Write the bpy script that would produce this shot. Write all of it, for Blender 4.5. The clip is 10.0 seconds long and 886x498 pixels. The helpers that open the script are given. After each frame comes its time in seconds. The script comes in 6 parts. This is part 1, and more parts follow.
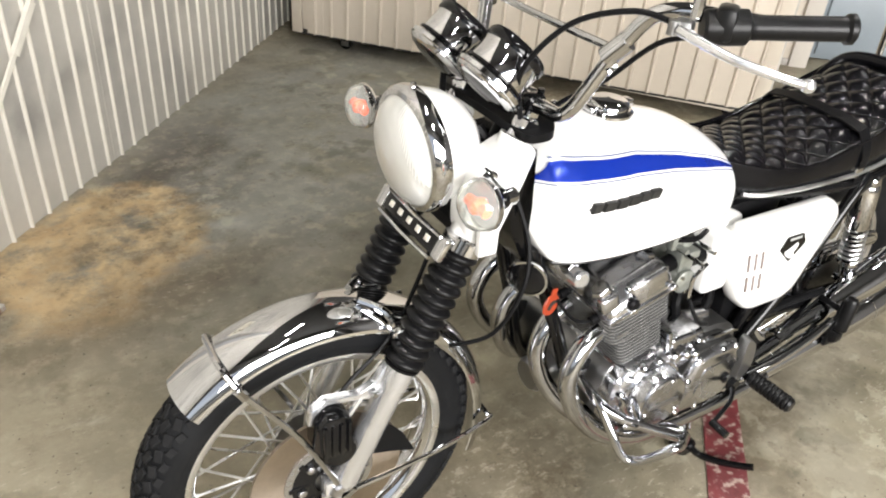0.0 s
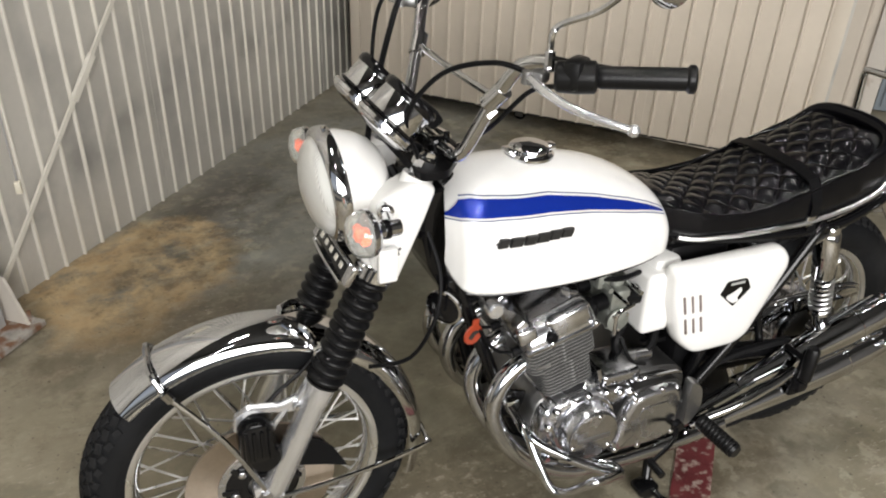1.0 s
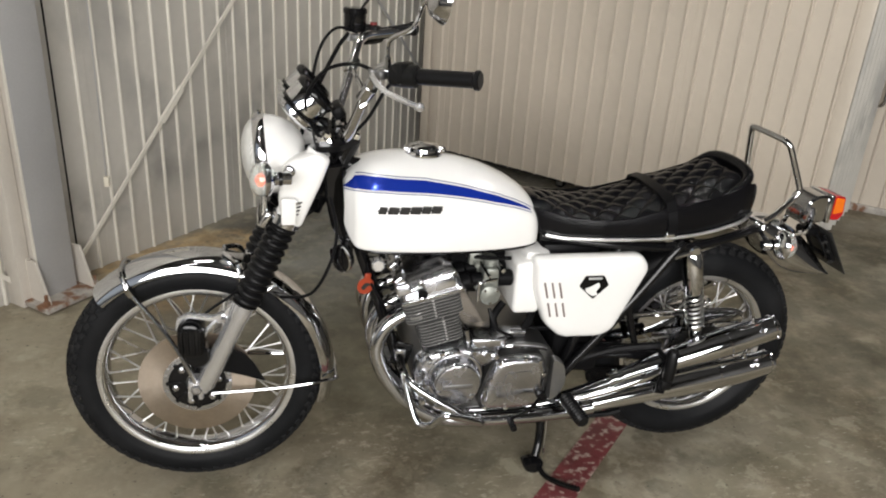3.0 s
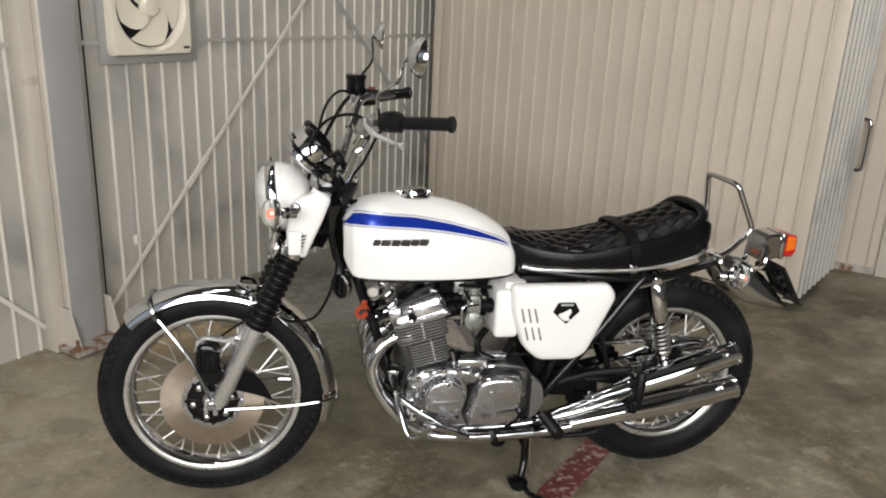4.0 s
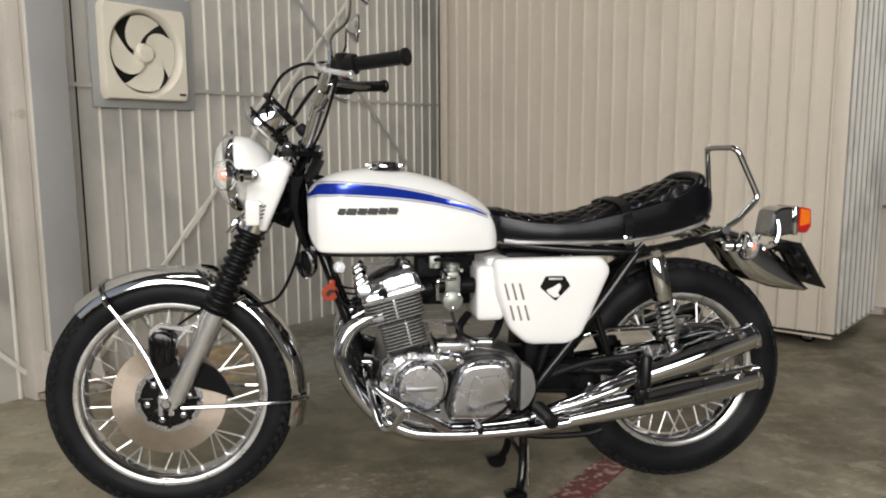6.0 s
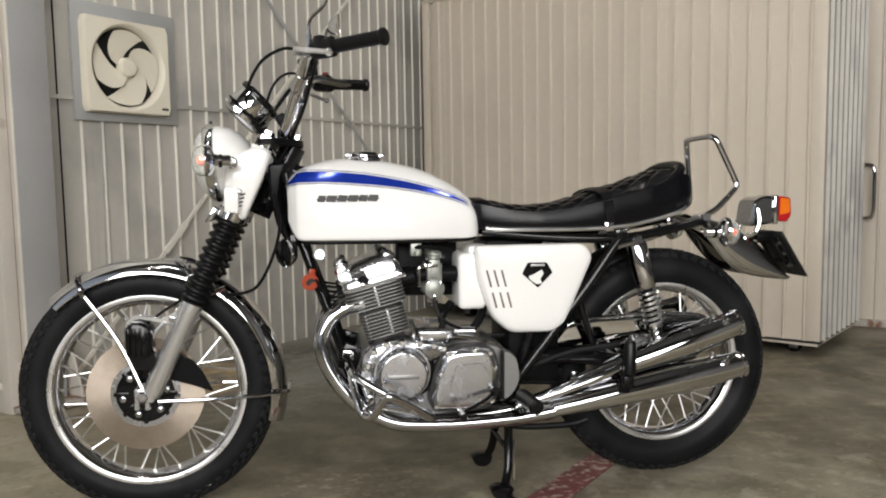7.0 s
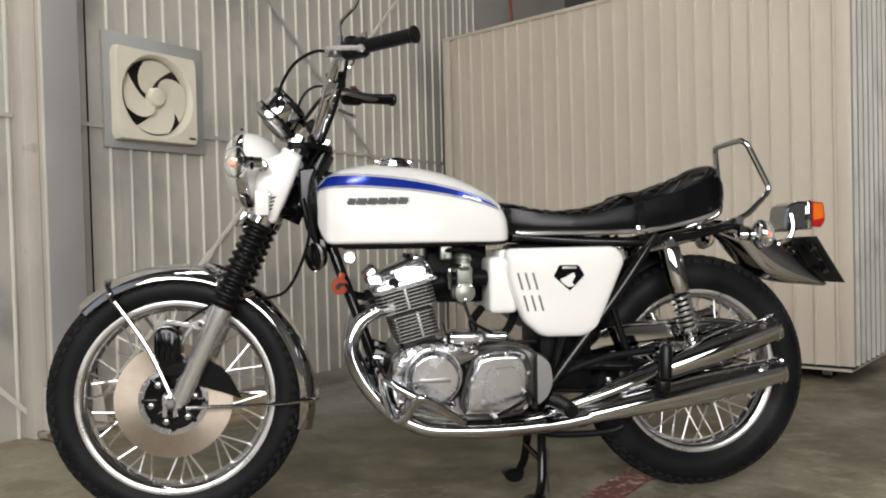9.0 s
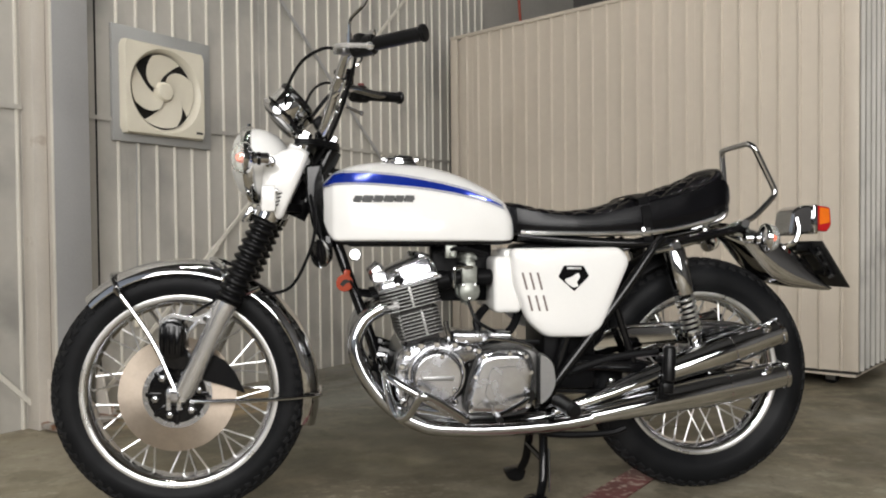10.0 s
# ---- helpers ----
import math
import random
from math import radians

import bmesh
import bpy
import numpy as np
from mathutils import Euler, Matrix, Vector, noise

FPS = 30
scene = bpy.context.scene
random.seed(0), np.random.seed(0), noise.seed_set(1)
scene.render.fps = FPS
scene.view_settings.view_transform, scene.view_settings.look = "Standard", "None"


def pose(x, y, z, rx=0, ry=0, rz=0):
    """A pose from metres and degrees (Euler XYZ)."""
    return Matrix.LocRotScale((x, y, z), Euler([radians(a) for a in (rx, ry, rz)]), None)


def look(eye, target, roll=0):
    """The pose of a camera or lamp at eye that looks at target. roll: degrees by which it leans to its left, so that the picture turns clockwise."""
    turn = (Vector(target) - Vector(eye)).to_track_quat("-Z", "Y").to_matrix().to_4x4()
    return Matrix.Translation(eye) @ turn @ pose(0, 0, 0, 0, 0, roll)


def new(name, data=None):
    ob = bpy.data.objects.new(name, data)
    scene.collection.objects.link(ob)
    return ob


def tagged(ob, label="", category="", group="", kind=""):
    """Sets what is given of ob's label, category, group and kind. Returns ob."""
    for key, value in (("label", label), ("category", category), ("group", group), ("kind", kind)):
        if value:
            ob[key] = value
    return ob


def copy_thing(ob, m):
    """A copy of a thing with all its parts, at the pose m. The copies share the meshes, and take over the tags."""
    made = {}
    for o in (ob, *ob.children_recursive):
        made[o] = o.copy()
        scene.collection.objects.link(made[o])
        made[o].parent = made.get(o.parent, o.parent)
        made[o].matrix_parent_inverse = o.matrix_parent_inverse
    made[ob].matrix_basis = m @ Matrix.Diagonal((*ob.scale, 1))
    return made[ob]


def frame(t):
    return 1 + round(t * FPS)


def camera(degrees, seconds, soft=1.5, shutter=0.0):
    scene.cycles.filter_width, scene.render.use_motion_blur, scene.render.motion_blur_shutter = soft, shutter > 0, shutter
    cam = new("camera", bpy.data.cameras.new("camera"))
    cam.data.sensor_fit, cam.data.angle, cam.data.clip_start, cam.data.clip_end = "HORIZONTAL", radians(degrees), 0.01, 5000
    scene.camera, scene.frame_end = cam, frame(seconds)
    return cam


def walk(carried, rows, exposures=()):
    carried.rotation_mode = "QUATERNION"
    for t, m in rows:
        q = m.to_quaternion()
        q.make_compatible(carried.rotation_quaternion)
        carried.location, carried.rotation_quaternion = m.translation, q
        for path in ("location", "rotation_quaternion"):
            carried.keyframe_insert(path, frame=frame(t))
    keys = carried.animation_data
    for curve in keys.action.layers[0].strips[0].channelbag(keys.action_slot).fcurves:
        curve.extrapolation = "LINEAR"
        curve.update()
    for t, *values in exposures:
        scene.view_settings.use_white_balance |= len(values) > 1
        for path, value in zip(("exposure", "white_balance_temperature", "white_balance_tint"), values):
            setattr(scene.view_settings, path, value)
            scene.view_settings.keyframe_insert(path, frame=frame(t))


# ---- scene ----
cam = camera(59.63, 10.0, 2.0)
PATH = [
    (0, (-0.3671, -0.9516, 1.4842), (0.4477, 0.3059, 0.4867), 4.88),
    (0.5, (-0.1971, -1.0589, 1.5134), (0.4548, 0.2986, 0.5273), 4.7),
    (1, (-0.1241, -1.1999, 1.5348), (0.5009, 0.219, 0.6204), 2.09),
    (1.5, (-0.0945, -1.4068, 1.5283), (0.5124, 0.0431, 0.651), 3.8),
    (2, (-0.0356, -1.5745, 1.5488), (0.5272, -0.0596, 0.756), 2.59),
    (2.5, (0.1192, -1.7197, 1.5321), (0.5837, -0.1583, 0.7663), 3.66),
    (2.7, (0.174, -1.7697, 1.5241), (0.5877, -0.1935, 0.7595), 4.06),
    (3.8, (0.2586, -2.1178, 1.4841), (0.5791, -0.4392, 0.9189), 2.4),
    (4, (0.2605, -2.1687, 1.4756), (0.5846, -0.4847, 0.9286), 2.62),
    (4.5, (0.3128, -2.2005, 1.4007), (0.6245, -0.4947, 0.9179), 2.26),
    (5, (0.3953, -2.1802, 1.2736), (0.6428, -0.4507, 0.8407), 1.02),
    (5.5, (0.4325, -2.139, 1.1523), (0.658, -0.3875, 0.804), -0.49),
    (5.7, (0.4448, -2.1203, 1.0958), (0.6821, -0.3637, 0.7827), -0.14),
    (6.8, (0.4771, -2.1401, 0.8998), (0.7197, -0.3638, 0.7391), -1.16),
    (7, (0.4751, -2.1311, 0.8799), (0.7426, -0.3585, 0.7178), -0.93),
    (7.5, (0.4602, -2.1228, 0.8202), (0.7277, -0.3495, 0.6655), -0.48),
    (8, (0.4487, -2.1208, 0.7778), (0.6922, -0.3414, 0.6576), -0.72),
    (8.5, (0.4471, -2.1214, 0.7565), (0.687, -0.3388, 0.6856), -1.28),
    (9, (0.4403, -2.1172, 0.7501), (0.6716, -0.3326, 0.7119), -1.45),
    (9.5, (0.4412, -2.1203, 0.7534), (0.6673, -0.335, 0.7137), -1.0),
    (10, (0.4379, -2.1204, 0.7512), (0.659, -0.3346, 0.7088), -0.53),
]
walk(cam, [(t, look(eye, target, roll)) for t, eye, target, roll in PATH],
     exposures=[(0.0, 1.40), (0.5, 0.92), (1.0, 0.62), (1.5, 0.53), (2.0, 0.53), (2.5, 0.49), (4.0, 0.365), (7.0, 0.345), (8.5, 0.305), (10.0, 0.31)])

# ---- plan ----
P0 = Vector((-0.2734, 1.7771, 0))        # a point of the fan wall
DL = Vector((0.64863, 0.76110, 0))       # along the fan wall, into the building
NL = Vector((0.76110, -0.64863, 0))      # out of the fan wall, into the room
BC = Vector((2.8076, 1.2215, 0))         # near corner of the booth
DB = Vector((-0.64997, 0.75996, 0))      # along the booth's front
DS = Vector((0.75996, 0.64997, 0))       # along the booth's side
UP = Vector((0, 0, 1))
# the floor falls gently towards the back of the building; the motorcycle stands almost square to it
FALL_X, FALL_Y, FLOOR_0 = 0.0021, -0.0217, 0.008
FLOOR = Matrix.Translation((0, 0, FLOOR_0)) @ UP.rotation_difference(Vector((-FALL_X, -FALL_Y, 1))).to_matrix().to_4x4()
BIKE = pose(0.0113, -0.007, 0.0118, -1.1, 0.75, 0.18) @ Matrix.Scale(0.9917, 4)

# ---- world, sun, large lights ----
world = bpy.data.worlds.new("world")
scene.world = world
world.use_nodes = True
wn = world.node_tree.nodes
sky = wn.new("ShaderNodeTexSky")
sky.sky_type, sky.sun_disc = "NISHITA", False
sky.sun_elevation, sky.sun_rotation = radians(58), radians(35)
sky.dust_density, sky.ozone_density = 6.0, 0.2
wn["Background"].inputs[1].default_value = 0.10
haze = wn.new("ShaderNodeHueSaturation")
haze.inputs["Saturation"].default_value = 0.35
world.node_tree.links.new(sky.outputs[0], haze.inputs["Color"])
world.node_tree.links.new(haze.outputs[0], wn["Background"].inputs[0])

sun = new("sun", bpy.data.lights.new("sun", "SUN"))
sun.data.energy, sun.data.angle, sun.data.color = 2.0, radians(0.5), (1.0, 0.95, 0.88)
sun.matrix_world = look((0, 0, 0), (-math.sin(radians(35)) * 0.53, -math.cos(radians(35)) * 0.53, -0.85))

DOOR_S = -4.6
portal = new("doorway_light", bpy.data.lights.new("doorway_light", "AREA"))
portal.data.shape, portal.data.size, portal.data.size_y = "RECTANGLE", 5.2, 1.8
portal.data.energy, portal.data.color = 256, (1.0, 0.975, 0.955)
light_mid = P0 + DL * DOOR_S + NL * 4.9
portal.matrix_world = look(light_mid + UP * 2.15 + DL * 0.05, light_mid + UP * 1.55 + DL * 3)


# ---- materials ----
def material(name, base, rough=0.5, metal=0.0, vary=0.08, scale=6.0, fine=120.0, bump=0.0, bump_scale=200.0, spread=0.1, coat=0.0, second=None, mask_scale=4.0, mask=(0.5, 0.6), spec=0.5, smudge=None):
    """A surface with variation at two scales, an optional second colour in patches and fine relief."""
    m = bpy.data.materials.new(name)
    m.use_nodes = True
    n, l = m.node_tree.nodes, m.node_tree.links
    b = n["Principled BSDF"]
    b.inputs["Metallic"].default_value = metal
    b.inputs["Specular IOR Level"].default_value = spec
    b.inputs["Coat Weight"].default_value = coat
    b.inputs["Coat Roughness"].default_value = 0.04
    co = n.new("ShaderNodeNewGeometry").outputs["Position"]

    def noisy(s, detail=4.0):
        t = n.new("ShaderNodeTexNoise")
        t.inputs["Scale"].default_value, t.inputs["Detail"].default_value = s, detail
        l.new(co, t.inputs["Vector"])
        return t.outputs["Fac"]

    def mixed(fac, a, c, blend="MIX"):
        x = n.new("ShaderNodeMix")
        x.data_type, x.blend_type = "RGBA", blend
        for socket, value in ((x.inputs[0], fac), (x.inputs[6], a), (x.inputs[7], c)):
            if isinstance(value, bpy.types.NodeSocket):
                l.new(value, socket)
            else:
                socket.default_value = value
        return x.outputs[2]

    def stepped(fac, low, high):
        r = n.new("ShaderNodeMapRange")
        r.inputs[1].default_value, r.inputs[2].default_value = low, high
        l.new(fac, r.inputs[0])
        return r.outputs[0]

    big, small = noisy(scale), noisy(fine, 2.0)
    dark = (*[c * (1 - 2 * vary) for c in base], 1)
    light = (*[min(1, c * (1 + vary)) for c in base], 1)
    col = mixed(stepped(big, 0.3, 0.7), dark, light)
    col = mixed(0.25, col, mixed(stepped(small, 0.3, 0.7), dark, light))
    if second is not None:
        col = mixed(stepped(noisy(mask_scale, 6.0), *mask), col, (*second, 1))
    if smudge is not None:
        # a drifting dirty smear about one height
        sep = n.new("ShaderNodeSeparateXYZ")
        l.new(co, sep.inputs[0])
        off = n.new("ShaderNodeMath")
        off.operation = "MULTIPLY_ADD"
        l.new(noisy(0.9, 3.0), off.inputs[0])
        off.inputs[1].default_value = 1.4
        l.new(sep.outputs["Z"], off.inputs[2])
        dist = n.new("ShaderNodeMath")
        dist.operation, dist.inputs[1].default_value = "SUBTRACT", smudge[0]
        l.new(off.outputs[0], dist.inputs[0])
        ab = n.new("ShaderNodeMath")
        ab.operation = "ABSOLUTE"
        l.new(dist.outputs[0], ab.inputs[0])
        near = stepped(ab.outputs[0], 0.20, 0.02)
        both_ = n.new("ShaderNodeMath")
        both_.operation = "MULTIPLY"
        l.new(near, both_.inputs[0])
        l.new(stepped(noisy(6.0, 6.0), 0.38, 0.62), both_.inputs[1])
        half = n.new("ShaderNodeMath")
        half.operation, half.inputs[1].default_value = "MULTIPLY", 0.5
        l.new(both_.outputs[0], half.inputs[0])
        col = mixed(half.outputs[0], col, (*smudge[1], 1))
    l.new(col, b.inputs["Base Color"])
    r = n.new("ShaderNodeMapRange")
    r.inputs[1].default_value, r.inputs[2].default_value = 0.3, 0.7
    r.inputs[3].default_value, r.inputs[4].default_value = max(0.0, rough * (1 - spread)), min(1, rough * (1 + spread))
    l.new(noisy(scale * 2.3), r.inputs[0])
    l.new(r.outputs[0], b.inputs["Roughness"])
    if bump:
        k = n.new("ShaderNodeBump")
        k.inputs["Strength"].default_value, k.inputs["Distance"].default_value = 1.0, bump
        l.new(noisy(bump_scale, 3.0), k.inputs["Height"])
        l.new(k.outputs[0], b.inputs["Normal"])
    return m


CHROME = material("chrome", (0.68, 0.685, 0.70), 0.045, 1.0, vary=0.03, spread=0.4)
# lighter, rougher copy of the chrome; the doorway's bright reflection put into its colour
RIMCHROME = material("rim_chrome", (0.80, 0.80, 0.79), 0.34, 1.0, vary=0.05, spread=0.3)
POLISHED = material("polished_aluminium", (0.58, 0.585, 0.61), 0.22, 1.0, vary=0.08, scale=10, spread=0.45, bump=0.0001, bump_scale=60)
FIN = material("fin_aluminium", (0.60, 0.60, 0.59), 0.40, 0.85, vary=0.08)
FIN_FACE = material("dark_fin_aluminium", (0.13, 0.13, 0.127), 0.6, 0.5, vary=0.15, scale=30)
# darker copy of the chrome; dim reflections of pipes and bars put into its colour
DIM_CHROME = material("dim_chrome", (0.54, 0.545, 0.56), 0.08, 1.0, vary=0.08, spread=0.5)
ALLOY = material("cast_aluminium", (0.36, 0.36, 0.355), 0.4, 1.0, vary=0.08, bump=0.0004, bump_scale=500)
SLIDER = material("satin_aluminium", (0.82, 0.825, 0.835), 0.21, 0.82, vary=0.04)
DISC = material("brake_disc_steel", (0.47, 0.40, 0.33), 0.38, 1.0, vary=0.05, scale=30)
DISC.node_tree.nodes["Principled BSDF"].inputs["Anisotropic"].default_value = 0.75
ring_grain = DISC.node_tree.nodes.new("ShaderNodeTangent")
ring_grain.direction_type, ring_grain.axis = "RADIAL", "Y"
DISC.node_tree.links.new(ring_grain.outputs[0], DISC.node_tree.nodes["Principled BSDF"].inputs["Tangent"])
WHITE = material("pearl_white_paint", (0.85, 0.845, 0.82), 0.16, 0.0, vary=0.015, coat=0.6)
BLUE = material("blue_stripe_paint", (0.014, 0.050, 0.50), 0.22, 0.55, vary=0.05, coat=0.8)
LINE = material("blue_grey_line_paint", (0.05, 0.08, 0.19), 0.2, 0.0, vary=0.05, coat=0.5)
GOLD = material("pale_pinstripe", (0.52, 0.53, 0.52), 0.25, 0.3, vary=0.05)
BLACK = material("black_enamel", (0.005, 0.005, 0.0055), 0.12, 0.0, vary=0.1, spec=0.32)
SATIN = material("satin_black", (0.006, 0.006, 0.0065), 0.38, 0.0, vary=0.1, spec=0.09)
TREAD = material("worn_tread_rubber", (0.017, 0.0172, 0.018), 0.7, 0.0, vary=0.25, scale=14, bump=0.0003, bump_scale=300, spec=0.12)
RUBBER = material("tyre_rubber", (0.0075, 0.0080, 0.0090), 0.5, 0.0, vary=0.18, scale=9, bump=0.0003, bump_scale=300, second=(0.015, 0.0155, 0.0165), mask_scale=7, mask=(0.50, 0.75), spec=0.14)
GAITER = material("rubber_gaiter", (0.006, 0.006, 0.0065), 0.34, 0.0, vary=0.15, spec=0.22)
PLASTIC = material("black_plastic", (0.008, 0.008, 0.008), 0.34, 0.0, vary=0.1, spec=0.18)
VINYL = material("black_seat_vinyl", (0.004, 0.004, 0.005), 0.17, 0.0, vary=0.15, bump=0.0004, bump_scale=420, spread=0.25, spec=0.22)
AMBER = material("amber_lens", (0.75, 0.16, 0.01), 0.12, 0.0, vary=0.05, scale=60)
BULB = material("orange_bulb", (0.90, 0.10, 0.015), 0.3)
RED = material("red_lens", (0.42, 0.012, 0.015), 0.12, 0.0, vary=0.05, scale=60)
KNOB = material("red_knob_plastic", (0.16, 0.012, 0.012), 0.45)
TAG = material("orange_tag_plastic", (0.33, 0.045, 0.015), 0.4)
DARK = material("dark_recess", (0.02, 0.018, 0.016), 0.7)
SLOT = material("slot_brown", (0.20, 0.16, 0.145), 0.7)
CARB = material("zinc_casting", (0.34, 0.355, 0.32), 0.42, 0.6, vary=0.15, scale=40, bump=0.0004)
GREYPLATE = material("matt_grey_plate", (0.030, 0.030, 0.029), 0.40, 0.3, vary=0.2, scale=30)

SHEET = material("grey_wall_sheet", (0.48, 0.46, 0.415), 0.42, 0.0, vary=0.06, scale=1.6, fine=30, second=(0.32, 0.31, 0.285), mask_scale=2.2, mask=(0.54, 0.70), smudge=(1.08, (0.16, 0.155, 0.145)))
BOOTH = material("beige_booth_sheet", (0.585, 0.522, 0.435), 0.45, 0.0, vary=0.04, scale=1.4, fine=25, second=(0.52, 0.46, 0.38), mask_scale=2.3, mask=(0.58, 0.8))
RIB = material("pale_sheet_rib", (0.74, 0.71, 0.63), 0.4, 0.0, vary=0.08, scale=3)
STEEL = material("grey_steel_paint", (0.39, 0.388, 0.382), 0.45, 0.0, vary=0.06, scale=3, bump=0.0003)
CREAM = material("cream_steel_paint", (0.62, 0.575, 0.51), 0.45, 0.0, vary=0.06, scale=3, second=(0.40, 0.33, 0.27), mask_scale=6, mask=(0.66, 0.74))
FANPANEL = material("grey_fan_panel", (0.37, 0.372, 0.360), 0.45, 0.0, vary=0.05, scale=4)
IVORY = material("ivory_plastic", (0.78, 0.73, 0.60), 0.4, 0.0, vary=0.04, scale=5)
IRON = material("rusty_steel", (0.44, 0.41, 0.37), 0.6, 0.2, vary=0.2, scale=20, second=(0.20, 0.10, 0.055), mask_scale=14, mask=(0.50, 0.60))
SHELL = material("dark_shed_lining", (0.085, 0.082, 0.079), 0.6, 0.0, vary=0.06, scale=1.5)
ROOF = material("roof_sheet", (0.032, 0.032, 0.031), 0.6, 0.0, vary=0.05)
APRON = material("outdoor_asphalt", (0.07, 0.07, 0.068), 0.8, 0.0, vary=0.1, scale=1.2)

# glass for the lamps
GLASS = bpy.data.materials.new("clear_glass")
GLASS.use_nodes = True
gb = GLASS.node_tree.nodes["Principled BSDF"]
gb.inputs["Base Color"].default_value = (0.93, 0.95, 0.92, 1)
gb.inputs["Roughness"].default_value = 0.05
gb.inputs["Transmission Weight"].default_value = 0.9
gb.inputs["IOR"].default_value = 1.45
FROST = bpy.data.materials.new("fluted_frosted_glass")
FROST.use_nodes = True
fb = FROST.node_tree.nodes["Principled BSDF"]
fb.inputs["Base Color"].default_value = (0.74, 0.75, 0.72, 1)
fb.inputs["Roughness"].default_value = 0.30
fb.inputs["Transmission Weight"].default_value = 0.45
fb.inputs["IOR"].default_value = 1.45
ft = FROST.node_tree
fluting = ft.nodes.new("ShaderNodeTexWave")
fluting.bands_direction = "Y"
fluting.inputs["Scale"].default_value, fluting.inputs["Distortion"].default_value = 70.0, 2.0
relief = ft.nodes.new("ShaderNodeBump")
relief.inputs["Strength"].default_value, relief.inputs["Distance"].default_value = 0.08, 0.002
ft.links.new(ft.nodes.new("ShaderNodeTexCoord").outputs["Object"], fluting.inputs["Vector"])
ft.links.new(fluting.outputs["Fac"], relief.inputs["Height"])
ft.links.new(relief.outputs[0], fb.inputs["Normal"])
MIRROR = material("mirror_glass", (0.85, 0.86, 0.86), 0.02, 1.0, vary=0.01)


def concrete():
    """Stained workshop concrete: grey cement, brown damp stains, a sandy spill by the wall, pale scuffs; some light and
    shade is painted in too.
    """
    m = bpy.data.materials.new("stained_concrete")
    m.use_nodes = True
    n, l = m.node_tree.nodes, m.node_tree.links
    b = n["Principled BSDF"]
    co = n.new("ShaderNodeTexCoord").outputs["Object"]

    def noisy(s, detail=6.0, rough=0.6, stretch=None):
        t = n.new("ShaderNodeTexNoise")
        t.inputs["Scale"].default_value, t.inputs["Detail"].default_value, t.inputs["Roughness"].default_value = s, detail, rough
        if stretch:
            mp = n.new("ShaderNodeMapping")
            mp.inputs["Rotation"].default_value, mp.inputs["Scale"].default_value = (0, 0, stretch[0]), (stretch[1], stretch[2], 1)
            l.new(co, mp.inputs[0])
            l.new(mp.outputs[0], t.inputs["Vector"])
        else:
            l.new(co, t.inputs["Vector"])
        return t.outputs["Fac"]

    def ranged(f, a, c, lo=0.0, hi=1.0):
        r = n.new("ShaderNodeMapRange")
        for i, v in ((1, a), (2, c), (3, lo), (4, hi)):
            r.inputs[i].default_value = v
        l.new(f, r.inputs[0])
        return r.outputs[0]

    def mixed(fac, a, c):
        x = n.new("ShaderNodeMix")
        x.data_type = "RGBA"
        for socket, value in ((x.inputs[0], fac), (x.inputs[6], a), (x.inputs[7], c)):
            if isinstance(value, bpy.types.NodeSocket):
                l.new(value, socket)
            else:
                socket.default_value = value
        return x.outputs[2]

    def calc(op, a, c):
        x = n.new("ShaderNodeMath")
        x.operation = op
        for i, v in enumerate((a, c)):
            if isinstance(v, bpy.types.NodeSocket):
                l.new(v, x.inputs[i])
            else:
                x.inputs[i].default_value = v
        return x.outputs[0]

    def spot(cx, cy, angle, rx, ry, wobble, edge):
        mp = n.new("ShaderNodeMapping")
        mp.vector_type = "TEXTURE"
        mp.inputs["Location"].default_value = (cx, cy, 0)
        mp.inputs["Rotation"].default_value = (0, 0, radians(angle))
        mp.inputs["Scale"].default_value = (rx, ry, 1)
        l.new(co, mp.inputs[0])
        ln = n.new("ShaderNodeVectorMath")
        ln.operation = "LENGTH"
        l.new(mp.outputs[0], ln.inputs[0])
        f = calc("ADD", ln.outputs["Value"], calc("MULTIPLY", calc("SUBTRACT", noisy(3.2), 0.5), wobble))
        return ranged(f, 1.0 - edge, 1.0 + edge, 1.0, 0.0)

    base = mixed(ranged(noisy(1.1), 0.35, 0.65), (0.160, 0.130, 0.085, 1), (0.327, 0.297, 0.228, 1))
    base = mixed(ranged(noisy(7.0), 0.45, 0.7, 0, 0.6), base, (0.361, 0.323, 0.232, 1))
    base = mixed(ranged(noisy(2.6, 8.0), 0.5, 0.64, 0, 0.75), base, (0.099, 0.077, 0.047, 1))
    base = mixed(ranged(noisy(5.0, 8.0, 0.7, (0.9, 1.0, 3.0)), 0.6, 0.72, 0, 0.55), base, (0.482, 0.439, 0.361, 1))
    # greyer, cleaner cement along the middle of the bay
    base = mixed(calc("MULTIPLY", spot(0.80, 2.0, 49, 1.3, 0.75, 0.6, 0.35), 0.75), base, mixed(ranged(noisy(4.0), 0.35, 0.7), (0.20, 0.205, 0.19, 1), (0.30, 0.305, 0.29, 1)))
    # browner, darker patches across the front of the bay
    base = mixed(calc("MULTIPLY", spot(0.7, -1.05, 5, 1.9, 0.62, 0.9, 0.45), ranged(noisy(4.5, 8.0, 0.68), 0.35, 0.62, 0.2, 0.55)), base, (0.125, 0.105, 0.075, 1))
    # dark dirt along the wall, sandy spill
    base = mixed(calc("MULTIPLY", spot(0.08, 1.87, 49, 0.5, 0.13, 1.0, 0.5), 0.7), base, (0.09, 0.075, 0.065, 1))
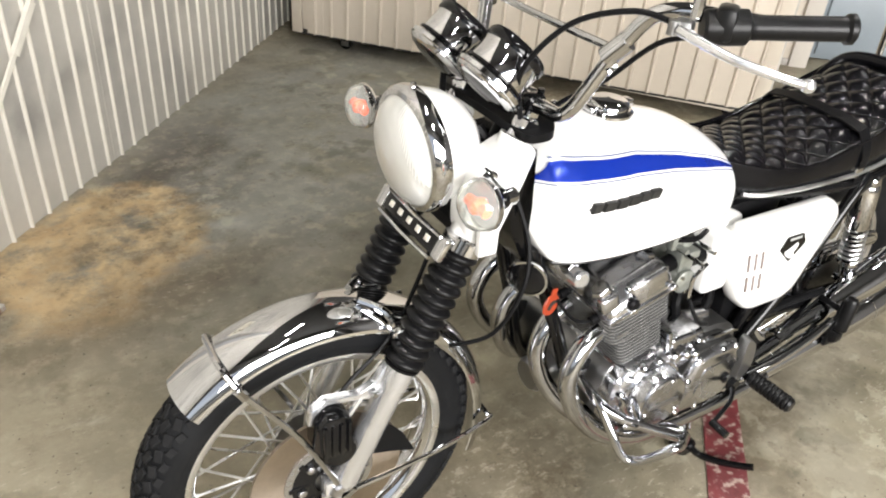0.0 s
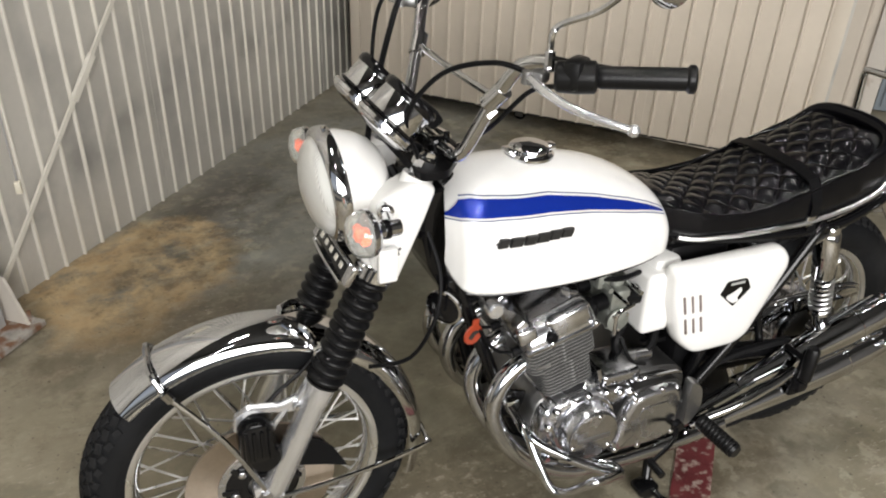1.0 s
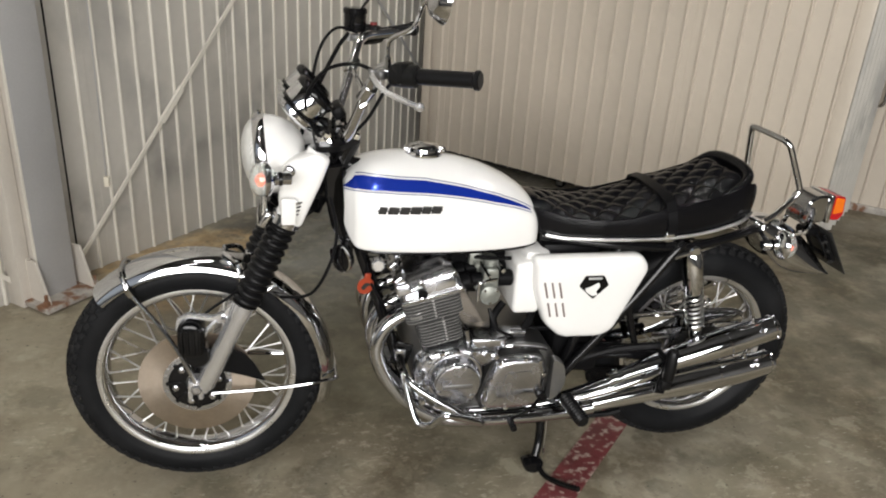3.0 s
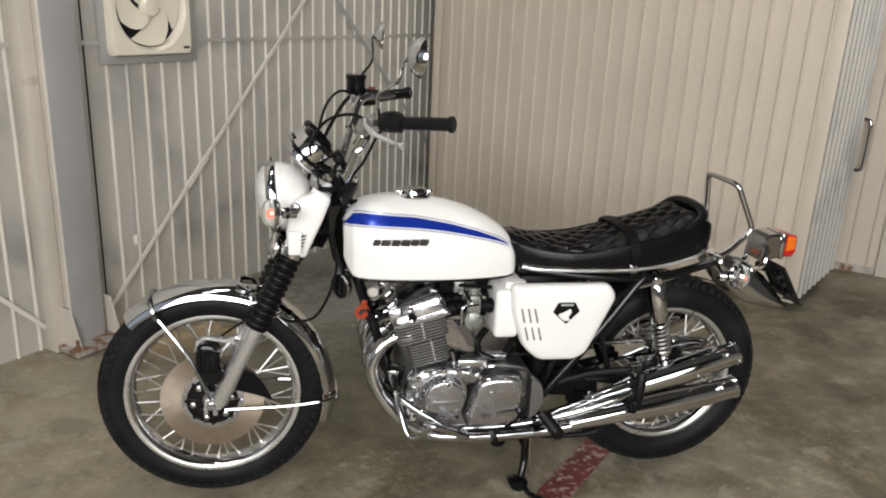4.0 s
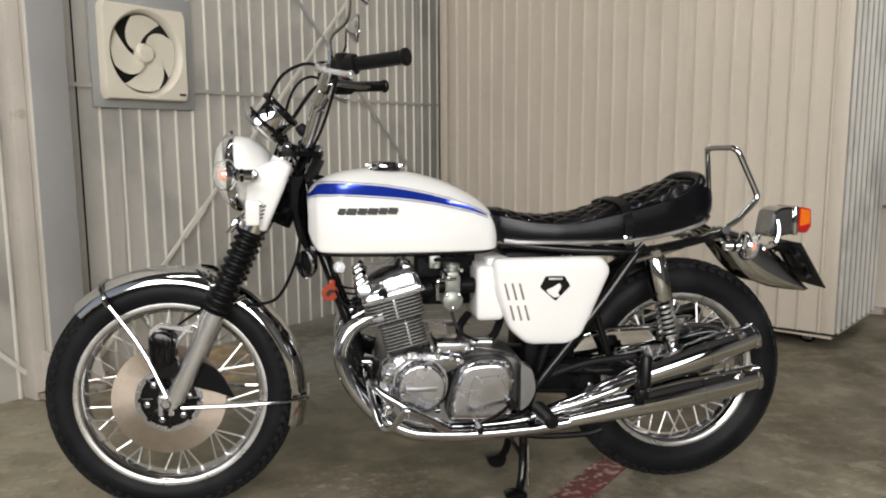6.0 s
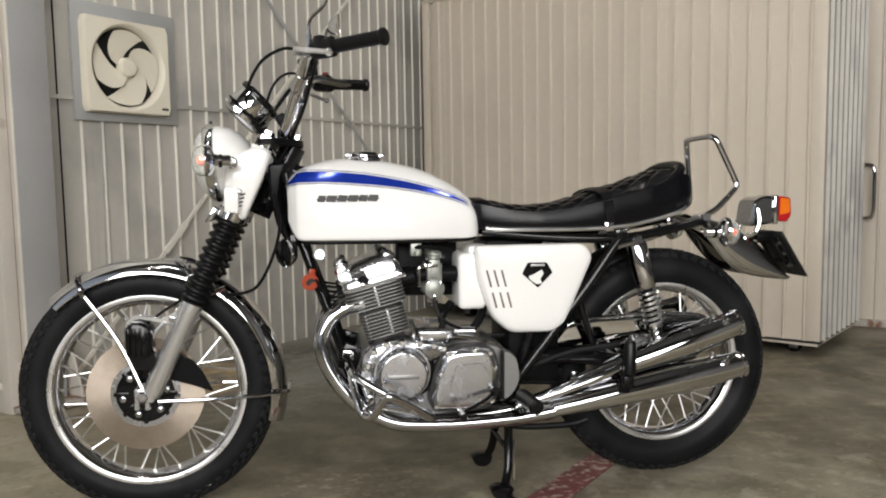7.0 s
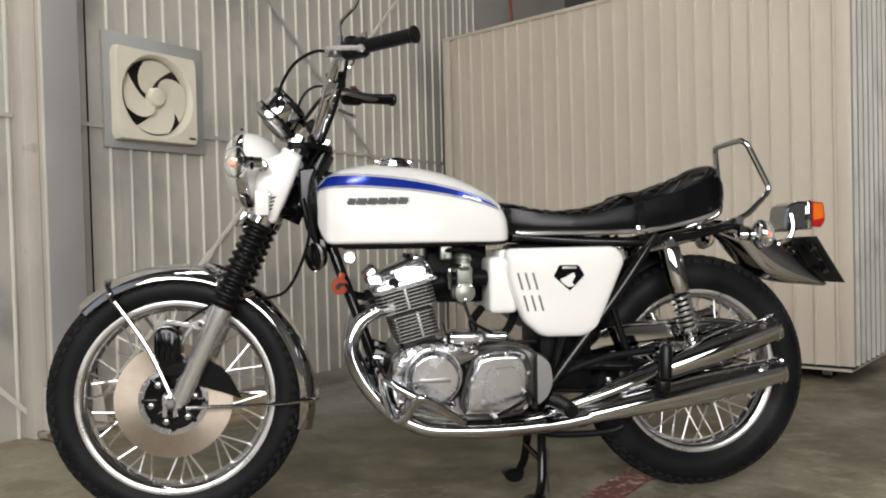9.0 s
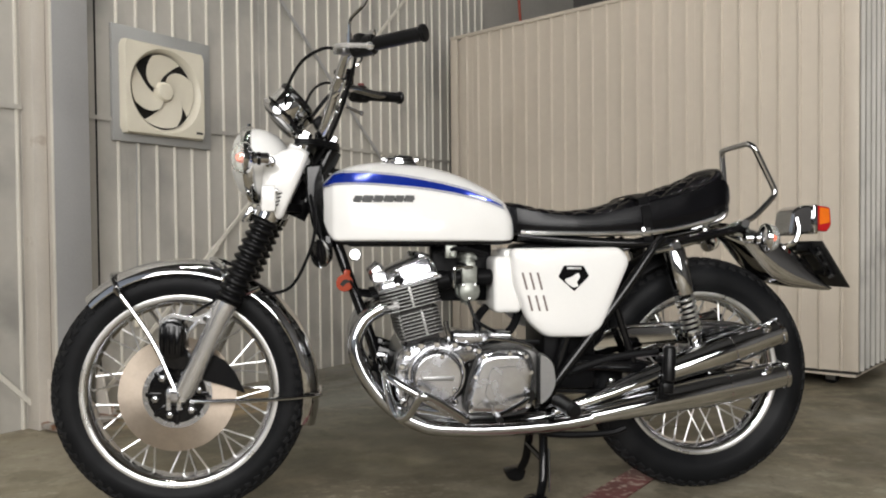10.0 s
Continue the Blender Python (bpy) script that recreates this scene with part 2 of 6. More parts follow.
    sand = mixed(ranged(noisy(9.0), 0.35, 0.7), (0.42, 0.29, 0.15, 1), (0.66, 0.50, 0.29, 1))
    fingers = ranged(noisy(5.5, 9.0, 0.72), 0.34, 0.48)
    sand = mixed(ranged(noisy(18.0, 8.0, 0.7), 0.52, 0.66, 0, 0.6), sand, (0.20, 0.15, 0.09, 1))
    base = mixed(calc("MULTIPLY", spot(-0.19, 1.41, 52, 0.46, 0.30, 1.5, 0.14), calc("MULTIPLY", fingers, 0.9)), base, sand)
    base = mixed(calc("MULTIPLY", spot(0.10, 1.62, 49, 0.60, 0.20, 2.2, 0.3), ranged(noisy(7.0, 8.0, 0.7), 0.42, 0.60, 0, 0.7)), base, (0.085, 0.075, 0.06, 1))
    base = mixed(calc("MULTIPLY", spot(-0.07, 1.07, 20, 0.42, 0.13, 1.0, 0.5), 0.6), base, (0.12, 0.085, 0.05, 1))
    base = mixed(ranged(noisy(16.0, 8.0, 0.75), 0.5, 0.72, 0, 0.55), base, (0.41, 0.365, 0.27, 1))
    base = mixed(ranged(noisy(11.0, 9.0, 0.7), 0.56, 0.70, 0, 0.6), base, (0.10, 0.08, 0.05, 1))
    # olive damp patches
    base = mixed(ranged(noisy(1.9, 9.0, 0.65), 0.54, 0.62, 0, 0.45), base, (0.17, 0.152, 0.10, 1))
    scuff = calc("MULTIPLY", ranged(noisy(26.0, 6.0, 0.7, (0.4, 1.0, 3.5)), 0.58, 0.68), ranged(noisy(1.7), 0.45, 0.62))
    base = mixed(calc("MULTIPLY", scuff, 0.7), base, (0.62, 0.57, 0.47, 1))
    # sharp-edged pale blotches where the top skin is worn off, darker oily blotches
    chips = calc("MULTIPLY", ranged(noisy(10.0, 10.0, 0.62), 0.555, 0.60), ranged(noisy(0.9, 3.0), 0.42, 0.58))
    base = mixed(calc("MULTIPLY", chips, 0.32), base, (0.50, 0.475, 0.36, 1))
    worn = calc("MULTIPLY", spot(0.50, 0.05, 8, 0.26, 0.17, 1.6, 0.5), ranged(noisy(17.0, 10.0, 0.75, (1.4, 1.0, 1.7)), 0.53, 0.62))
    base = mixed(calc("MULTIPLY", worn, 0.6), base, (0.56, 0.51, 0.40, 1))
    oil = calc("MULTIPLY", ranged(noisy(4.2, 10.0, 0.6), 0.55, 0.60), ranged(noisy(1.3, 3.0), 0.40, 0.60))
    base = mixed(calc("MULTIPLY", oil, 0.5), base, (0.085, 0.078, 0.055, 1))
    # stronger light at the mouth of the bay, put into the colour as a paler patch
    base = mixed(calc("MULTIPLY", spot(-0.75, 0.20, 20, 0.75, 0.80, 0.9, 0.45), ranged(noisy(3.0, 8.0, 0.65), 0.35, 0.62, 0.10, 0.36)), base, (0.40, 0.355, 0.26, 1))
    # darker, mottled cement towards the booth
    base = mixed(calc("MULTIPLY", spot(2.55, 0.68, 40, 1.05, 0.75, 0.8, 0.4), ranged(noisy(6.0, 9.0, 0.68), 0.40, 0.58, 0.10, 0.58)), base, (0.088, 0.083, 0.060, 1))
    # the parked machine's shade, painted into the floor as a dark olive stretch
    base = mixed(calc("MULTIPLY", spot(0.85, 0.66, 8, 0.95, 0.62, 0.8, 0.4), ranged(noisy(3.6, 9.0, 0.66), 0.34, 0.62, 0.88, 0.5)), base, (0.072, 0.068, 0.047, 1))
    specks = ranged(noisy(60.0, 2.0), 0.68, 0.72, 0, 0.7)
    base = mixed(specks, base, (0.06, 0.05, 0.04, 1))
    l.new(base, b.inputs["Base Color"])
    b.inputs["Specular IOR Level"].default_value = 0.15
    l.new(ranged(noisy(2.0), 0.3, 0.7, 0.36, 0.72), b.inputs["Roughness"])
    k = n.new("ShaderNodeBump")
    k.inputs["Strength"].default_value, k.inputs["Distance"].default_value = 0.4, 0.004
    l.new(calc("ADD", noisy(14.0, 8.0), calc("MULTIPLY", noisy(160.0, 3.0), 0.25)), k.inputs["Height"])
    l.new(k.outputs[0], b.inputs["Normal"])
    return m


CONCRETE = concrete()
FLOORRED = material("worn_red_paint", (0.165, 0.034, 0.037), 0.5, 0.0, vary=0.22, scale=9, second=(0.42, 0.33, 0.28), mask_scale=44, mask=(0.52, 0.66), bump=0.001, bump_scale=60)


# ---- modelling tools ----
class Geo:
    """Vertices and faces of one part while it is being shaped."""

    def __init__(self):
        self.v, self.f = [], []

    def add(self, verts, faces):
        o = len(self.v)
        self.v += [Vector(p) for p in verts]
        self.f += [[i + o for i in f] for f in faces]
        return self

    def moved(self, m):
        g = Geo()
        g.v, g.f = [m @ p for p in self.v], [list(f) for f in self.f]
        if m.to_3x3().determinant() < 0:
            g.f = [f[::-1] for f in g.f]
        return g

    def join(self, *others):
        for g in others:
            self.add(g.v, g.f)
        return self


FLIP = Matrix.Diagonal((1, -1, 1, 1))


def both(g):
    """The part and its image on the other side of the motorcycle."""
    return Geo().join(g, g.moved(FLIP))


def curve_through(pts, steps=6, closed=False):
    pts = [Vector(p) for p in pts]
    n, out = len(pts), []
    last = n if closed else n - 1
    for i in range(last):
        if closed:
            a, b, c, d = pts[(i - 1) % n], pts[i], pts[(i + 1) % n], pts[(i + 2) % n]
        else:
            a, b, c, d = pts[max(i - 1, 0)], pts[i], pts[i + 1], pts[min(i + 2, n - 1)]
        for k in range(steps):
            t = k / steps
            out.append(0.5 * ((2 * b) + (c - a) * t + (2 * a - 5 * b + 4 * c - d) * t * t + (3 * b - 3 * c + d - a) * t ** 3))
    if not closed:
        out.append(pts[-1])
    return out


def tube(pts, r, seg=10, steps=6, smooth=True, closed=False):
    """A round tube along a line of points; r is a radius or a function of the way along (0 to 1)."""
    path = curve_through(pts, steps, closed) if smooth else [Vector(p) for p in pts]
    n = len(path)
    length = [0.0]
    for i in range(1, n):
        length.append(length[-1] + (path[i] - path[i - 1]).length)
    verts, faces = [], []
    side = None
    for i, p in enumerate(path):
        if closed:
            t = (path[(i + 1) % n] - path[i - 1]).normalized()
        else:
            t = (path[min(i + 1, n - 1)] - path[max(i - 1, 0)]).normalized()
        if side is None:
            side = t.orthogonal().normalized()
        side = (side - t * side.dot(t)).normalized()
        other = t.cross(side)
        rad = r(length[i] / length[-1]) if callable(r) else r
        for k in range(seg):
            a = 2 * math.pi * k / seg
            verts.append(p + (side * math.cos(a) + other * math.sin(a)) * rad)
    for i in range(n if closed else n - 1):
        j = (i + 1) % n
        for k in range(seg):
            q = (k + 1) % seg
            faces.append([i * seg + k, i * seg + q, j * seg + q, j * seg + k])
    if not closed:
        faces.append(list(range(seg))[::-1])
        faces.append([(n - 1) * seg + k for k in range(seg)])
    return Geo().add(verts, faces)


def lathe(profile, seg=32, origin=(0, 0, 0), axis=(0, 0, 1), start=0.0, sweep=360.0, cap=True):
    """Turns (radius, height) pairs about an axis."""
    rot = Vector((0, 0, 1)).rotation_difference(Vector(axis).normalized()).to_matrix().to_4x4()
    m = Matrix.Translation(origin) @ rot
    full = abs(sweep - 360) < 1e-6
    rows = seg if full else seg + 1
    verts, faces = [], []
    for i in range(rows):
        a = radians(start + sweep * i / seg)
        for r, h in profile:
            verts.append(m @ Vector((r * math.cos(a), r * math.sin(a), h)))
    n = len(profile)
    for i in range(seg):
        j = (i + 1) % rows
        for k in range(n - 1):
            faces.append([i * n + k, j * n + k, j * n + k + 1, i * n + k + 1])
    g = Geo().add(verts, faces)
    if cap and full:
        for k, turned in ((0, True), (n - 1, False)):
            if profile[k][0] > 1e-6:
                ring = [i * n + k for i in range(rows)]
                g.f.append(ring[::-1] if turned else ring)
    return g


def rod(a, b, r, seg=12, edge=0.0):
    a, b = Vector(a), Vector(b)
    h = (b - a).length
    e = min(edge, r * 0.9, h * 0.4)
    prof = [(r - e, 0), (r, e), (r, h - e), (r - e, h)] if e else [(r, 0), (r, h)]
    return lathe(prof, seg, a, b - a)


def block(size, at=(0, 0, 0), bevel=0.004, turn=(0, 0, 0), segments=2):
    bm = bmesh.new()
    bmesh.ops.create_cube(bm, size=1.0)
    bmesh.ops.scale(bm, vec=size, verts=bm.verts)
    if bevel:
        bmesh.ops.bevel(bm, geom=list(bm.edges), offset=bevel, segments=segments, affect="EDGES", profile=0.5)
    m = pose(*at, *turn)
    g = Geo().add([m @ v.co for v in bm.verts], [[v.index for v in f.verts] for f in bm.faces])
    bm.free()
    return g


def rounded(pts, r, n=4):
    """A closed outline with its corners rounded."""
    out = []
    k = len(pts)
    for i in range(k):
        p = Vector(pts[i]).to_2d() if len(pts[i]) > 2 else Vector(pts[i])
        a, b = Vector(pts[i - 1]), Vector(pts[(i + 1) % k])
        rr = min(r, (a - p).length * 0.45, (b - p).length * 0.45)
        s, e = p + (a - p).normalized() * rr, p + (b - p).normalized() * rr
        for j in range(n + 1):
            t = j / n
            out.append((1 - t) ** 2 * s + 2 * t * (1 - t) * p + t * t * e)
    return out


def inset(pts, d):
    out = []
    n = len(pts)
    area = sum(pts[i - 1].x * pts[i].y - pts[i].x * pts[i - 1].y for i in range(n))
    sign = 1 if area > 0 else -1
    for i in range(n):
        t = (pts[(i + 1) % n] - pts[i - 1])
        if t.length < 1e-9:
            out.append(pts[i].copy())
            continue
        t.normalize()
        out.append(pts[i] + Vector((-t.y, t.x)) * d * sign)
    return out


def slab(outline, levels, m=None):
    """A solid from a closed (x, z) outline; levels: pairs of y and inset, from back to front."""
    rings = [[Vector((p.x, y, p.y)) for p in inset(outline, d)] for y, d in levels]
    n = len(outline)
    verts = [p for r in rings for p in r]
    faces = []
    for i in range(len(rings) - 1):
        for k in range(n):
            q = (k + 1) % n
            faces.append([i * n + k, i * n + q, (i + 1) * n + q, (i + 1) * n + k])
    faces.append(list(range(n))[::-1])
    faces.append([(len(rings) - 1) * n + k for k in range(n)])
    g = Geo().add(verts, faces)
    return g.moved(m) if m else g


def skin(rings, closed_ring=True, caps=True):
    n = len(rings[0])
    verts = [p for r in rings for p in r]
    faces = []
    for i in range(len(rings) - 1):
        for k in range(n if closed_ring else n - 1):
            q = (k + 1) % n
            faces.append([i * n + k, i * n + q, (i + 1) * n + q, (i + 1) * n + k])
    if caps and closed_ring:
        faces.append(list(range(n))[::-1])
        faces.append([(len(rings) - 1) * n + k for k in range(n)])
    return Geo().add(verts, faces)


def mesh_of(name, g, mat, sharp=38):
    me = bpy.data.meshes.new(name)
    me.from_pydata([tuple(p) for p in g.v], [], g.f)
    bm = bmesh.new()
    bm.from_mesh(me)
    bmesh.ops.recalc_face_normals(bm, faces=bm.faces)
    bm.to_mesh(me)
    bm.free()
    me.polygons.foreach_set("use_smooth", [True] * len(me.polygons))
    me.set_sharp_from_angle(angle=radians(sharp))
    me.materials.append(mat)
    return me


def pair(g):
    """The piece and its twin on the other side, as two parts."""
    return [g, g.moved(FLIP)]


def part(name, g, mat, parent, label="", sharp=38):
    if isinstance(g, list):
        return [part(name, x, mat, parent, label, sharp) for x in g][0]
    ob = new(name, mesh_of(name, g, mat, sharp))
    ob.parent = parent
    if label:
        tagged(ob, label)
    return ob


def thing(name, m, label, category, kind="", group=""):
    ob = new(name)
    ob.empty_display_size = 0.1
    ob.matrix_world = m
    return tagged(ob, label, category, group, kind)


def setting(name, g, mat, label, category, m=None, sharp=38):
    ob = new(name, mesh_of(name, g, mat, sharp))
    if m is not None:
        ob.matrix_world = m
    return tagged(ob, label, category, kind="structure")


# ---- the building ----
def sheet(count, pitch, z0, z1, rib=0.016, top=0.012, foot=0.024, first=0.5):
    """Ribbed cladding: u along x, outwards is -y, z up. z0 and z1 are heights at its start and its end."""
    prof = []
    for i in range(count):
        c = (i + first) * pitch
        prof += [(c - foot / 2, 0), (c - top / 2, -rib), (c + top / 2, -rib), (c + foot / 2, 0)]
    end = count * pitch
    prof = [(0, 0)] + prof + [(end, 0)]
    back = 0.006
    rows = []
    for u, w in prof:
        f = u / end
        a, b = z0[0] * (1 - f) + z0[1] * f, z1[0] * (1 - f) + z1[1] * f
        rows.append([Vector((u, w, a)), Vector((u, w, b)), Vector((u, w + back, b)), Vector((u, w + back, a))])
    return skin(rows)


def placed(origin, along, out):
    """A pose whose x runs along a wall and whose -y points out of it."""
    m = Matrix.Identity(4)
    m.col[0][:3], m.col[1][:3], m.col[2][:3], m.col[3][:3] = along, -out, UP, origin
    return m


def floor_z(p):
    return FLOOR_0 + FALL_X * p.x + FALL_Y * p.y


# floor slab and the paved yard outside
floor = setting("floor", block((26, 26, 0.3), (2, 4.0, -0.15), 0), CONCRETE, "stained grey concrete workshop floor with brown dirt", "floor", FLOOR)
yard = setting("yard", block((120, 60, 0.2), (0, -30.0, -0.1), 0), APRON, "plain asphalt yard outside the open doorway", "ground",
               placed(P0 + DL * (DOOR_S - 0.5) + UP * 0.12, NL, -DL))

# fan wall of ribbed sheets
PITCH = 0.0987
S_FIRST = -0.3462 - 0.5 * PITCH
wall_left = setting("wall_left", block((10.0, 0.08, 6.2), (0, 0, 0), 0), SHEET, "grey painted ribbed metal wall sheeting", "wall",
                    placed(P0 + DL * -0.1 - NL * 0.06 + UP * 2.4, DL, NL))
WALL_INV = wall_left.matrix_world.inverted()


def wall_piece(name, g, mat, parent, m, label="", sharp=38):
    ob = part(name, g, mat, parent, label, sharp)
    ob.matrix_parent_inverse = parent.matrix_world.inverted()
    ob.matrix_world = m
    return ob


# ribs are coloured paler than the sheets behind them
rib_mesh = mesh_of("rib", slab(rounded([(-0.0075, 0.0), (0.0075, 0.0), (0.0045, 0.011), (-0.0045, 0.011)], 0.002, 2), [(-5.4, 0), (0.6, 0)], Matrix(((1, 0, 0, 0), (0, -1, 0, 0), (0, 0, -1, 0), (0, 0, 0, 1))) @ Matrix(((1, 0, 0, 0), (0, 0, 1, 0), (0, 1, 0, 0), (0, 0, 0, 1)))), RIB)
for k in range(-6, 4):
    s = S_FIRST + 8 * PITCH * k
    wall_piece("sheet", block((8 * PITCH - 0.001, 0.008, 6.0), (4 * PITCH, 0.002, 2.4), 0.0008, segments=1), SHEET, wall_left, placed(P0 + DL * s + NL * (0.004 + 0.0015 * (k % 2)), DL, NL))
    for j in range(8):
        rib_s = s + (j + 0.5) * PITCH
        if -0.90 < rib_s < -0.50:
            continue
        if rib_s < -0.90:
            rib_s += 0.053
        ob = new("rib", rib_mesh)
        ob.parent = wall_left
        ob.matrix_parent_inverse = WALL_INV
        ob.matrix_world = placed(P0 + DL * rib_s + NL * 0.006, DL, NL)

# horizontal girt and the angle braces behind the cladding lines
def bar_on_wall(s0, z0, s1, z1, out=0.02, w=0.022, t=0.006):
    a = P0 + DL * s0 + UP * z0 + NL * out
    b = P0 + DL * s1 + UP * z1 + NL * out
    d = (b - a).normalized()
    side = d.cross(NL).normalized()
    v = [p + side * x * w / 2 + NL * y * t for p in (a, b) for x, y in ((-1, 0), (1, 0), (1, 1), (-1, 1))]
    return Geo().add(v, [[3, 2, 1, 0], [4, 5, 6, 7], [0, 1, 5, 4], [1, 2, 6, 5], [2, 3, 7, 6], [3, 0, 4, 7]])


setting("girt", Geo().join(bar_on_wall(-0.655, 1.250, 2.8, 1.250, 0.016, 0.018, 0.006), bar_on_wall(-4.0, 1.250, -0.87, 1.250, 0.016, 0.018, 0.006),
                           bar_on_wall(-0.655, 2.95, 2.8, 2.95, 0.016), bar_on_wall(-4.0, 2.95, -0.87, 2.95, 0.016)), SHEET, "thin grey steel girt across the ribbed wall", "trim")


def brace(s0, z0, s1, z1, buckle=None, paint=None):
    ob = thing("wind_brace", Matrix.Identity(4), "thin painted steel wind brace across the ribbed wall", "brace")
    part("rod", bar_on_wall(s0, z0, s1, z1, 0.022, 0.018, 0.008), paint or RIB, ob)
    if buckle:
        f0, f1 = buckle
        lerp = lambda f: (s0 + (s1 - s0) * f, z0 + (z1 - z0) * f)
        part("turnbuckle", bar_on_wall(*lerp(f0), *lerp(f1), 0.020, 0.026, 0.016), RIB, ob, "flat turnbuckle")
    return ob


brace(-0.56, 0.052, 2.2, 2.804, (0.183, 0.230))
# this brace lies in shade, which its darker grey colour carries
brace(-0.10, 2.586, 2.25, 0.45, None, STEEL)
brace(-1.70, 0.98, -0.835, 0.055)
setting("wall_joint", bar_on_wall(-0.547, -0.03, -0.547, 5.2, 0.004, 0.007, 0.006), SATIN, "dark upright joint between two wall sheets", "trim")

# steel column with base plate and gussets
COL_S = -0.734
column = thing("steel_column", placed(P0 + DL * COL_S + NL * 0.0 + UP * floor_z(P0 + DL * COL_S), DL, NL), "grey painted steel portal column with bolted base plate", "column")
flange = lambda y: block((0.154, 0.010, 5.5), (0, y, 2.75), 0.002)
part("room_flange", flange(-0.128), STEEL, column, "grey flange with pale edge")
part("wall_flange", flange(-0.006), STEEL, column)
# light caught by the flange's edge, put in as a pale strip
part("flange_edge", block((0.007, 0.0125, 5.5), (-0.0775, -0.1285, 2.75), 0.002), RIB, column, "flange edge catching the light, coloured pale")
part("web", block((0.134, 0.112, 5.5), (-0.006, -0.067, 2.75), 0.002), CREAM, column, "cream painted column side")
part("jamb", block((0.055, 0.09, 5.5), (-0.104, -0.045, 2.75), 0.002), CREAM, column, "cream painted jamb beside the column")
part("base_plate", block((0.27, 0.25, 0.022), (0.01, -0.10, 0.022), 0.003), IRON, column, "rusty bolted base plate")
for x in (-0.09, 0.105):
    g = slab([Vector(p) for p in ((-0.20, 0.03), (-0.145, 0.20), (-0.03, 0.20), (0.0, 0.03))], [(-0.005, 0), (0.005, 0)], pose(x, 0, 0, 0, 0, 90))
    part("gusset", g, CREAM, column, "cream painted wedge gusset")
for x in (-0.1, 0.12):
    for y in (-0.05, -0.19):
        bolt = Geo().join(lathe([(0.014, 0), (0.014, 0.014), (0.011, 0.017)], 6, (x, y, 0.032)), rod((x, y, 0.03), (x, y, 0.075), 0.007, 8))
        part("anchor_bolt", bolt, IRON, column)

# cable with a small plug on the wall
cable = thing("hanging_cable", Matrix.Identity(4), "thin grey cable with a white plug hanging on the ribbed wall", "cable")
cp = lambda s, z: P0 + DL * s + UP * z + NL * 0.018
part("cord", tube([cp(-0.360, 1.16), cp(-0.364, 0.8), cp(-0.370, 0.38)], 0.003, 6), STEEL, cable)
part("plug", block((0.02, 0.02, 0.045), cp(-0.371, 0.355), 0.004), IVORY, cable)

# wall fan
FS0, FS1, FZ0, FZ1 = -0.449, -0.018, 1.195, 1.603
fan_c = P0 + DL * (FS0 + FS1) / 2 + UP * (FZ0 + FZ1) / 2
fan = thing("exhaust_fan", placed(fan_c, DL, NL), "square ivory exhaust fan on a grey mounting panel", "fan")
part("mounting_panel", block((0.531, 0.018, 0.509), (0.0165, -0.022, 0.0135), 0.003), FANPANEL, fan, "flat grey mounting panel")
FW, FH = FS1 - FS0, FZ1 - FZ0


def fan_face():
    """Square housing with a round, flared opening."""
    n = 64
    rings = []
    outer = rounded([(-FW / 2, -FH / 2), (FW / 2, -FH / 2), (FW / 2, FH / 2), (-FW / 2, FH / 2)], 0.03, 6)

    def on_square(a, s):
        c, sn = math.cos(a), math.sin(a)
        k = min(FW / 2 / max(abs(c), 1e-6), FH / 2 / max(abs(sn), 1e-6)) * s
        return c * k, sn * k
    spec = [("sq", 1.0, -0.03), ("sq", 1.0, -0.062), ("sq", 0.975, -0.072), ("ci", 0.190, -0.072), ("ci", 0.181, -0.064), ("ci", 0.173, -0.045), ("ci", 0.171, -0.034)]
    for kind, s, y in spec:
        r = []
        for i in range(n):
            a = 2 * math.pi * i / n
            x, z = on_square(a, s) if kind == "sq" else (s * math.cos(a), s * math.sin(a))
            r.append(Vector((x, y, z)))
        rings.append(r)
    return skin(rings, caps=False)


part("housing", fan_face(), IVORY, fan, "ivory square housing with round opening")
part("shutter", lathe([(0.0, 0), (0.19, 0)], 40, (0, -0.0335, 0), (0, -1, 0)), DARK, fan, "dark shutter behind the blades")
part("hub", lathe([(0.045, 0), (0.045, 0.02), (0.036, 0.032), (0.0, 0.036)], 28, (0, -0.036, 0), (0, -1, 0)), IVORY, fan)


def blade(a0):
    rings = []
    for i in range(11):
        f = i / 10
        r = 0.034 + f * 0.132
        mid = a0 - 58 * f
        half = 29 + 13 * math.sin(math.pi * min(1, f * 1.02) ** 0.8)
        row = []
        for j in range(9):
            t = j / 8 * 2 - 1
            a = radians(mid + t * half)
            row.append(Vector((r * math.cos(a), -0.047 - 0.009 * t, r * math.sin(a))))
        rings.append(row)
    front = skin(rings, False, False)
    back = front.moved(Matrix.Translation((0, 0.003, 0)))
    return Geo().join(front, back)


for k in range(4):
    part("blade", blade(141 + 90 * k), IVORY, fan)
part("badge", block((0.035, 0.002, 0.01), (FW / 2 - 0.035, -0.073, -FH / 2 + 0.03), 0), GREYPLATE, fan)

# ribbed booth on castors
BL, BD, BTOP = 2.533, 0.75, 2.05
bz = lambda p: 0.070 - 0.015 * (p - BC).dot(DB)
booth = thing("booth", Matrix.Identity(4), "beige ribbed metal booth standing on castors", "booth")
BP = 0.0968


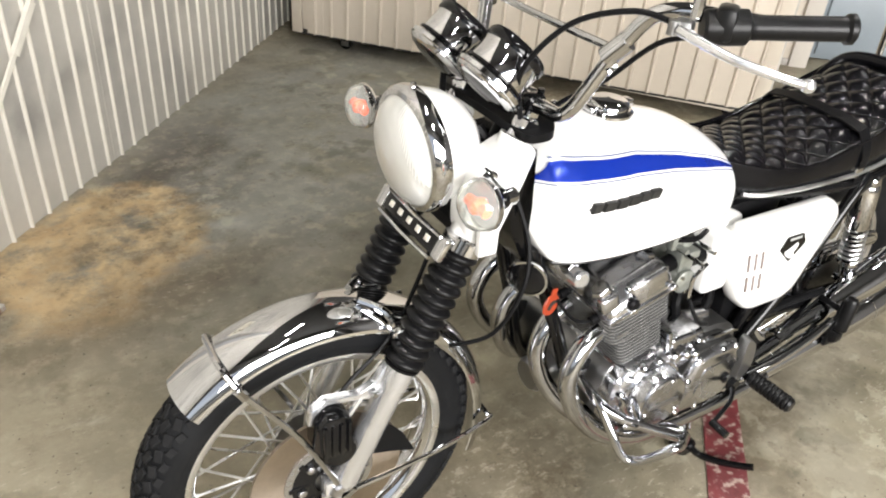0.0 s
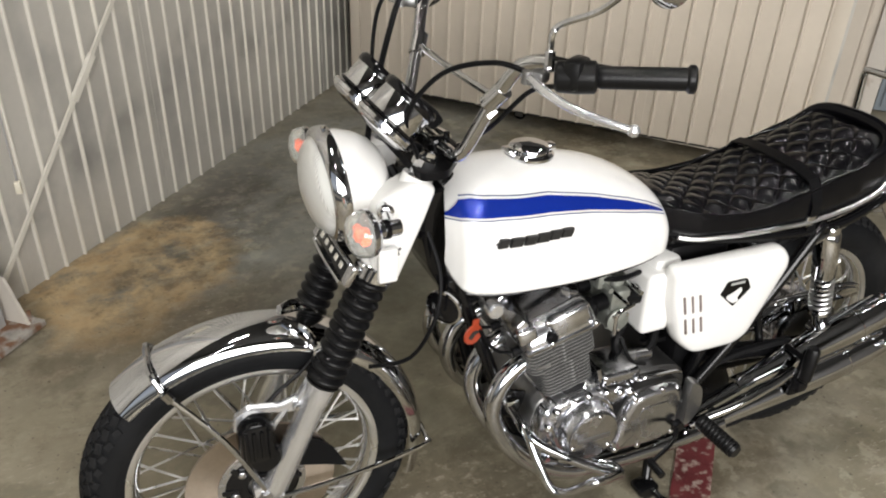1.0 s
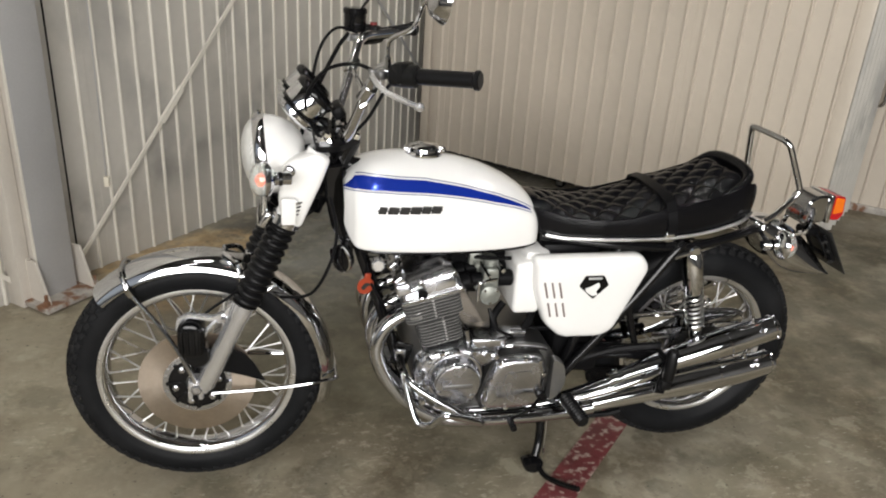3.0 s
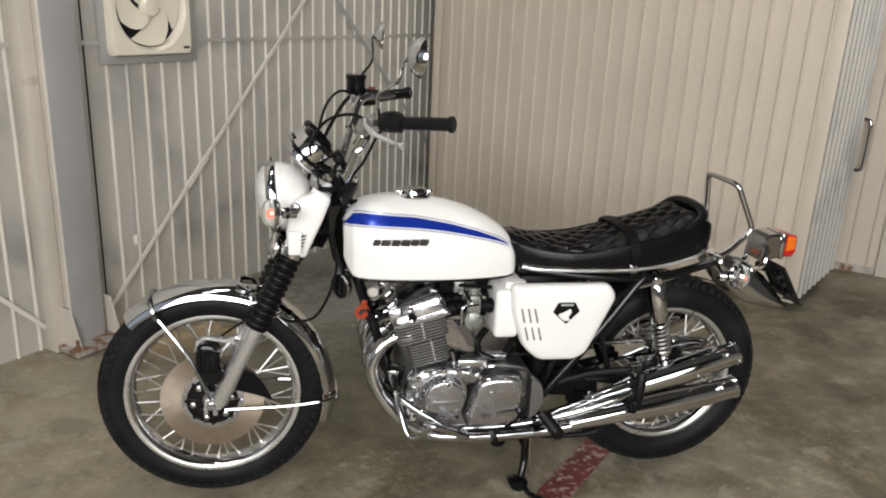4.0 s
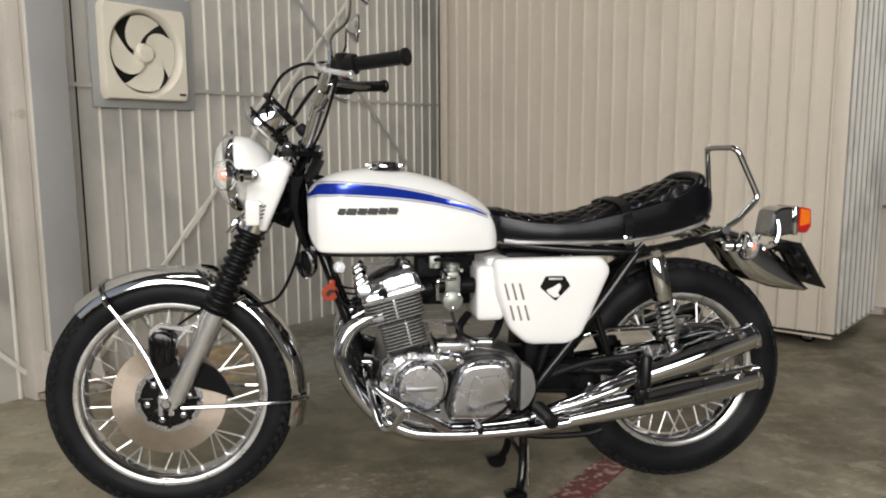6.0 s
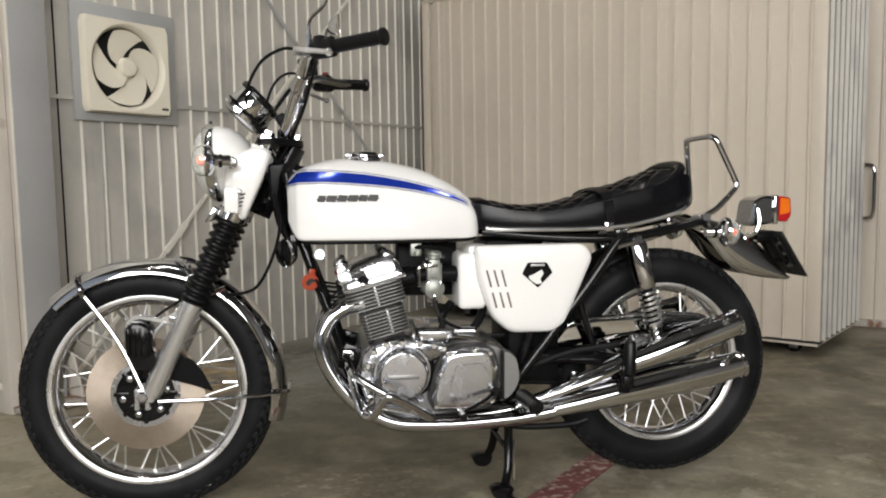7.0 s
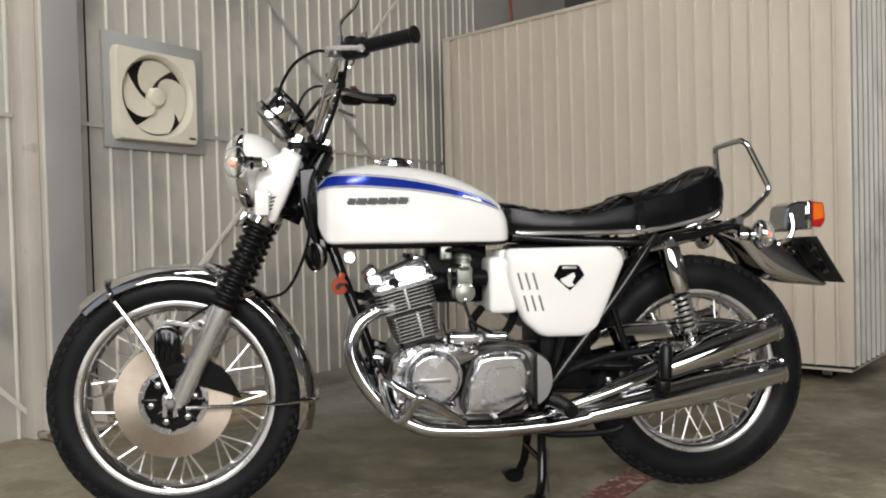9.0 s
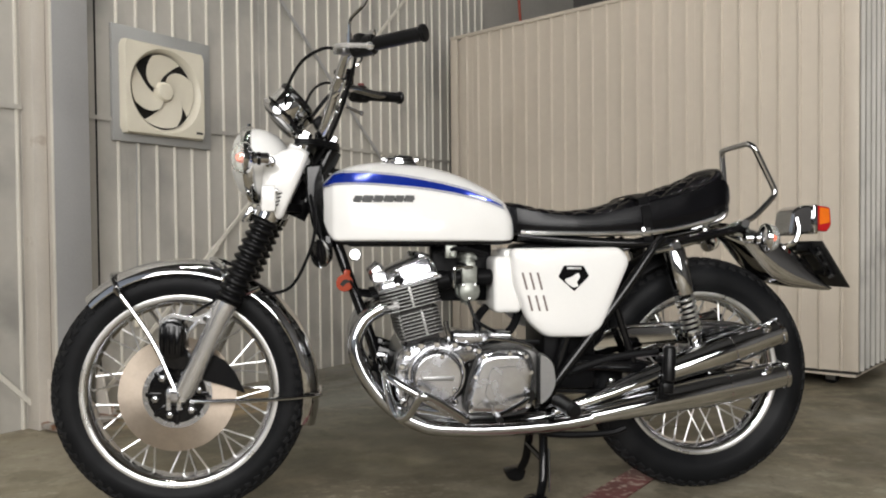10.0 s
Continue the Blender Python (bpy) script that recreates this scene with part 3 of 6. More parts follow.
def clad(origin, along, out, count, pitch, parent, top, mat, lift=0.0):
    per = 8
    for k in range(0, count, per):
        c = min(per, count - k)
        a, b = origin + along * k * pitch, origin + along * (k + c) * pitch
        g = sheet(c, pitch, (bz(a) + lift, bz(b) + lift), (top, top), 0.014, 0.007, 0.020)
        ob = part("sheet", g, mat, parent)
        ob.matrix_world = placed(Vector((a.x, a.y, 0)) + out * (0.002 * ((k // per) % 2)), along, out)


NB = -DS
# front sheets start a hand's width behind the smooth corner trim
clad(BC + DB * 0.022, DB, NB, 25, BP, booth, BTOP, BOOTH)
# near side is in shade: the darker grey sheet colour stands for that
clad(BC, DS, -DB, 8, 0.0937, booth, BTOP, SHEET)
clad(BC + DB * BL + DS * BD, -DS, DB, 8, 0.0937, booth, BTOP, BOOTH)


screw_mesh = mesh_of("screw", lathe([(0.0055, 0), (0.0055, 0.004), (0.003, 0.006), (0, 0.0065)], 8), BOOTH)
for i in range(25):
    if i % 2 or i == 0:
        p = BC + DB * (0.022 + (i + 0.5) * BP) + NB * 0.009
        for z in (0.56, 1.062, 1.565):
            ob = new("screw", screw_mesh)
            ob.parent = booth
            ob.matrix_world = placed(Vector((p.x, p.y, z + 0.004 * (i % 3))), DB, NB) @ Matrix.Rotation(radians(90), 4, "X")


def upright(origin, wx, wy, z0, z1, along, out, bevel=0.002):
    return block((wx, wy, z1 - z0), (0, 0, 0), bevel).moved(placed(Vector((origin.x, origin.y, (z0 + z1) / 2)), along, out))


part("corner_trim", upright(BC + DB * 0.030 - NB * 0.004, 0.062, 0.02, bz(BC), BTOP + 0.004, DB, NB), BOOTH, booth, "smooth beige corner trim")
part("corner_trim", upright(BC + DB * (BL - 0.030) + NB * 0.004, 0.060, 0.018, bz(BC + DB * BL), BTOP + 0.004, DB, NB), BOOTH, booth, "smooth beige corner trim")
part("corner_dark_strip", upright(BC + DB * (BL + 0.007) - NB * 0.004, 0.012, 0.016, bz(BC + DB * BL), BTOP, DB, NB), SATIN, booth, "dark strip just past the corner trim")
part("body", upright(BC + DB * BL / 2 + DS * BD / 2, BL - 0.03, BD - 0.03, bz(BC) - 0.03, BTOP - 0.01, DB, NB, 0), BOOTH, booth)
part("top_rail", block((BL, 0.03, 0.022), (0, 0, 0), 0.002).moved(placed(BC + DB * BL / 2 + UP * (BTOP + 0.008) - NB * 0.0, DB, NB)), BOOTH, booth)


def rail(a, b, w, h, drop):
    a, b = a + UP * (bz(a) - drop), b + UP * (bz(b) - drop)
    d = (b - a).normalized()
    s = d.cross(UP).normalized()
    u = s.cross(d)
    v = [p + s * x * w / 2 + u * y * h / 2 for p in (a, b) for x, y in ((-1, -1), (1, -1), (1, 1), (-1, 1))]
    return Geo().add(v, [[3, 2, 1, 0], [4, 5, 6, 7], [0, 1, 5, 4], [1, 2, 6, 5], [2, 3, 7, 6], [3, 0, 4, 7]])


part("base_rail", rail(BC - NB * 0.03, BC + DB * BL - NB * 0.03, 0.04, 0.03, 0.0), GREYPLATE, booth, "dark steel base rail")
part("base_rail", rail(BC + DS * 0.02 + DB * 0.03, BC + DS * BD + DB * 0.03, 0.04, 0.03, 0.0), GREYPLATE, booth, "dark steel base rail")


def castor(parent, p):
    p = p + UP * floor_z(p)
    w = part("castor", lathe([(0.0, -0.014), (0.030, -0.014), (0.037, -0.009), (0.037, 0.009), (0.030, 0.014), (0.0, 0.014)], 20, p + UP * 0.037, NB), SATIN, parent)
    part("fork", Geo().join(*[block((0.004, 0.045, 0.06), (0, 0, 0), 0.001).moved(placed(p + UP * 0.050 + NB * o, NB, DB)) for o in (-0.019, 0.019)],
                            block((0.06, 0.06, 0.008)).moved(placed(p + UP * 0.083, NB, DB))), ALLOY, w, "zinc castor fork")


for p in (BC + DB * 0.15 - NB * 0.12, BC + DB * (BL - 0.28) - NB * 0.10, BC + DB * 1.5 - NB * 0.12, BC + DS * (BD - 0.1) + DB * 0.12):
    castor(booth, p)

# second booth behind with a handled door
b2 = Vector((3.37, 2.176, 0))
D2 = Vector((0.745, -0.667, 0)).normalized()
N2 = Vector((-0.667, -0.745, 0)).normalized()
booth_b = thing("booth", Matrix.Identity(4), "beige ribbed metal booth with a handled door", "booth")
for k in range(1):
    a = b2 + D2 * k * 0.535
    ob = part("sheet", sheet(5, 0.107, (floor_z(a) + 0.04, floor_z(a) + 0.04), (BTOP, BTOP), 0.008, 0.006, 0.02), BOOTH, booth_b)
    ob.matrix_world = placed(a, D2, N2)
part("body", upright(b2 + D2 * 0.265 - N2 * 0.5, 0.53, 0.98, floor_z(b2) + 0.01, BTOP, D2, N2, 0), BOOTH, booth_b)
part("kick_plate", upright(b2 + D2 * 0.265 + N2 * 0.012, 0.53, 0.012, floor_z(b2) + 0.0, floor_z(b2) + 0.05, D2, N2), IRON, booth_b, "rust-stained kick plate")
hp = b2 + N2 * 0.045
part("door_handle", tube([hp + D2 * x + N2 * o + UP * z for x, o, z in ((0.300, -0.04, 0.615), (0.312, 0.0, 0.615), (0.338, 0.006, 0.620), (0.350, 0.008, 0.645), (0.352, 0.008, 0.70), (0.352, 0.008, 0.84), (0.350, 0.008, 0.89), (0.338, 0.006, 0.918), (0.312, 0.0, 0.924), (0.300, -0.04, 0.924))], 0.011, 10, 4), CHROME, booth_b, "bent chrome pull handle")
# black strip standing in for the shade at the door's edge
part("door_edge_shade", upright(b2 + D2 * 0.27 + N2 * 0.006, 0.014, 0.012, floor_z(b2) + 0.04, BTOP, D2, N2), SATIN, booth_b, "dark strip for the shade at the door's edge")

part("end_post", upright(b2 + D2 * 0.585 + N2 * 0.0, 0.10, 0.06, floor_z(b2), BTOP, D2, N2), CREAM, booth_b, "smooth cream end post")

# plain stand-in box for the blue-grey surfaces of unclear kind beside the second booth
CABINET = material("blue_grey_box_paint", (0.26, 0.30, 0.33), 0.4, 0.0, vary=0.06, scale=3)
NAVY = material("dark_blue_box_paint", (0.03, 0.055, 0.12), 0.4, 0.0, vary=0.08, scale=3)
cab = b2 + D2 * 1.28 - N2 * 0.16
cabinet = thing("cabinet", Matrix.Identity(4), "plain blue-grey box standing in for blue surfaces of unclear kind", "cabinet")
part("body", upright(cab - N2 * 0.28, 1.20, 0.54, floor_z(cab), 1.60, D2, N2, 0.004), CABINET, cabinet)
part("lower_panel", upright(cab, 1.14, 0.02, floor_z(cab) + 0.03, 0.395, D2, N2, 0.003), CABINET, cabinet, "blue-grey lower panel")
part("upper_panel", upright(cab, 1.14, 0.02, 0.43, 1.57, D2, N2, 0.003), NAVY, cabinet, "dark blue upper panel")
# a bright highlight line, put in as a pale strip
part("trim_strip", upright(cab + N2 * 0.004, 1.16, 0.024, 0.398, 0.427, D2, N2, 0.003), RIB, cabinet, "pale strip between the panels")

# unseen rest of the shell, added dark for the chrome to mirror: far wall, side wall, front wall over the doorway, roof
ROOM_W, S_FAR = 9.0, 4.6
far_mid = P0 + DL * S_FAR + NL * ROOM_W / 2
setting("wall_far", block((ROOM_W + 0.5, 0.15, 6.2), (0, 0, 0), 0).moved(placed(far_mid + UP * 2.4, NL, -DL)), SHELL, "plain dark metal far wall", "wall")
side_mid = P0 + NL * ROOM_W + DL * 0.1
setting("wall_right", block((11.4, 0.15, 6.2), (0, 0, 0), 0).moved(placed(side_mid + UP * 2.4, DL, -NL)), SHELL, "plain dark metal side wall", "wall")
front = P0 + DL * (DOOR_S + 0.0)
setting("wall_front", Geo().join(block((ROOM_W + 0.4, 0.15, 2.0)).moved(placed(front + NL * ROOM_W / 2 + UP * 4.55, NL, DL)),
                                 block((0.55, 0.15, 6.0)).moved(placed(front + NL * 0.20 + UP * 2.35, NL, DL)),
                                 block((1.2, 0.15, 6.0)).moved(placed(front + NL * 8.55 + UP * 2.35, NL, DL))), SHELL, "plain metal front wall round the open doorway", "wall")
setting("ceiling", block((12.0, 9.6, 0.15), (0, 0, 0), 0).moved(placed(P0 + DL * 0.1 + NL * ROOM_W / 2 + UP * 5.5, DL, NL)), ROOF, "plain grey metal roof", "ceiling")

# fluorescent battens under the roof
TUBE = bpy.data.materials.new("tube_glow")
TUBE.use_nodes = True
tb = TUBE.node_tree.nodes["Principled BSDF"]
tb.inputs["Emission Color"].default_value = (1.0, 0.975, 0.94, 1)
tb.inputs["Emission Strength"].default_value = 200.0


def batten(p):
    ob = thing("ceiling_light", placed(p, DL, NL), "white fluorescent batten under the roof", "ceiling light", group="ceiling lights")
    part("batten", block((1.3, 0.09, 0.05), (0, 0, 0.03), 0.006), RIB, ob)
    part("tube", lathe([(0.013, -0.6), (0.013, 0.6)], 12, (0, 0, -0.015), (1, 0, 0)), TUBE, ob, "glowing fluorescent tube")
    return ob


lamp_a = batten(P0 + DL * -1.2 + NL * 1.6 + UP * 4.6)
copy_thing(lamp_a, placed(P0 + DL * -3.4 + NL * 2.6 + UP * 4.6, DL, NL))
# unseen third batten, placed to brighten the near end of the booth
copy_thing(lamp_a, placed(P0 + DL * 0.9 + NL * 3.6 + UP * 4.3, DL, NL))

# worn red floor line
mark = rounded([(0.62, -0.555), (0.71, -0.605), (1.40, 0.13), (1.325, 0.19)], 0.02, 2)
setting("floor_line", slab(mark, [(-0.004, 0), (-0.0015, 0.0)], Matrix(((1, 0, 0, 0), (0, 0, 1, 0), (0, -1, 0, 0), (0, 0, 0, 1)))), FLOORRED, "worn red painted floor line", "floor marking", FLOOR)

# orange cord hanging behind the booth
oc = P0 + DL * 3.1 + NL * 0.12
lead = new("power_lead", mesh_of("power_lead", tube([oc + UP * 5.3, oc + UP * 3.6 + DL * 0.03, oc + UP * 2.9, oc + UP * 2.45 + DL * 0.05], 0.012, 8), TAG))
tagged(lead, "orange power lead hanging from the roof behind the booth", "power lead")


# ---- the motorcycle ----
# x runs from the front axle to the back, -y is its left side, z up from the floor
AF, AR = Vector((-0.0164, 0, 0.3267)), Vector((1.4294, 0, 0.3477))
bike = thing("motorcycle", BIKE, "white classic four-cylinder motorcycle with blue tank stripe on its centre stand", "motorcycle")
V = Vector


def wheel(name, c, tyre_r, section, rim_r, spokes, tread):
    """Hub mesh with rim, tyre, spokes under it."""
    hub = part(name, Geo().join(lathe([(0.028, -0.060), (0.062, -0.056), (0.062, -0.046), (0.030, -0.038), (0.030, 0.038), (0.062, 0.046), (0.062, 0.056), (0.02, 0.066)], 32, c, (0, -1, 0))), ALLOY, bike, "polished alloy wheel hub")
    w = section / 2
    rr = rim_r
    prof = []
    for i in range(33):
        a = math.pi * (i / 32) * 1.24 - math.pi * 0.12
        prof.append((tyre_r - w * 0.98 + w * 0.98 * math.sin(a), -w * math.cos(a)))
    prof = [(rr - 0.006, -0.030)] + [p for p in prof if p[0] > rr + 0.002] + [(rr - 0.006, 0.030)]
    part("tyre", lathe(prof, 96, c, (0, -1, 0), cap=False), RUBBER, hub, "black rubber tyre with block tread")
    rim = [(rr - 0.024, -0.010), (rr - 0.020, -0.018), (rr - 0.015, -0.027), (rr - 0.006, -0.033), (rr + 0.003, -0.034), (rr + 0.003, -0.030), (rr - 0.003, -0.026), (rr - 0.008, -0.018),
           (rr - 0.008, 0.018), (rr - 0.003, 0.026), (rr + 0.003, 0.030), (rr + 0.003, 0.034), (rr - 0.006, 0.033), (rr - 0.015, 0.027), (rr - 0.020, 0.018), (rr - 0.024, 0.010)]
    part("rim", lathe(rim + [rim[0]], 96, c, (0, -1, 0), cap=False), CHROME, hub, "chrome wheel rim")
    for o in (-1, 1):
        part("rim_edge", lathe([(rr - 0.010, o * 0.0305), (rr - 0.009, o * 0.0345), (rr - 0.003, o * 0.0375), (rr + 0.004, o * 0.0365), (rr + 0.004, o * 0.033)], 96, c, (0, -1, 0), cap=False), RIMCHROME, hub, "bright rolled rim edge")
    # spokes cross in pairs from both hub flanges
    for side in (-1, 1):
        for lean in (-1, 1):
            turn = radians(lean * 62)
            start = V((0.058 * math.cos(turn), side * 0.050, 0.058 * math.sin(turn)))
            end = V((rr - 0.014, side * 0.004, 0))
            g = Geo().join(rod(start, end, 0.0025, 6), rod(end + (start - end).normalized() * 0.016, end, 0.0036, 6))
            me = mesh_of("spoke", g, RIMCHROME)
            for k in range(spokes // 4):
                ob = new("spoke", me)
                ob.parent = hub
                ob.matrix_basis = Matrix.Translation(c) @ Matrix.Rotation(2 * math.pi * (k + (0.25 if side > 0 else 0) + (0.5 if lean > 0 else 0)) / (spokes // 4), 4, "Y")
    # tread blocks
    g = Geo()
    for row, (off, wid, lng) in enumerate(tread):
        n = 62
        for k in range(n):
            a = 2 * math.pi * (k + 0.5 * (row % 2)) / n
            t = off / w
            r = tyre_r - w * 0.98 + w * 0.98 * math.cos(min(1.35, abs(off) / w * 1.05))
            nrm_a = math.copysign(min(1.35, abs(off) / w * 1.05), off)
            y = w * math.sin(nrm_a)
            b = block((lng * 0.74, wid, 0.0070), (0, 0, 0), 0.0012, segments=1)
            m = Matrix.Translation(c) @ Matrix.Rotation(a, 4, "Y") @ Matrix.Translation((0, y, r)) @ Matrix.Rotation(-nrm_a, 4, "X") @ Matrix.Rotation(radians(18 * (1 if row % 2 else -1)), 4, "Z")
            g.join(b.moved(m))
    tagged(part("tread", g, TREAD, hub), "raised rubber tread blocks", kind="stuff")
    return hub


front_wheel = wheel("front_wheel", AF, 0.330, 0.092, 0.251, 40, [(-0.047, 0.014, 0.024), (-0.032, 0.015, 0.030), (-0.015, 0.014, 0.030), (0.0, 0.011, 0.034), (0.015, 0.014, 0.030), (0.032, 0.015, 0.030), (0.047, 0.014, 0.024)])
rear_wheel = wheel("rear_wheel", AR, 0.330, 0.112, 0.231, 40, [(-0.040, 0.018, 0.028), (-0.02, 0.017, 0.030), (0.0, 0.014, 0.034), (0.02, 0.017, 0.030), (0.040, 0.018, 0.028)])

# front brake
dc = AF + V((0, -0.064, 0))
disc = part("brake_disc", lathe([(0.086, -0.003), (0.149, -0.003), (0.149, 0.003), (0.086, 0.003), (0.086, -0.003)], 80, dc, (0, -1, 0), cap=False), DISC, front_wheel, "bare steel brake disc")
part("disc_carrier", Geo().join(lathe([(0.03, -0.004), (0.088, -0.004), (0.088, 0.002), (0.07, 0.006), (0.03, 0.010)], 48, dc, (0, -1, 0), cap=False)), BLACK, front_wheel, "black disc carrier")
part("carrier_ring", lathe([(0.074, 0.003), (0.088, 0.003), (0.088, 0.0065), (0.074, 0.0075)], 48, dc, (0, -1, 0), cap=False), POLISHED, front_wheel)
for k in range(6):
    a = 2 * math.pi * k / 6 + 0.2
    p = dc + V((0.056 * math.cos(a), 0, 0.056 * math.sin(a)))
    part("disc_bolt", Geo().join(lathe([(0.009, 0), (0.009, 0.014), (0.006, 0.016)], 6, p, (0, -1, 0))), POLISHED, front_wheel)
for k in range(8):
    a = 2 * math.pi * k / 8
    p = dc + V((0.060 * math.cos(a), -0.006, 0.060 * math.sin(a)))
    part("carrier_rib", block((0.04, 0.008, 0.012), p, 0.003, (0, -math.degrees(a), 0)), BLACK, front_wheel)
part("axle_nut", Geo().join(lathe([(0.016, 0), (0.016, 0.044), (0.011, 0.048)], 6, dc + V((0, 0, 0)), (0, -1, 0))), POLISHED, front_wheel)
cal = V((-0.020, -0.085, 0.448))
caliper = part("brake_caliper", Geo().join(slab(rounded([(-0.056, 0.440), (-0.056, 0.505), (-0.040, 0.522), (-0.010, 0.522), (0.010, 0.505), (0.012, 0.440), (0.0, 0.424), (-0.044, 0.424)], 0.012, 4), [(-0.056, 0.004), (-0.060, 0.0), (-0.104, 0.0), (-0.114, 0.004), (-0.118, 0.012)]), lathe([(0.0, -0.03), (0.030, -0.03), (0.033, -0.022), (0.033, 0.020), (0.028, 0.026), (0.0, 0.028)], 28, cal + V((0.010, 0, -0.022)), (0, -1, 0))), BLACK, bike, "black ribbed brake caliper")
for k in range(4):
    part("caliper_rib", block((0.007, 0.014, 0.072), (-0.044 + 0.0147 * k, -0.117, 0.472), 0.003), BLACK, caliper, "glossy black rib")
part("caliper_bracket", slab(rounded([(-0.062, 0.490), (-0.056, 0.522), (-0.030, 0.538), (0.030, 0.528), (0.062, 0.540), (0.112, 0.612), (0.124, 0.606), (0.090, 0.528), (0.052, 0.508), (0.030, 0.514), (-0.026, 0.526), (-0.044, 0.516), (-0.050, 0.490)], 0.005, 3), [(-0.070, 0.002), (-0.072, 0.0), (-0.086, 0.0), (-0.088, 0.002)]), SLIDER, caliper, "bare aluminium caliper bracket")
part("bracket_strut", tube([(0.004, -0.082, 0.462), (0.016, -0.086, 0.490), (0.040, -0.084, 0.518)], 0.006, 8), SLIDER, caliper, "bare aluminium strut")
part("bracket_bolt", [lathe([(0.008, 0), (0.008, 0.010), (0.005, 0.014), (0.0, 0.014)], 6, V((x, -0.087, z)), (0, -1, 0)) for x, z in ((0.058, 0.524), (0.100, 0.584))], CHROME, caliper, "bright bracket bolt")
part("brake_pipe", tube([cal + V((0.0, 0.01, 0.055)), (0.03, -0.06, 0.54), (0.09, -0.05, 0.58), (0.14, -0.04, 0.64), (0.2, -0.02, 0.75)], 0.004, 6), SATIN, caliper)
# splash shield behind the disc
part("disc_guard", slab(rounded([(0.040, 0.421), (0.078, 0.428), (0.106, 0.412), (0.130, 0.383), (0.158, 0.326), (0.106, 0.346), (0.040, 0.366)], 0.006, 3), [(-0.080, 0), (-0.076, 0.0)]), SATIN, caliper, "black triangular disc guard")


# front fork
def leg_at(z, y=-0.090):
    return V((0.131 + 0.461 * (z - 0.607), y, z))


fork = part("fork_slider", Geo().join(
    lathe([(0.020, 0), (0.026, 0.012), (0.0255, 0.22), (0.028, 0.228), (0.028, 0.27), (0.020, 0.272)], 28, leg_at(0.325), leg_at(1) - leg_at(0)),
    block((0.052, 0.034, 0.040), leg_at(0.325) + V((-0.014, 0.002, 0.004)), 0.008), rod(leg_at(0.31) + V((-0.028, 0, 0)), leg_at(0.31) + V((-0.028, 0, -0.02)), 0.007, 8),
    rod(leg_at(0.31) + V((-0.002, 0, 0)), leg_at(0.31) + V((-0.002, 0, -0.02)), 0.007, 8)), SLIDER, bike, "satin aluminium fork slider")
part("fork_slider", Geo().join(lathe([(0.020, 0), (0.026, 0.012), (0.0255, 0.22), (0.028, 0.228), (0.028, 0.27), (0.020, 0.272)], 28, leg_at(0.325, 0.090), leg_at(1) - leg_at(0)), block((0.052, 0.034, 0.040), leg_at(0.325, 0.090) + V((-0.014, 0, 0.004)), 0.008)), SLIDER, bike, "satin aluminium fork slider")
gp = []
H = (leg_at(0.782) - leg_at(0.570)).length
for i in range(11):
    z = H * i / 11
    r = 0.037 - 0.002 * i / 11
    gp += [(r - 0.010, z + 0.001), (r - 0.002, z + H / 11 * 0.28), (r, z + H / 11 * 0.42), (r, z + H / 11 * 0.56), (r - 0.002, z + H / 11 * 0.70), (r - 0.010, z + H / 11 * 0.97)]
for y in (-0.090, 0.090):
    part("fork_gaiter", lathe([(0.033, -0.004), (0.033, 0.0)] + gp + [(0.033, H + 0.002)], 32, leg_at(0.570, y), leg_at(1) - leg_at(0)), GAITER, bike, "ribbed black rubber fork gaiter")
    part("gaiter_clamp", lathe([(0.036, 0), (0.038, 0.002), (0.038, 0.024), (0.034, 0.028)], 28, leg_at(0.780, y), leg_at(1) - leg_at(0)), CHROME, bike, "chrome ring")
    part("fork_tube", rod(leg_at(0.79, y), leg_at(1.0, y), 0.018, 16), CHROME, bike)
    part("fork_cap", Geo().join(lathe([(0.024, 0), (0.024, 0.012), (0.016, 0.018), (0.016, 0.026)], 6, leg_at(0.985, y), leg_at(1) - leg_at(0))), CHROME, bike)


# headlamp ears in white
def ear(y):
    s = -1 if y < 0 else 1
    ax = leg_at(1) - leg_at(0)
    h = (leg_at(0.965) - leg_at(0.80)).length
    sleeve = lathe([(0.029, 0), (0.032, 0.004), (0.029, 0.03), (0.028, h)], 28, leg_at(0.802, y), ax, cap=False)
    out = rounded([(0.206, 0.925), (0.222, 0.944), (0.280, 0.970), (0.304, 0.968), (0.323, 0.950), (0.302, 0.893), (0.252, 0.778), (0.205, 0.786), (0.198, 0.850)], 0.012, 5)
    yy = y + s * 0.034
    plate = slab(out, [(yy - s * 0.062, 0.004), (yy - s * 0.020, 0.0), (yy - s * 0.012, 0.0008), (yy - s * 0.006, 0.003), (yy - s * 0.002, 0.007), (yy, 0.013)])
    return Geo().join(sleeve, plate)


for y in (-0.090, 0.090):
    part("fork_ear", ear(y), WHITE, bike, "white painted headlamp ear", 60)
    s = -1 if y < 0 else 1
    # silvery side reflector on a bracket
    refl = part("side_reflector", block((0.036, 0.016, 0.066), (0.222, s * 0.145, 0.832), 0.005), WHITE, bike, "white side reflector box")
    part("ear_slot", [block((0.012, 0.004, 0.004), (0.249 - 0.003 * k, s * 0.124, 0.846 - 0.010 * k), 0.001, (0, -20, 0)) for k in range(4)], DARK, refl, "dark slot")
    part("reflector_stay", block((0.02, 0.03, 0.012), (0.235, s * 0.128, 0.852), 0.003), CHROME, refl)

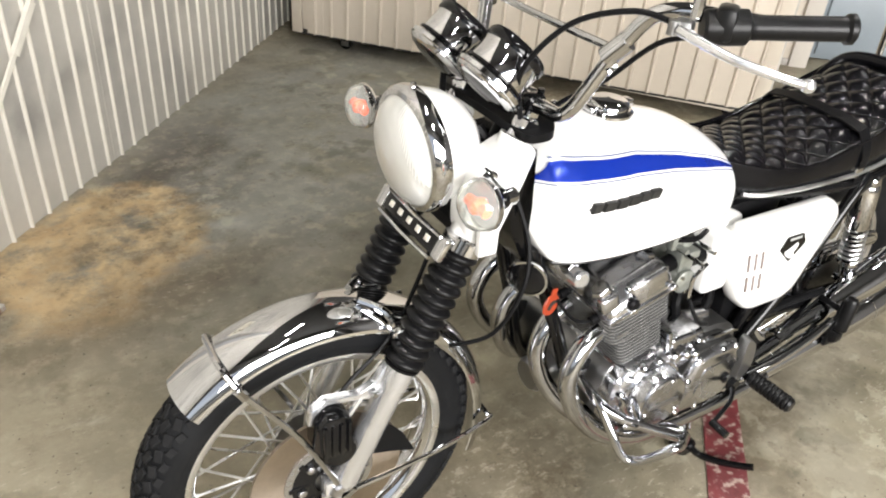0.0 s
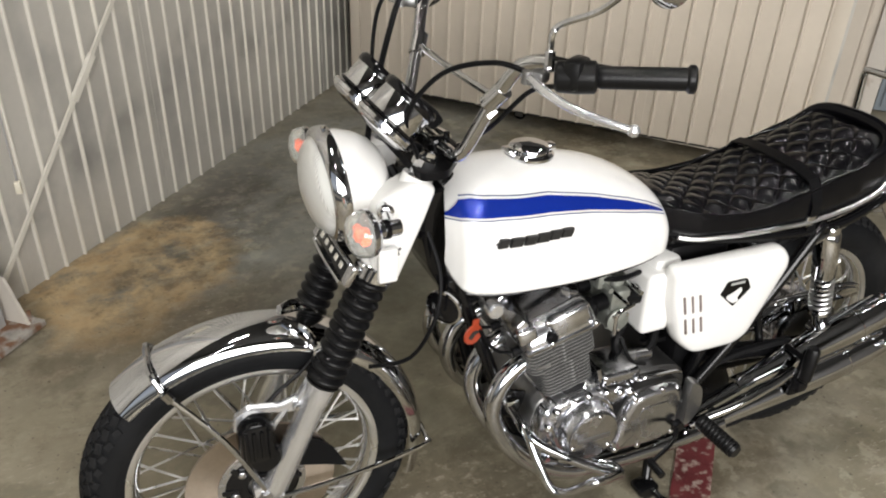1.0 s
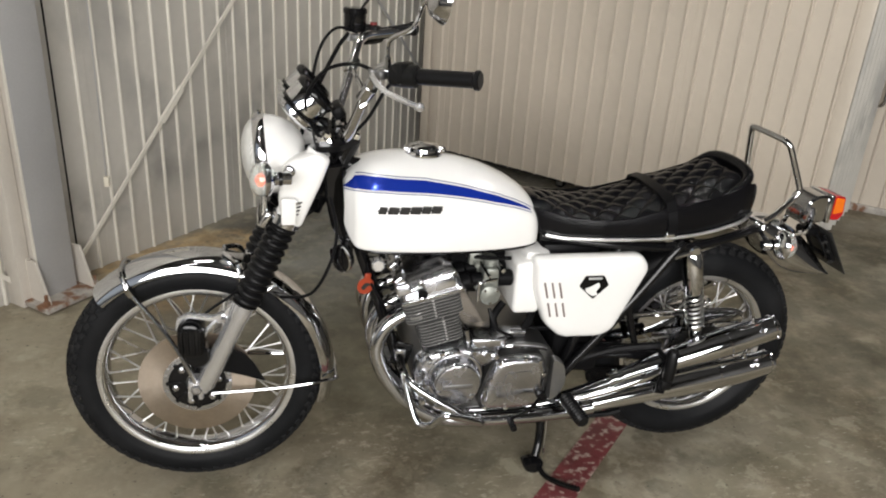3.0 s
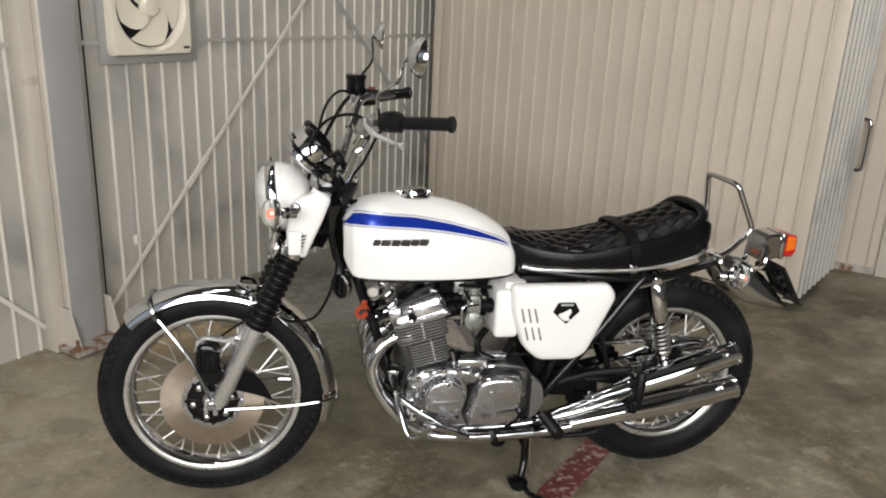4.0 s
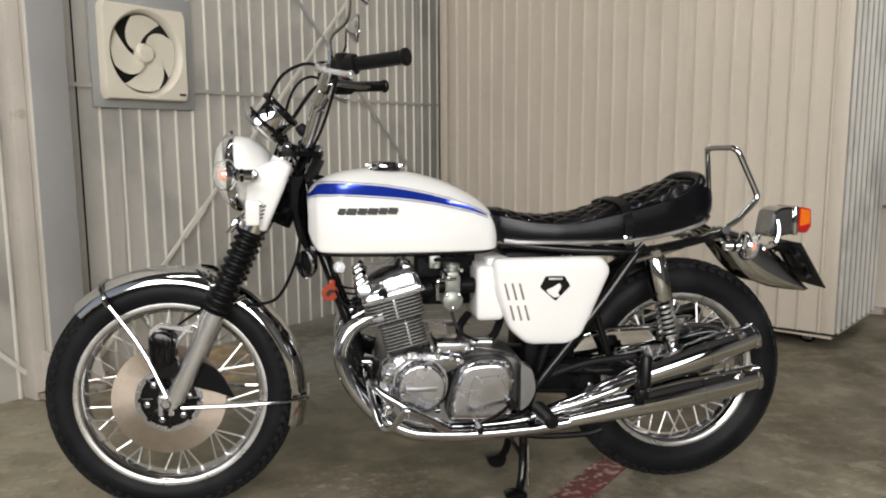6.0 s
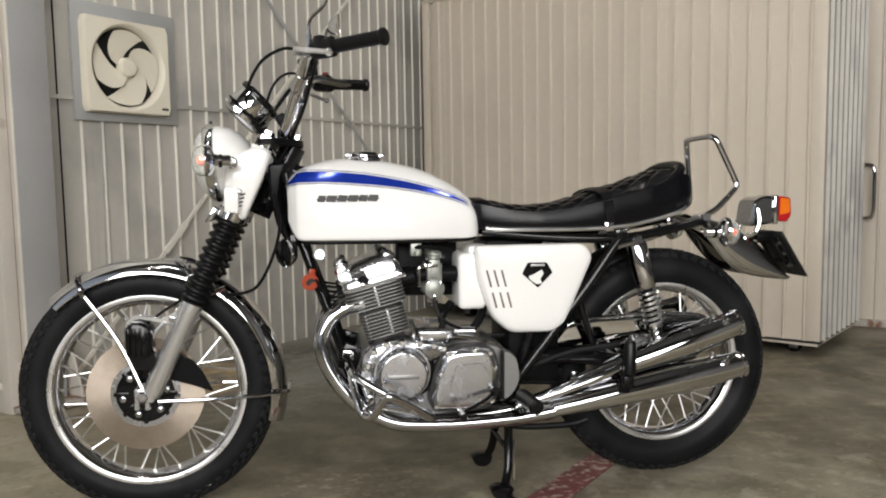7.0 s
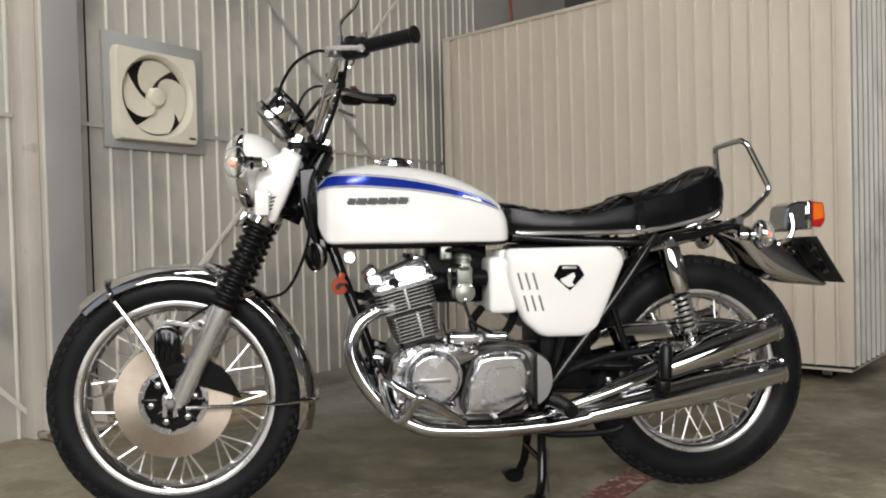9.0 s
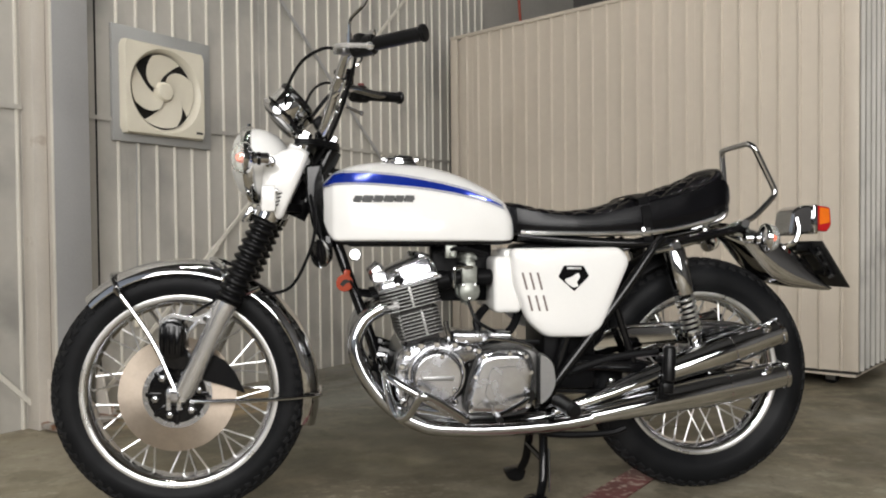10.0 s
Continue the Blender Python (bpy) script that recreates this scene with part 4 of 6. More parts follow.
# clamps
part("top_clamp", Geo().join(slab(rounded([(0.285, -0.135), (0.335, -0.135), (0.40, -0.045), (0.40, 0.045), (0.335, 0.135), (0.285, 0.135)], 0.02, 4), [(-0.988, 0.0), (-0.974, 0)], Matrix(((1, 0, 0, 0), (0, 0, 1, 0), (0, -1, 0, 0), (0, 0, 0, 1))))), SATIN, bike, "black top fork clamp")
part("stem_nut", lathe([(0.022, 0), (0.022, 0.016), (0.014, 0.024), (0.0, 0.025)], 6, (0.372, 0, 0.986), (0.4, 0, 0.9)), CHROME, bike)
for y in (-0.063, 0.063):
    part("clamp_bolt", lathe([(0.010, 0), (0.010, 0.012), (0.006, 0.016), (0.0, 0.016)], 6, (0.384, y, 0.99), (0.4, 0, 0.9)), CHROME, bike)
part("lower_clamp", Geo().join(slab(rounded([(0.205, -0.118), (0.255, -0.118), (0.30, -0.04), (0.30, 0.04), (0.255, 0.118), (0.205, 0.118)], 0.02, 4), [(-0.823, 0.0), (-0.802, 0)], Matrix(((1, 0, 0, 0), (0, 0, 1, 0), (0, -1, 0, 0), (0, 0, 0, 1)))), rod((0.28, 0, 0.79), (0.372, 0, 0.985), 0.028, 20)), SATIN, bike, "black steering head and lower clamp")
# name plate across the clamp, drawn as a plain bar
nameplate = part("name_plate", block((0.012, 0.176, 0.036), (0.168, 0, 0.795), 0.005, (0, 30, 0)), BLACK, bike, "silver-edged black name plate")
part("plate_edge", [tube([V((0.168, 0, 0.795)) + V((-0.007, -0.088, 0)) + e, V((0.168, 0, 0.795)) + V((-0.010, 0, 0)) + e, V((0.168, 0, 0.795)) + V((-0.007, 0.088, 0)) + e], 0.0035, 8) for e in (V((0.010, 0, 0.0175)), V((-0.010, 0, -0.0175)))], CHROME, nameplate, "chrome edge")
part("plate_end", pair(block((0.014, 0.024, 0.040), (0.168, -0.098, 0.795), 0.004, (0, 30, 0))), CHROME, nameplate, "chrome end piece")
part("plate_bar", [block((0.002, 0.013, 0.011), V((0.1622, y, 0.7984)), 0.0006, (0, 30, 0)) for y in (-0.062, -0.031, 0.0, 0.031, 0.062)], RIB, nameplate, "pale plain bar")

# headlamp
hc = V((0.160, 0, 0.930))
hx = V((-1, 0, -0.10)).normalized()
lamp = part("headlamp", lathe([(0.0, -0.112), (0.025, -0.109), (0.050, -0.099), (0.072, -0.082), (0.087, -0.058), (0.096, -0.030), (0.0985, -0.008), (0.0985, 0.0)], 48, hc, hx, cap=False), WHITE, bike, "round headlamp with white shell")
part("headlamp_rim", lathe([(0.0965, -0.018), (0.1035, -0.016), (0.106, -0.008), (0.105, 0.004), (0.100, 0.012), (0.092, 0.014), (0.090, 0.008)], 48, hc, hx, cap=False), CHROME, lamp, "chrome headlamp rim")
part("reflector_bowl", lathe([(0.0, -0.075), (0.03, -0.068), (0.06, -0.042), (0.082, -0.012), (0.091, 0.006)], 40, hc, hx, cap=False), CHROME, lamp, "bright reflector bowl")
lens = part("headlamp_lens", lathe([(0.092, 0.008), (0.084, 0.022), (0.070, 0.033), (0.050, 0.041), (0.028, 0.046), (0.0, 0.048), (0.0, 0.044), (0.028, 0.042), (0.055, 0.035), (0.080, 0.019), (0.092, 0.004)], 48, hc, hx, cap=False), FROST, lamp, "fluted clear glass lens")
lens.visible_shadow = False
part("headlamp_screw", rod(hc + V((-0.004, 0, 0.104)), hc + V((-0.004, 0, 0.112)), 0.005, 8), CHROME, lamp)


def indicator(c, facing, inner):
    """Round turn signal: chrome cup, clear lens over an orange bulb, stalk to the frame."""
    c, facing = V(c), V(facing).normalized()
    cup = part("turn_signal", lathe([(0.0, -0.056), (0.013, -0.056), (0.0145, -0.053), (0.0145, -0.026), (0.018, -0.018), (0.033, -0.010), (0.040, -0.002), (0.0405, 0.005), (0.037, 0.006)], 32, c, facing, cap=False), CHROME, bike, "round chrome turn signal")
    ln = part("signal_lens", lathe([(0.038, 0.002), (0.038, 0.014), (0.033, 0.026), (0.020, 0.034), (0.0, 0.037), (0.0, 0.0345), (0.019, 0.0315), (0.031, 0.024), (0.0355, 0.013), (0.0355, 0.002)], 32, c, facing, cap=False), GLASS, cup, "clear lens over an orange bulb")
    ln.visible_shadow = False
    part("signal_reflector", lathe([(0.0, -0.006), (0.020, -0.004), (0.036, 0.003)], 28, c, facing, cap=False), ALLOY, cup, "bright inner reflector")
    part("signal_gasket", [lathe([(0.0145, -0.036), (0.0165, -0.035), (0.0165, -0.028), (0.0145, -0.027)], 24, c, facing, cap=False)], BLACK, cup, "black gasket ring")
    part("bulb", Geo().join(lathe([(0.0, -0.004), (0.010, 0.0), (0.013, 0.012), (0.010, 0.022), (0.0, 0.026)], 20, c, facing), rod(c + facing * 0.012 + V((0, -0.024, 0)), c + facing * 0.012 + V((0, 0.024, 0)), 0.0085, 12)), BULB, cup, "orange bulb")
    part("stalk", Geo().join(rod(c - facing * 0.040, V(inner), 0.009, 14, 0.002), lathe([(0.015, 0), (0.015, 0.014), (0.011, 0.018)], 20, V(inner), c - facing * 0.040 - V(inner))), CHROME, cup, "chrome stalk")
    return cup


for s in (-1, 1):
    indicator((0.172, s * 0.195, 0.928), (-1, s * 0.12, 0), (0.226, s * 0.118, 0.926))
    indicator((1.548, s * 0.170, 0.735), (1, s * 0.1, 0), (1.523, s * 0.08, 0.755))

# gauges
for y in (-0.071, 0.071):
    gx = V((0.72, 0, 0.69)).normalized()
    gc = V((0.255, y, 1.066))
    cup = part("gauge", lathe([(0.046, -0.006), (0.0505, -0.002), (0.0505, 0.042), (0.048, 0.046)], 40, gc, gx, cap=False), CHROME, bike, "round instrument in a chrome case")
    part("bezel", lathe([(0.049, 0.038), (0.0525, 0.039), (0.0535, 0.042), (0.0535, 0.050), (0.049, 0.056), (0.044, 0.052)], 40, gc, gx, cap=False), BLACK, cup, "glossy black bezel")
    part("gauge_flange", lathe([(0.030, -0.030), (0.050, -0.028), (0.057, -0.022), (0.058, -0.010), (0.055, -0.007), (0.046, -0.006)], 40, gc, gx), CHROME, cup, "chrome lower flange")
    part("flange_edge", lathe([(0.0565, -0.020), (0.0605, -0.018), (0.0605, -0.011), (0.0575, -0.009)], 40, gc, gx, cap=False), CHROME, cup, "chrome flange edge")
    part("gauge_ring", lathe([(0.0505, -0.006), (0.0545, -0.005), (0.0545, -0.001), (0.0505, 0.0)], 40, gc, gx, cap=False), BLACK, cup, "black rubber ring")
    part("dial", lathe([(0.0, 0.046), (0.046, 0.046)], 32, gc, gx), SATIN, cup, "black dial face")
    part("dial_scale", lathe([(0.030, 0.0465), (0.038, 0.0465)], 32, gc, gx, 200, 260, cap=False), RIB, cup, "pale scale ring")
    part("gauge_base", lathe([(0.0, -0.034), (0.020, -0.034), (0.036, -0.032), (0.046, -0.028)], 32, gc, gx), BLACK, cup, "black base")
    part("gauge_bracket", Geo().join(tube([gc + V((0.015, 0, -0.045)), (0.30, y * 0.8, 1.01), (0.325, y * 0.7, 0.992)], 0.008, 8)), SATIN, cup, "black gauge bracket")
part("warning_lamp_bar", block((0.03, 0.09, 0.03), (0.345, 0, 1.045), 0.007, (0, -35, 0)), SATIN, bike, "black warning lamp panel")

# handlebar
HB = [(0.352, 0.0, 1.004), (0.352, -0.092, 1.004), (0.356, -0.120, 1.008), (0.364, -0.136, 1.028), (0.379, -0.153, 1.073), (0.395, -0.172, 1.123), (0.410, -0.196, 1.168), (0.421, -0.214, 1.186), (0.441, -0.240, 1.194), (0.470, -0.275, 1.193), (0.532, -0.340, 1.193), (0.592, -0.388, 1.198)]
bar_pts = [V((p[0], -p[1], p[2])) for p in HB[:0:-1]] + [V(p) for p in HB]
handlebar = part("handlebar", tube(bar_pts, 0.0122, 14, 6), CHROME, bike, "high chrome handlebar with crossbar")
part("crossbar", Geo().join(tube([(0.396, -0.170, 1.122), (0.392, 0, 1.122), (0.396, 0.170, 1.122)], 0.0065, 10), *[rod((0.388, s * 0.158, 1.107), (0.404, s * 0.180, 1.138), 0.0165, 14) for s in (-1, 1)], *[rod((0.396, s * 0.170, 1.10), (0.383, s * 0.170, 1.09), 0.008, 8) for s in (-1, 1)]), CHROME, handlebar, "chrome crossbar with clamps")
for y in (-0.05, 0.05):
    part("bar_clamp", Geo().join(block((0.036, 0.03, 0.044), (0.352, y, 0.996), 0.008), rod((0.366, y, 0.99), (0.366, y, 1.024), 0.006, 8)), BLACK, handlebar)
for s in (-1, 1):
    a, b = V((0.484, s * 0.314, 1.189)), V((0.597, s * 0.391, 1.199))
    d = (b - a).normalized()
    L_ = (b - a).length
    ribs = [(0.0150, 0.0)]
    for k in range(12):
        u = L_ * (0.04 + 0.84 * k / 12)
        ribs += [(0.0166, u), (0.0167, u + 0.002), (0.0167, u + 0.006), (0.0166, u + 0.008)]
    ribs += [(0.0165, L_ - 0.014), (0.0205, L_ - 0.010), (0.0205, L_ - 0.003), (0.017, L_), (0.0, L_)]
    part("grip", lathe(ribs, 24, a, d), GAITER, handlebar, "ribbed black rubber grip")
    part("switch_housing", Geo().join(lathe([(0.019, -0.062), (0.023, -0.058), (0.025, -0.03), (0.024, -0.004), (0.019, 0.0)], 24, a, d), block((0.05, 0.03, 0.045), a - d * 0.032 + V((0.0, 0, 0.006)), 0.009, (0, 0, -36 * s))), PLASTIC, handlebar, "black switch housing")
    if s > 0:
        part("kill_switch", rod(a - d * 0.03 + V((0.005, 0, 0.028)), a - d * 0.03 + V((0.005, 0, 0.035)), 0.010, 14), KNOB, handlebar, "red switch knob")
        res = V((0.412, 0.285, 1.222))
        part("brake_reservoir", Geo().join(lathe([(0.027, -0.024), (0.030, -0.020), (0.030, 0.022), (0.033, 0.024), (0.033, 0.034), (0.028, 0.038)], 28, res)), BLACK, handlebar, "black brake fluid reservoir")
        part("brake_hose", tube([res + V((-0.02, -0.02, -0.03)), (0.36, 0.22, 1.16), (0.30, 0.14, 1.06), (0.26, 0.08, 0.96), (0.25, 0.04, 0.86)], 0.006, 8), SATIN, handlebar)
    perch = a - d * 0.085
    part("lever_perch", Geo().join(block((0.028, 0.026, 0.020), perch, 0.006, (0, 0, -30 * s)), rod(perch + V((-0.02, 0, -0.009)), perch + V((-0.02, 0, 0.010)), 0.008, 12)), ALLOY, handlebar, "alloy lever perch")
    lever = [perch + V((-0.02, s * 0.012, 0.0)), perch + V((-0.020, s * 0.05, -0.004)), perch + V((-0.006, s * 0.10, -0.014)), perch + V((0.028, s * 0.145, -0.024)), perch + V((0.054, s * 0.168, -0.030))]
    part("lever", Geo().join(tube(lever, lambda f: 0.0075 - 0.002 * f, 10), lathe([(0.0, -0.0095), (0.0067, -0.0067), (0.0095, 0), (0.0067, 0.0067), (0.0, 0.0095)], 16, lever[-1])), SLIDER, handlebar, "bare alloy lever with ball end")
    # mirrors
    m0 = a - d * 0.072 + V((0, 0, 0.008))
    mc = V((0.505, s * 0.405, 1.352 if s < 0 else 1.380))
    mirror = part("mirror", lathe([(0.0, -0.030), (0.016, -0.028), (0.034, -0.018), (0.045, -0.002), (0.0475, 0.004), (0.044, 0.005)], 36, mc, (1, s * -0.12, -0.06), cap=False), CHROME, bike, "round chrome mirror on a bent stem")
    part("mirror_glass", lathe([(0.0, 0.0035), (0.0455, 0.0035)], 36, mc, (1, s * -0.12, -0.06)), MIRROR, mirror, "mirror glass")
    part("mirror_stem", Geo().join(tube([m0, m0 + V((0, 0, 0.03)), m0 + V((0.004, s * 0.006, 0.065)), (mc + m0) / 2 + V((0.0, -s * 0.012, 0.016)), mc + V((-0.034, -s * 0.008, -0.012)), mc + V((-0.022, 0, 0))], 0.0048, 8), rod(m0, m0 + V((0, 0, 0.03)), 0.008, 8)), CHROME, mirror, "thin chrome stem")
# control cables
part("clutch_cable", tube([(0.405, -0.262, 1.185), (0.36, -0.225, 1.196), (0.30, -0.17, 1.168), (0.262, -0.125, 1.09), (0.290, -0.10, 1.01), (0.33, -0.06, 0.93), (0.36, -0.07, 0.80)], 0.0042, 8), SATIN, bike)
part("speedometer_cable", tube([(0.32, -0.07, 0.86), (0.338, -0.110, 0.77), (0.322, -0.132, 0.69), (0.275, -0.125, 0.605), (0.20, -0.10, 0.585)], 0.0042, 8), SATIN, bike)
part("throttle_cable", tube([(0.43, 0.28, 1.19), (0.36, 0.24, 1.21), (0.31, 0.18, 1.16), (0.29, 0.12, 1.05), (0.33, 0.06, 0.95)], 0.0042, 8), SATIN, bike)
part("wiring_loom", tube([(0.27, -0.02, 0.96), (0.30, -0.06, 0.90), (0.34, -0.055, 0.86), (0.40, -0.04, 0.80)], 0.009, 8), SATIN, bike)
part("switch_cable", tube([(0.44, -0.275, 1.168), (0.432, -0.210, 1.140), (0.405, -0.14, 1.06), (0.375, -0.075, 1.0), (0.33, -0.05, 0.92)], 0.0042, 8), SATIN, bike)


# front mudguard
def mudguard(c, r, a0, a1, half, depth, seg=44, flare=0.0):
    rings = []
    for i in range(seg + 1):
        f = i / seg
        a = radians(a0 + (a1 - a0) * f)
        rr = r + flare * f * f
        row, inner = [], []
        for j in range(13):
            t = j / 12 * 2 - 1
            y = half * math.sin(t * 1.45) / math.sin(1.45)
            drop = depth * (1 - math.cos(t * 1.45)) / (1 - math.cos(1.45))
            if abs(t) > 0.99:
                drop += 0.006
            row.append(c + V(((rr - drop) * math.cos(a), y, (rr - drop) * math.sin(a))))
            inner.append(c + V(((rr - drop - 0.003) * math.cos(a), y * 0.97, (rr - drop - 0.003) * math.sin(a))))
        rings.append(row + inner[::-1])
    return skin(rings)


def valanced_guard(c, half, seg=48):
    """A round-backed guard whose sides reach far down and run out towards its tail."""
    rings, rims = [], ([], [])
    for i in range(seg + 1):
        f = i / seg
        a = radians(80 - 48 * f)
        rr = 0.440 + 0.050 * f - 0.024 * f * f
        deep = 0.114 * max(0.0, math.sin(math.pi * ((f + 0.10) / 1.12) ** 1.35)) ** 0.8
        er_ = V((math.cos(a), 0, math.sin(a)))
        row, inner = [], []
        for j in range(19):
            phi = (j / 9 - 1) * radians(118)
            y = half * math.sin(phi) * (1 - 0.12 * f)
            d = deep * (1 - math.cos(phi)) / 1.47
            row.append(c + er_ * (rr - d) + V((0, y, 0)))
            inner.append(c + er_ * (rr - d - 0.003 * math.cos(phi)) + V((0, y * 0.96, 0)))
        rims[0].append(row[0])
        rims[1].append(row[-1])
        rings.append(row + inner[::-1])
    return skin(rings), rims


fender = part("front_mudguard", mudguard(AF, 0.351, 134, -16, 0.062, 0.032, flare=0.014), CHROME, bike, "polished chrome front mudguard")
stay_a = AF + V((0.347 * math.cos(radians(119)), 0, 0.347 * math.sin(radians(119))))
loop = [(0.0, 0.008), (0.045, 0.004), (0.064, -0.022), (0.070, -0.040)]
er = V((math.cos(radians(119)), 0, math.sin(radians(119))))
top = [stay_a + er * h + V((0, -y, 0)) for y, h in loop]
part("fender_stay", pair(Geo().join(tube(top, 0.0055, 8), tube([top[-1], top[-1] + (leg_at(0.345, -0.100) - top[-1]) * 0.5, leg_at(0.345, -0.104) + V((-0.026, 0, 0))], 0.006, 8), rod(top[-1] + er * 0.01, top[-1] - er * 0.012, 0.009, 8))), DIM_CHROME, fender, "chrome mudguard stay")
part("fender_stay", pair(Geo().join(tube([leg_at(0.325, -0.104) + V((0.02, 0, -0.012)), (0.20, -0.090, 0.310), (0.336, -0.068, 0.314), (0.346, -0.05, 0.315), (0.348, 0, 0.316)], 0.0052, 8))), DIM_CHROME, fender, "chrome mudguard stay")
part("fender_bracket", pair(Geo().join(block((0.05, 0.03, 0.02), leg_at(0.63, -0.072) + V((-0.02, 0, 0)), 0.006), tube([leg_at(0.57, -0.085), (0.10, -0.06, 0.655), (0.06, -0.02, 0.675)], 0.007, 8), tube([leg_at(0.57, -0.085), (0.19, -0.06, 0.60)], 0.006, 8))), CHROME, fender)


# ---- fuel tank ----
TANK = [(0.344, 0.858, 0.826, 0.050), (0.349, 0.875, 0.802, 0.062), (0.359, 0.888, 0.772, 0.080), (0.373, 0.902, 0.740, 0.105), (0.390, 0.914, 0.7235, 0.128), (0.430, 0.930, 0.7215, 0.148), (0.490, 0.941, 0.7215, 0.160), (0.560, 0.941, 0.7215, 0.164),
        (0.640, 0.932, 0.7215, 0.163), (0.715, 0.913, 0.722, 0.156), (0.770, 0.890, 0.7225, 0.146), (0.815, 0.865, 0.723, 0.132), (0.845, 0.842, 0.725, 0.121), (0.862, 0.820, 0.729, 0.106), (0.870, 0.796, 0.737, 0.085)]
TC = curve_through([V(r[:3]) for r in TANK], 14)
TW = curve_through([V((r[0], r[3], 0)) for r in TANK], 14)


# how square the tank's shoulders are along its length
SHOULDER = [(0.34, 3.4), (0.40, 2.7), (0.45, 2.35), (0.55, 1.9), (0.65, 1.85), (0.77, 2.1), (0.87, 2.5)]


def along(table, x):
    for (x0, z0), (x1, z1) in zip(table, table[1:]):
        if x0 <= x <= x1:
            return z0 + (z1 - z0) * (x - x0) / (x1 - x0)
    return table[-1][1] if x > table[-1][0] else table[0][1]


def tank_row(x):
    for i in range(len(TC) - 1):
        if TC[i].x <= x <= TC[i + 1].x:
            f = (x - TC[i].x) / max(1e-9, TC[i + 1].x - TC[i].x)
            c = TC[i].lerp(TC[i + 1], f)
            return c.y, c.z, TW[i].y + (TW[i + 1].y - TW[i].y) * f
    return (TC[0].y, TC[0].z, TW[0].y) if x < TC[0].x else (TC[-1].y, TC[-1].z, TW[-1].y)


def tank_point(x, a, grow=0.0):
    """a: 0 at the top, 1 at the widest line, 2 at the bottom."""
    zt, zb, w = tank_row(x)
    zc = zb + (zt - zb) * 0.15
    ang = a * math.pi / 2
    n = along(SHOULDER, x) if a < 1 else 9.0
    cy, cz = abs(math.sin(ang)) ** (2 / n), abs(math.cos(ang)) ** (2 / n)
    h = (zt - zc) if a < 1 else (zc - zb)
    return V((x, -(w + grow) * cy, zc + (h + grow) * cz * (1 if a < 1 else -1)))


def tank_at_z(x, z, grow):
    lo, hi = 0.0, 1.0
    for _ in range(30):
        mid = (lo + hi) / 2
        if tank_point(x, mid).z > z:
            lo = mid
        else:
            hi = mid
    return tank_point(x, lo, grow)


rings = []
for i, c in enumerate(TC):
    left = [tank_point(c.x, 2 * k / 56) for k in range(57)]
    rings.append(left + [V((p.x, -p.y, p.z)) for p in left[-2:0:-1]])
tank = part("fuel_tank", skin(rings), WHITE, bike, "pearl white fuel tank with blue side stripe")
part("tank_seam", pair(tube([tank_point(x, 1.5, 0.0) + V((0, 0.004, -0.004)) for x in np.linspace(0.392, 0.858, 16)], 0.0052, 8)), BLACK, tank, "dark lower seam")

ST_TOP = [(0.342, 0.868), (0.350, 0.878), (0.361, 0.888), (0.386, 0.8985), (0.405, 0.9025), (0.44, 0.9025), (0.471, 0.901), (0.52, 0.898), (0.558, 0.895), (0.617, 0.886), (0.67, 0.876), (0.738, 0.859), (0.79, 0.841), (0.825, 0.825), (0.842, 0.815)]
ST_BOT = [(0.342, 0.856), (0.350, 0.863), (0.361, 0.869), (0.391, 0.8745), (0.45, 0.8755), (0.50, 0.8735), (0.539, 0.871), (0.59, 0.867), (0.636, 0.862), (0.70, 0.852), (0.766, 0.838), (0.80, 0.829), (0.825, 0.820), (0.842, 0.8135)]


def band(low, high, x0, x1, grow, n=60, k=7, lean=0.0):
    """A strip on the tank's side between two height curves; lean slants its front end."""
    rows = []
    for i in range(n + 1):
        row = []
        for j in range(k + 1):
            xs = x0 + lean * j / k
            x = xs + (x1 - xs) * i / n
            row.append(tank_at_z(x, low(x) + (high(x) - low(x)) * j / k, grow) + V((-0.0032 * max(0, min(1, (0.44 - x) / 0.06)), 0, 0)))
        rows.append(row)
    return skin(rows, False, False)


part("tank_stripe", pair(band(lambda x: along(ST_BOT, x), lambda x: along(ST_TOP, x), 0.3560, 0.838, 0.0026, 110, lean=0.030)), BLUE, tank, "glossy blue stripe")
for off, tab, x0 in ((0.0042, ST_TOP, 0.3880), (-0.0042, ST_BOT, 0.3560)):
    part("pinstripe", pair(band(lambda x, t=tab, o=off: along(t, x) + o - 0.0008, lambda x, t=tab, o=off: along(t, x) + o + 0.0008, x0, 0.840, 0.0027, 90, 1)), LINE, tank, "thin blue-grey pinstripe")
# side badge drawn as plain blocks on a thin rail
badge_pts = []
for i in range(13):
    x = 0.434 + 0.160 * i / 12
    z = 0.8310 + 0.002 * i / 12
    badge_pts.append((tank_at_z(x - 0.001, z - 0.0022, 0.0015), tank_at_z(x + 0.001, z + 0.0022, 0.0015)))
rows = [[a + V((0, 0.004, 0)), a, b, b + V((0, 0.004, 0))] for a, b in badge_pts]
tank_badge = part("tank_badge", pair(skin(rows)), GREYPLATE, tank, "dark metal side badge")
x = 0.437
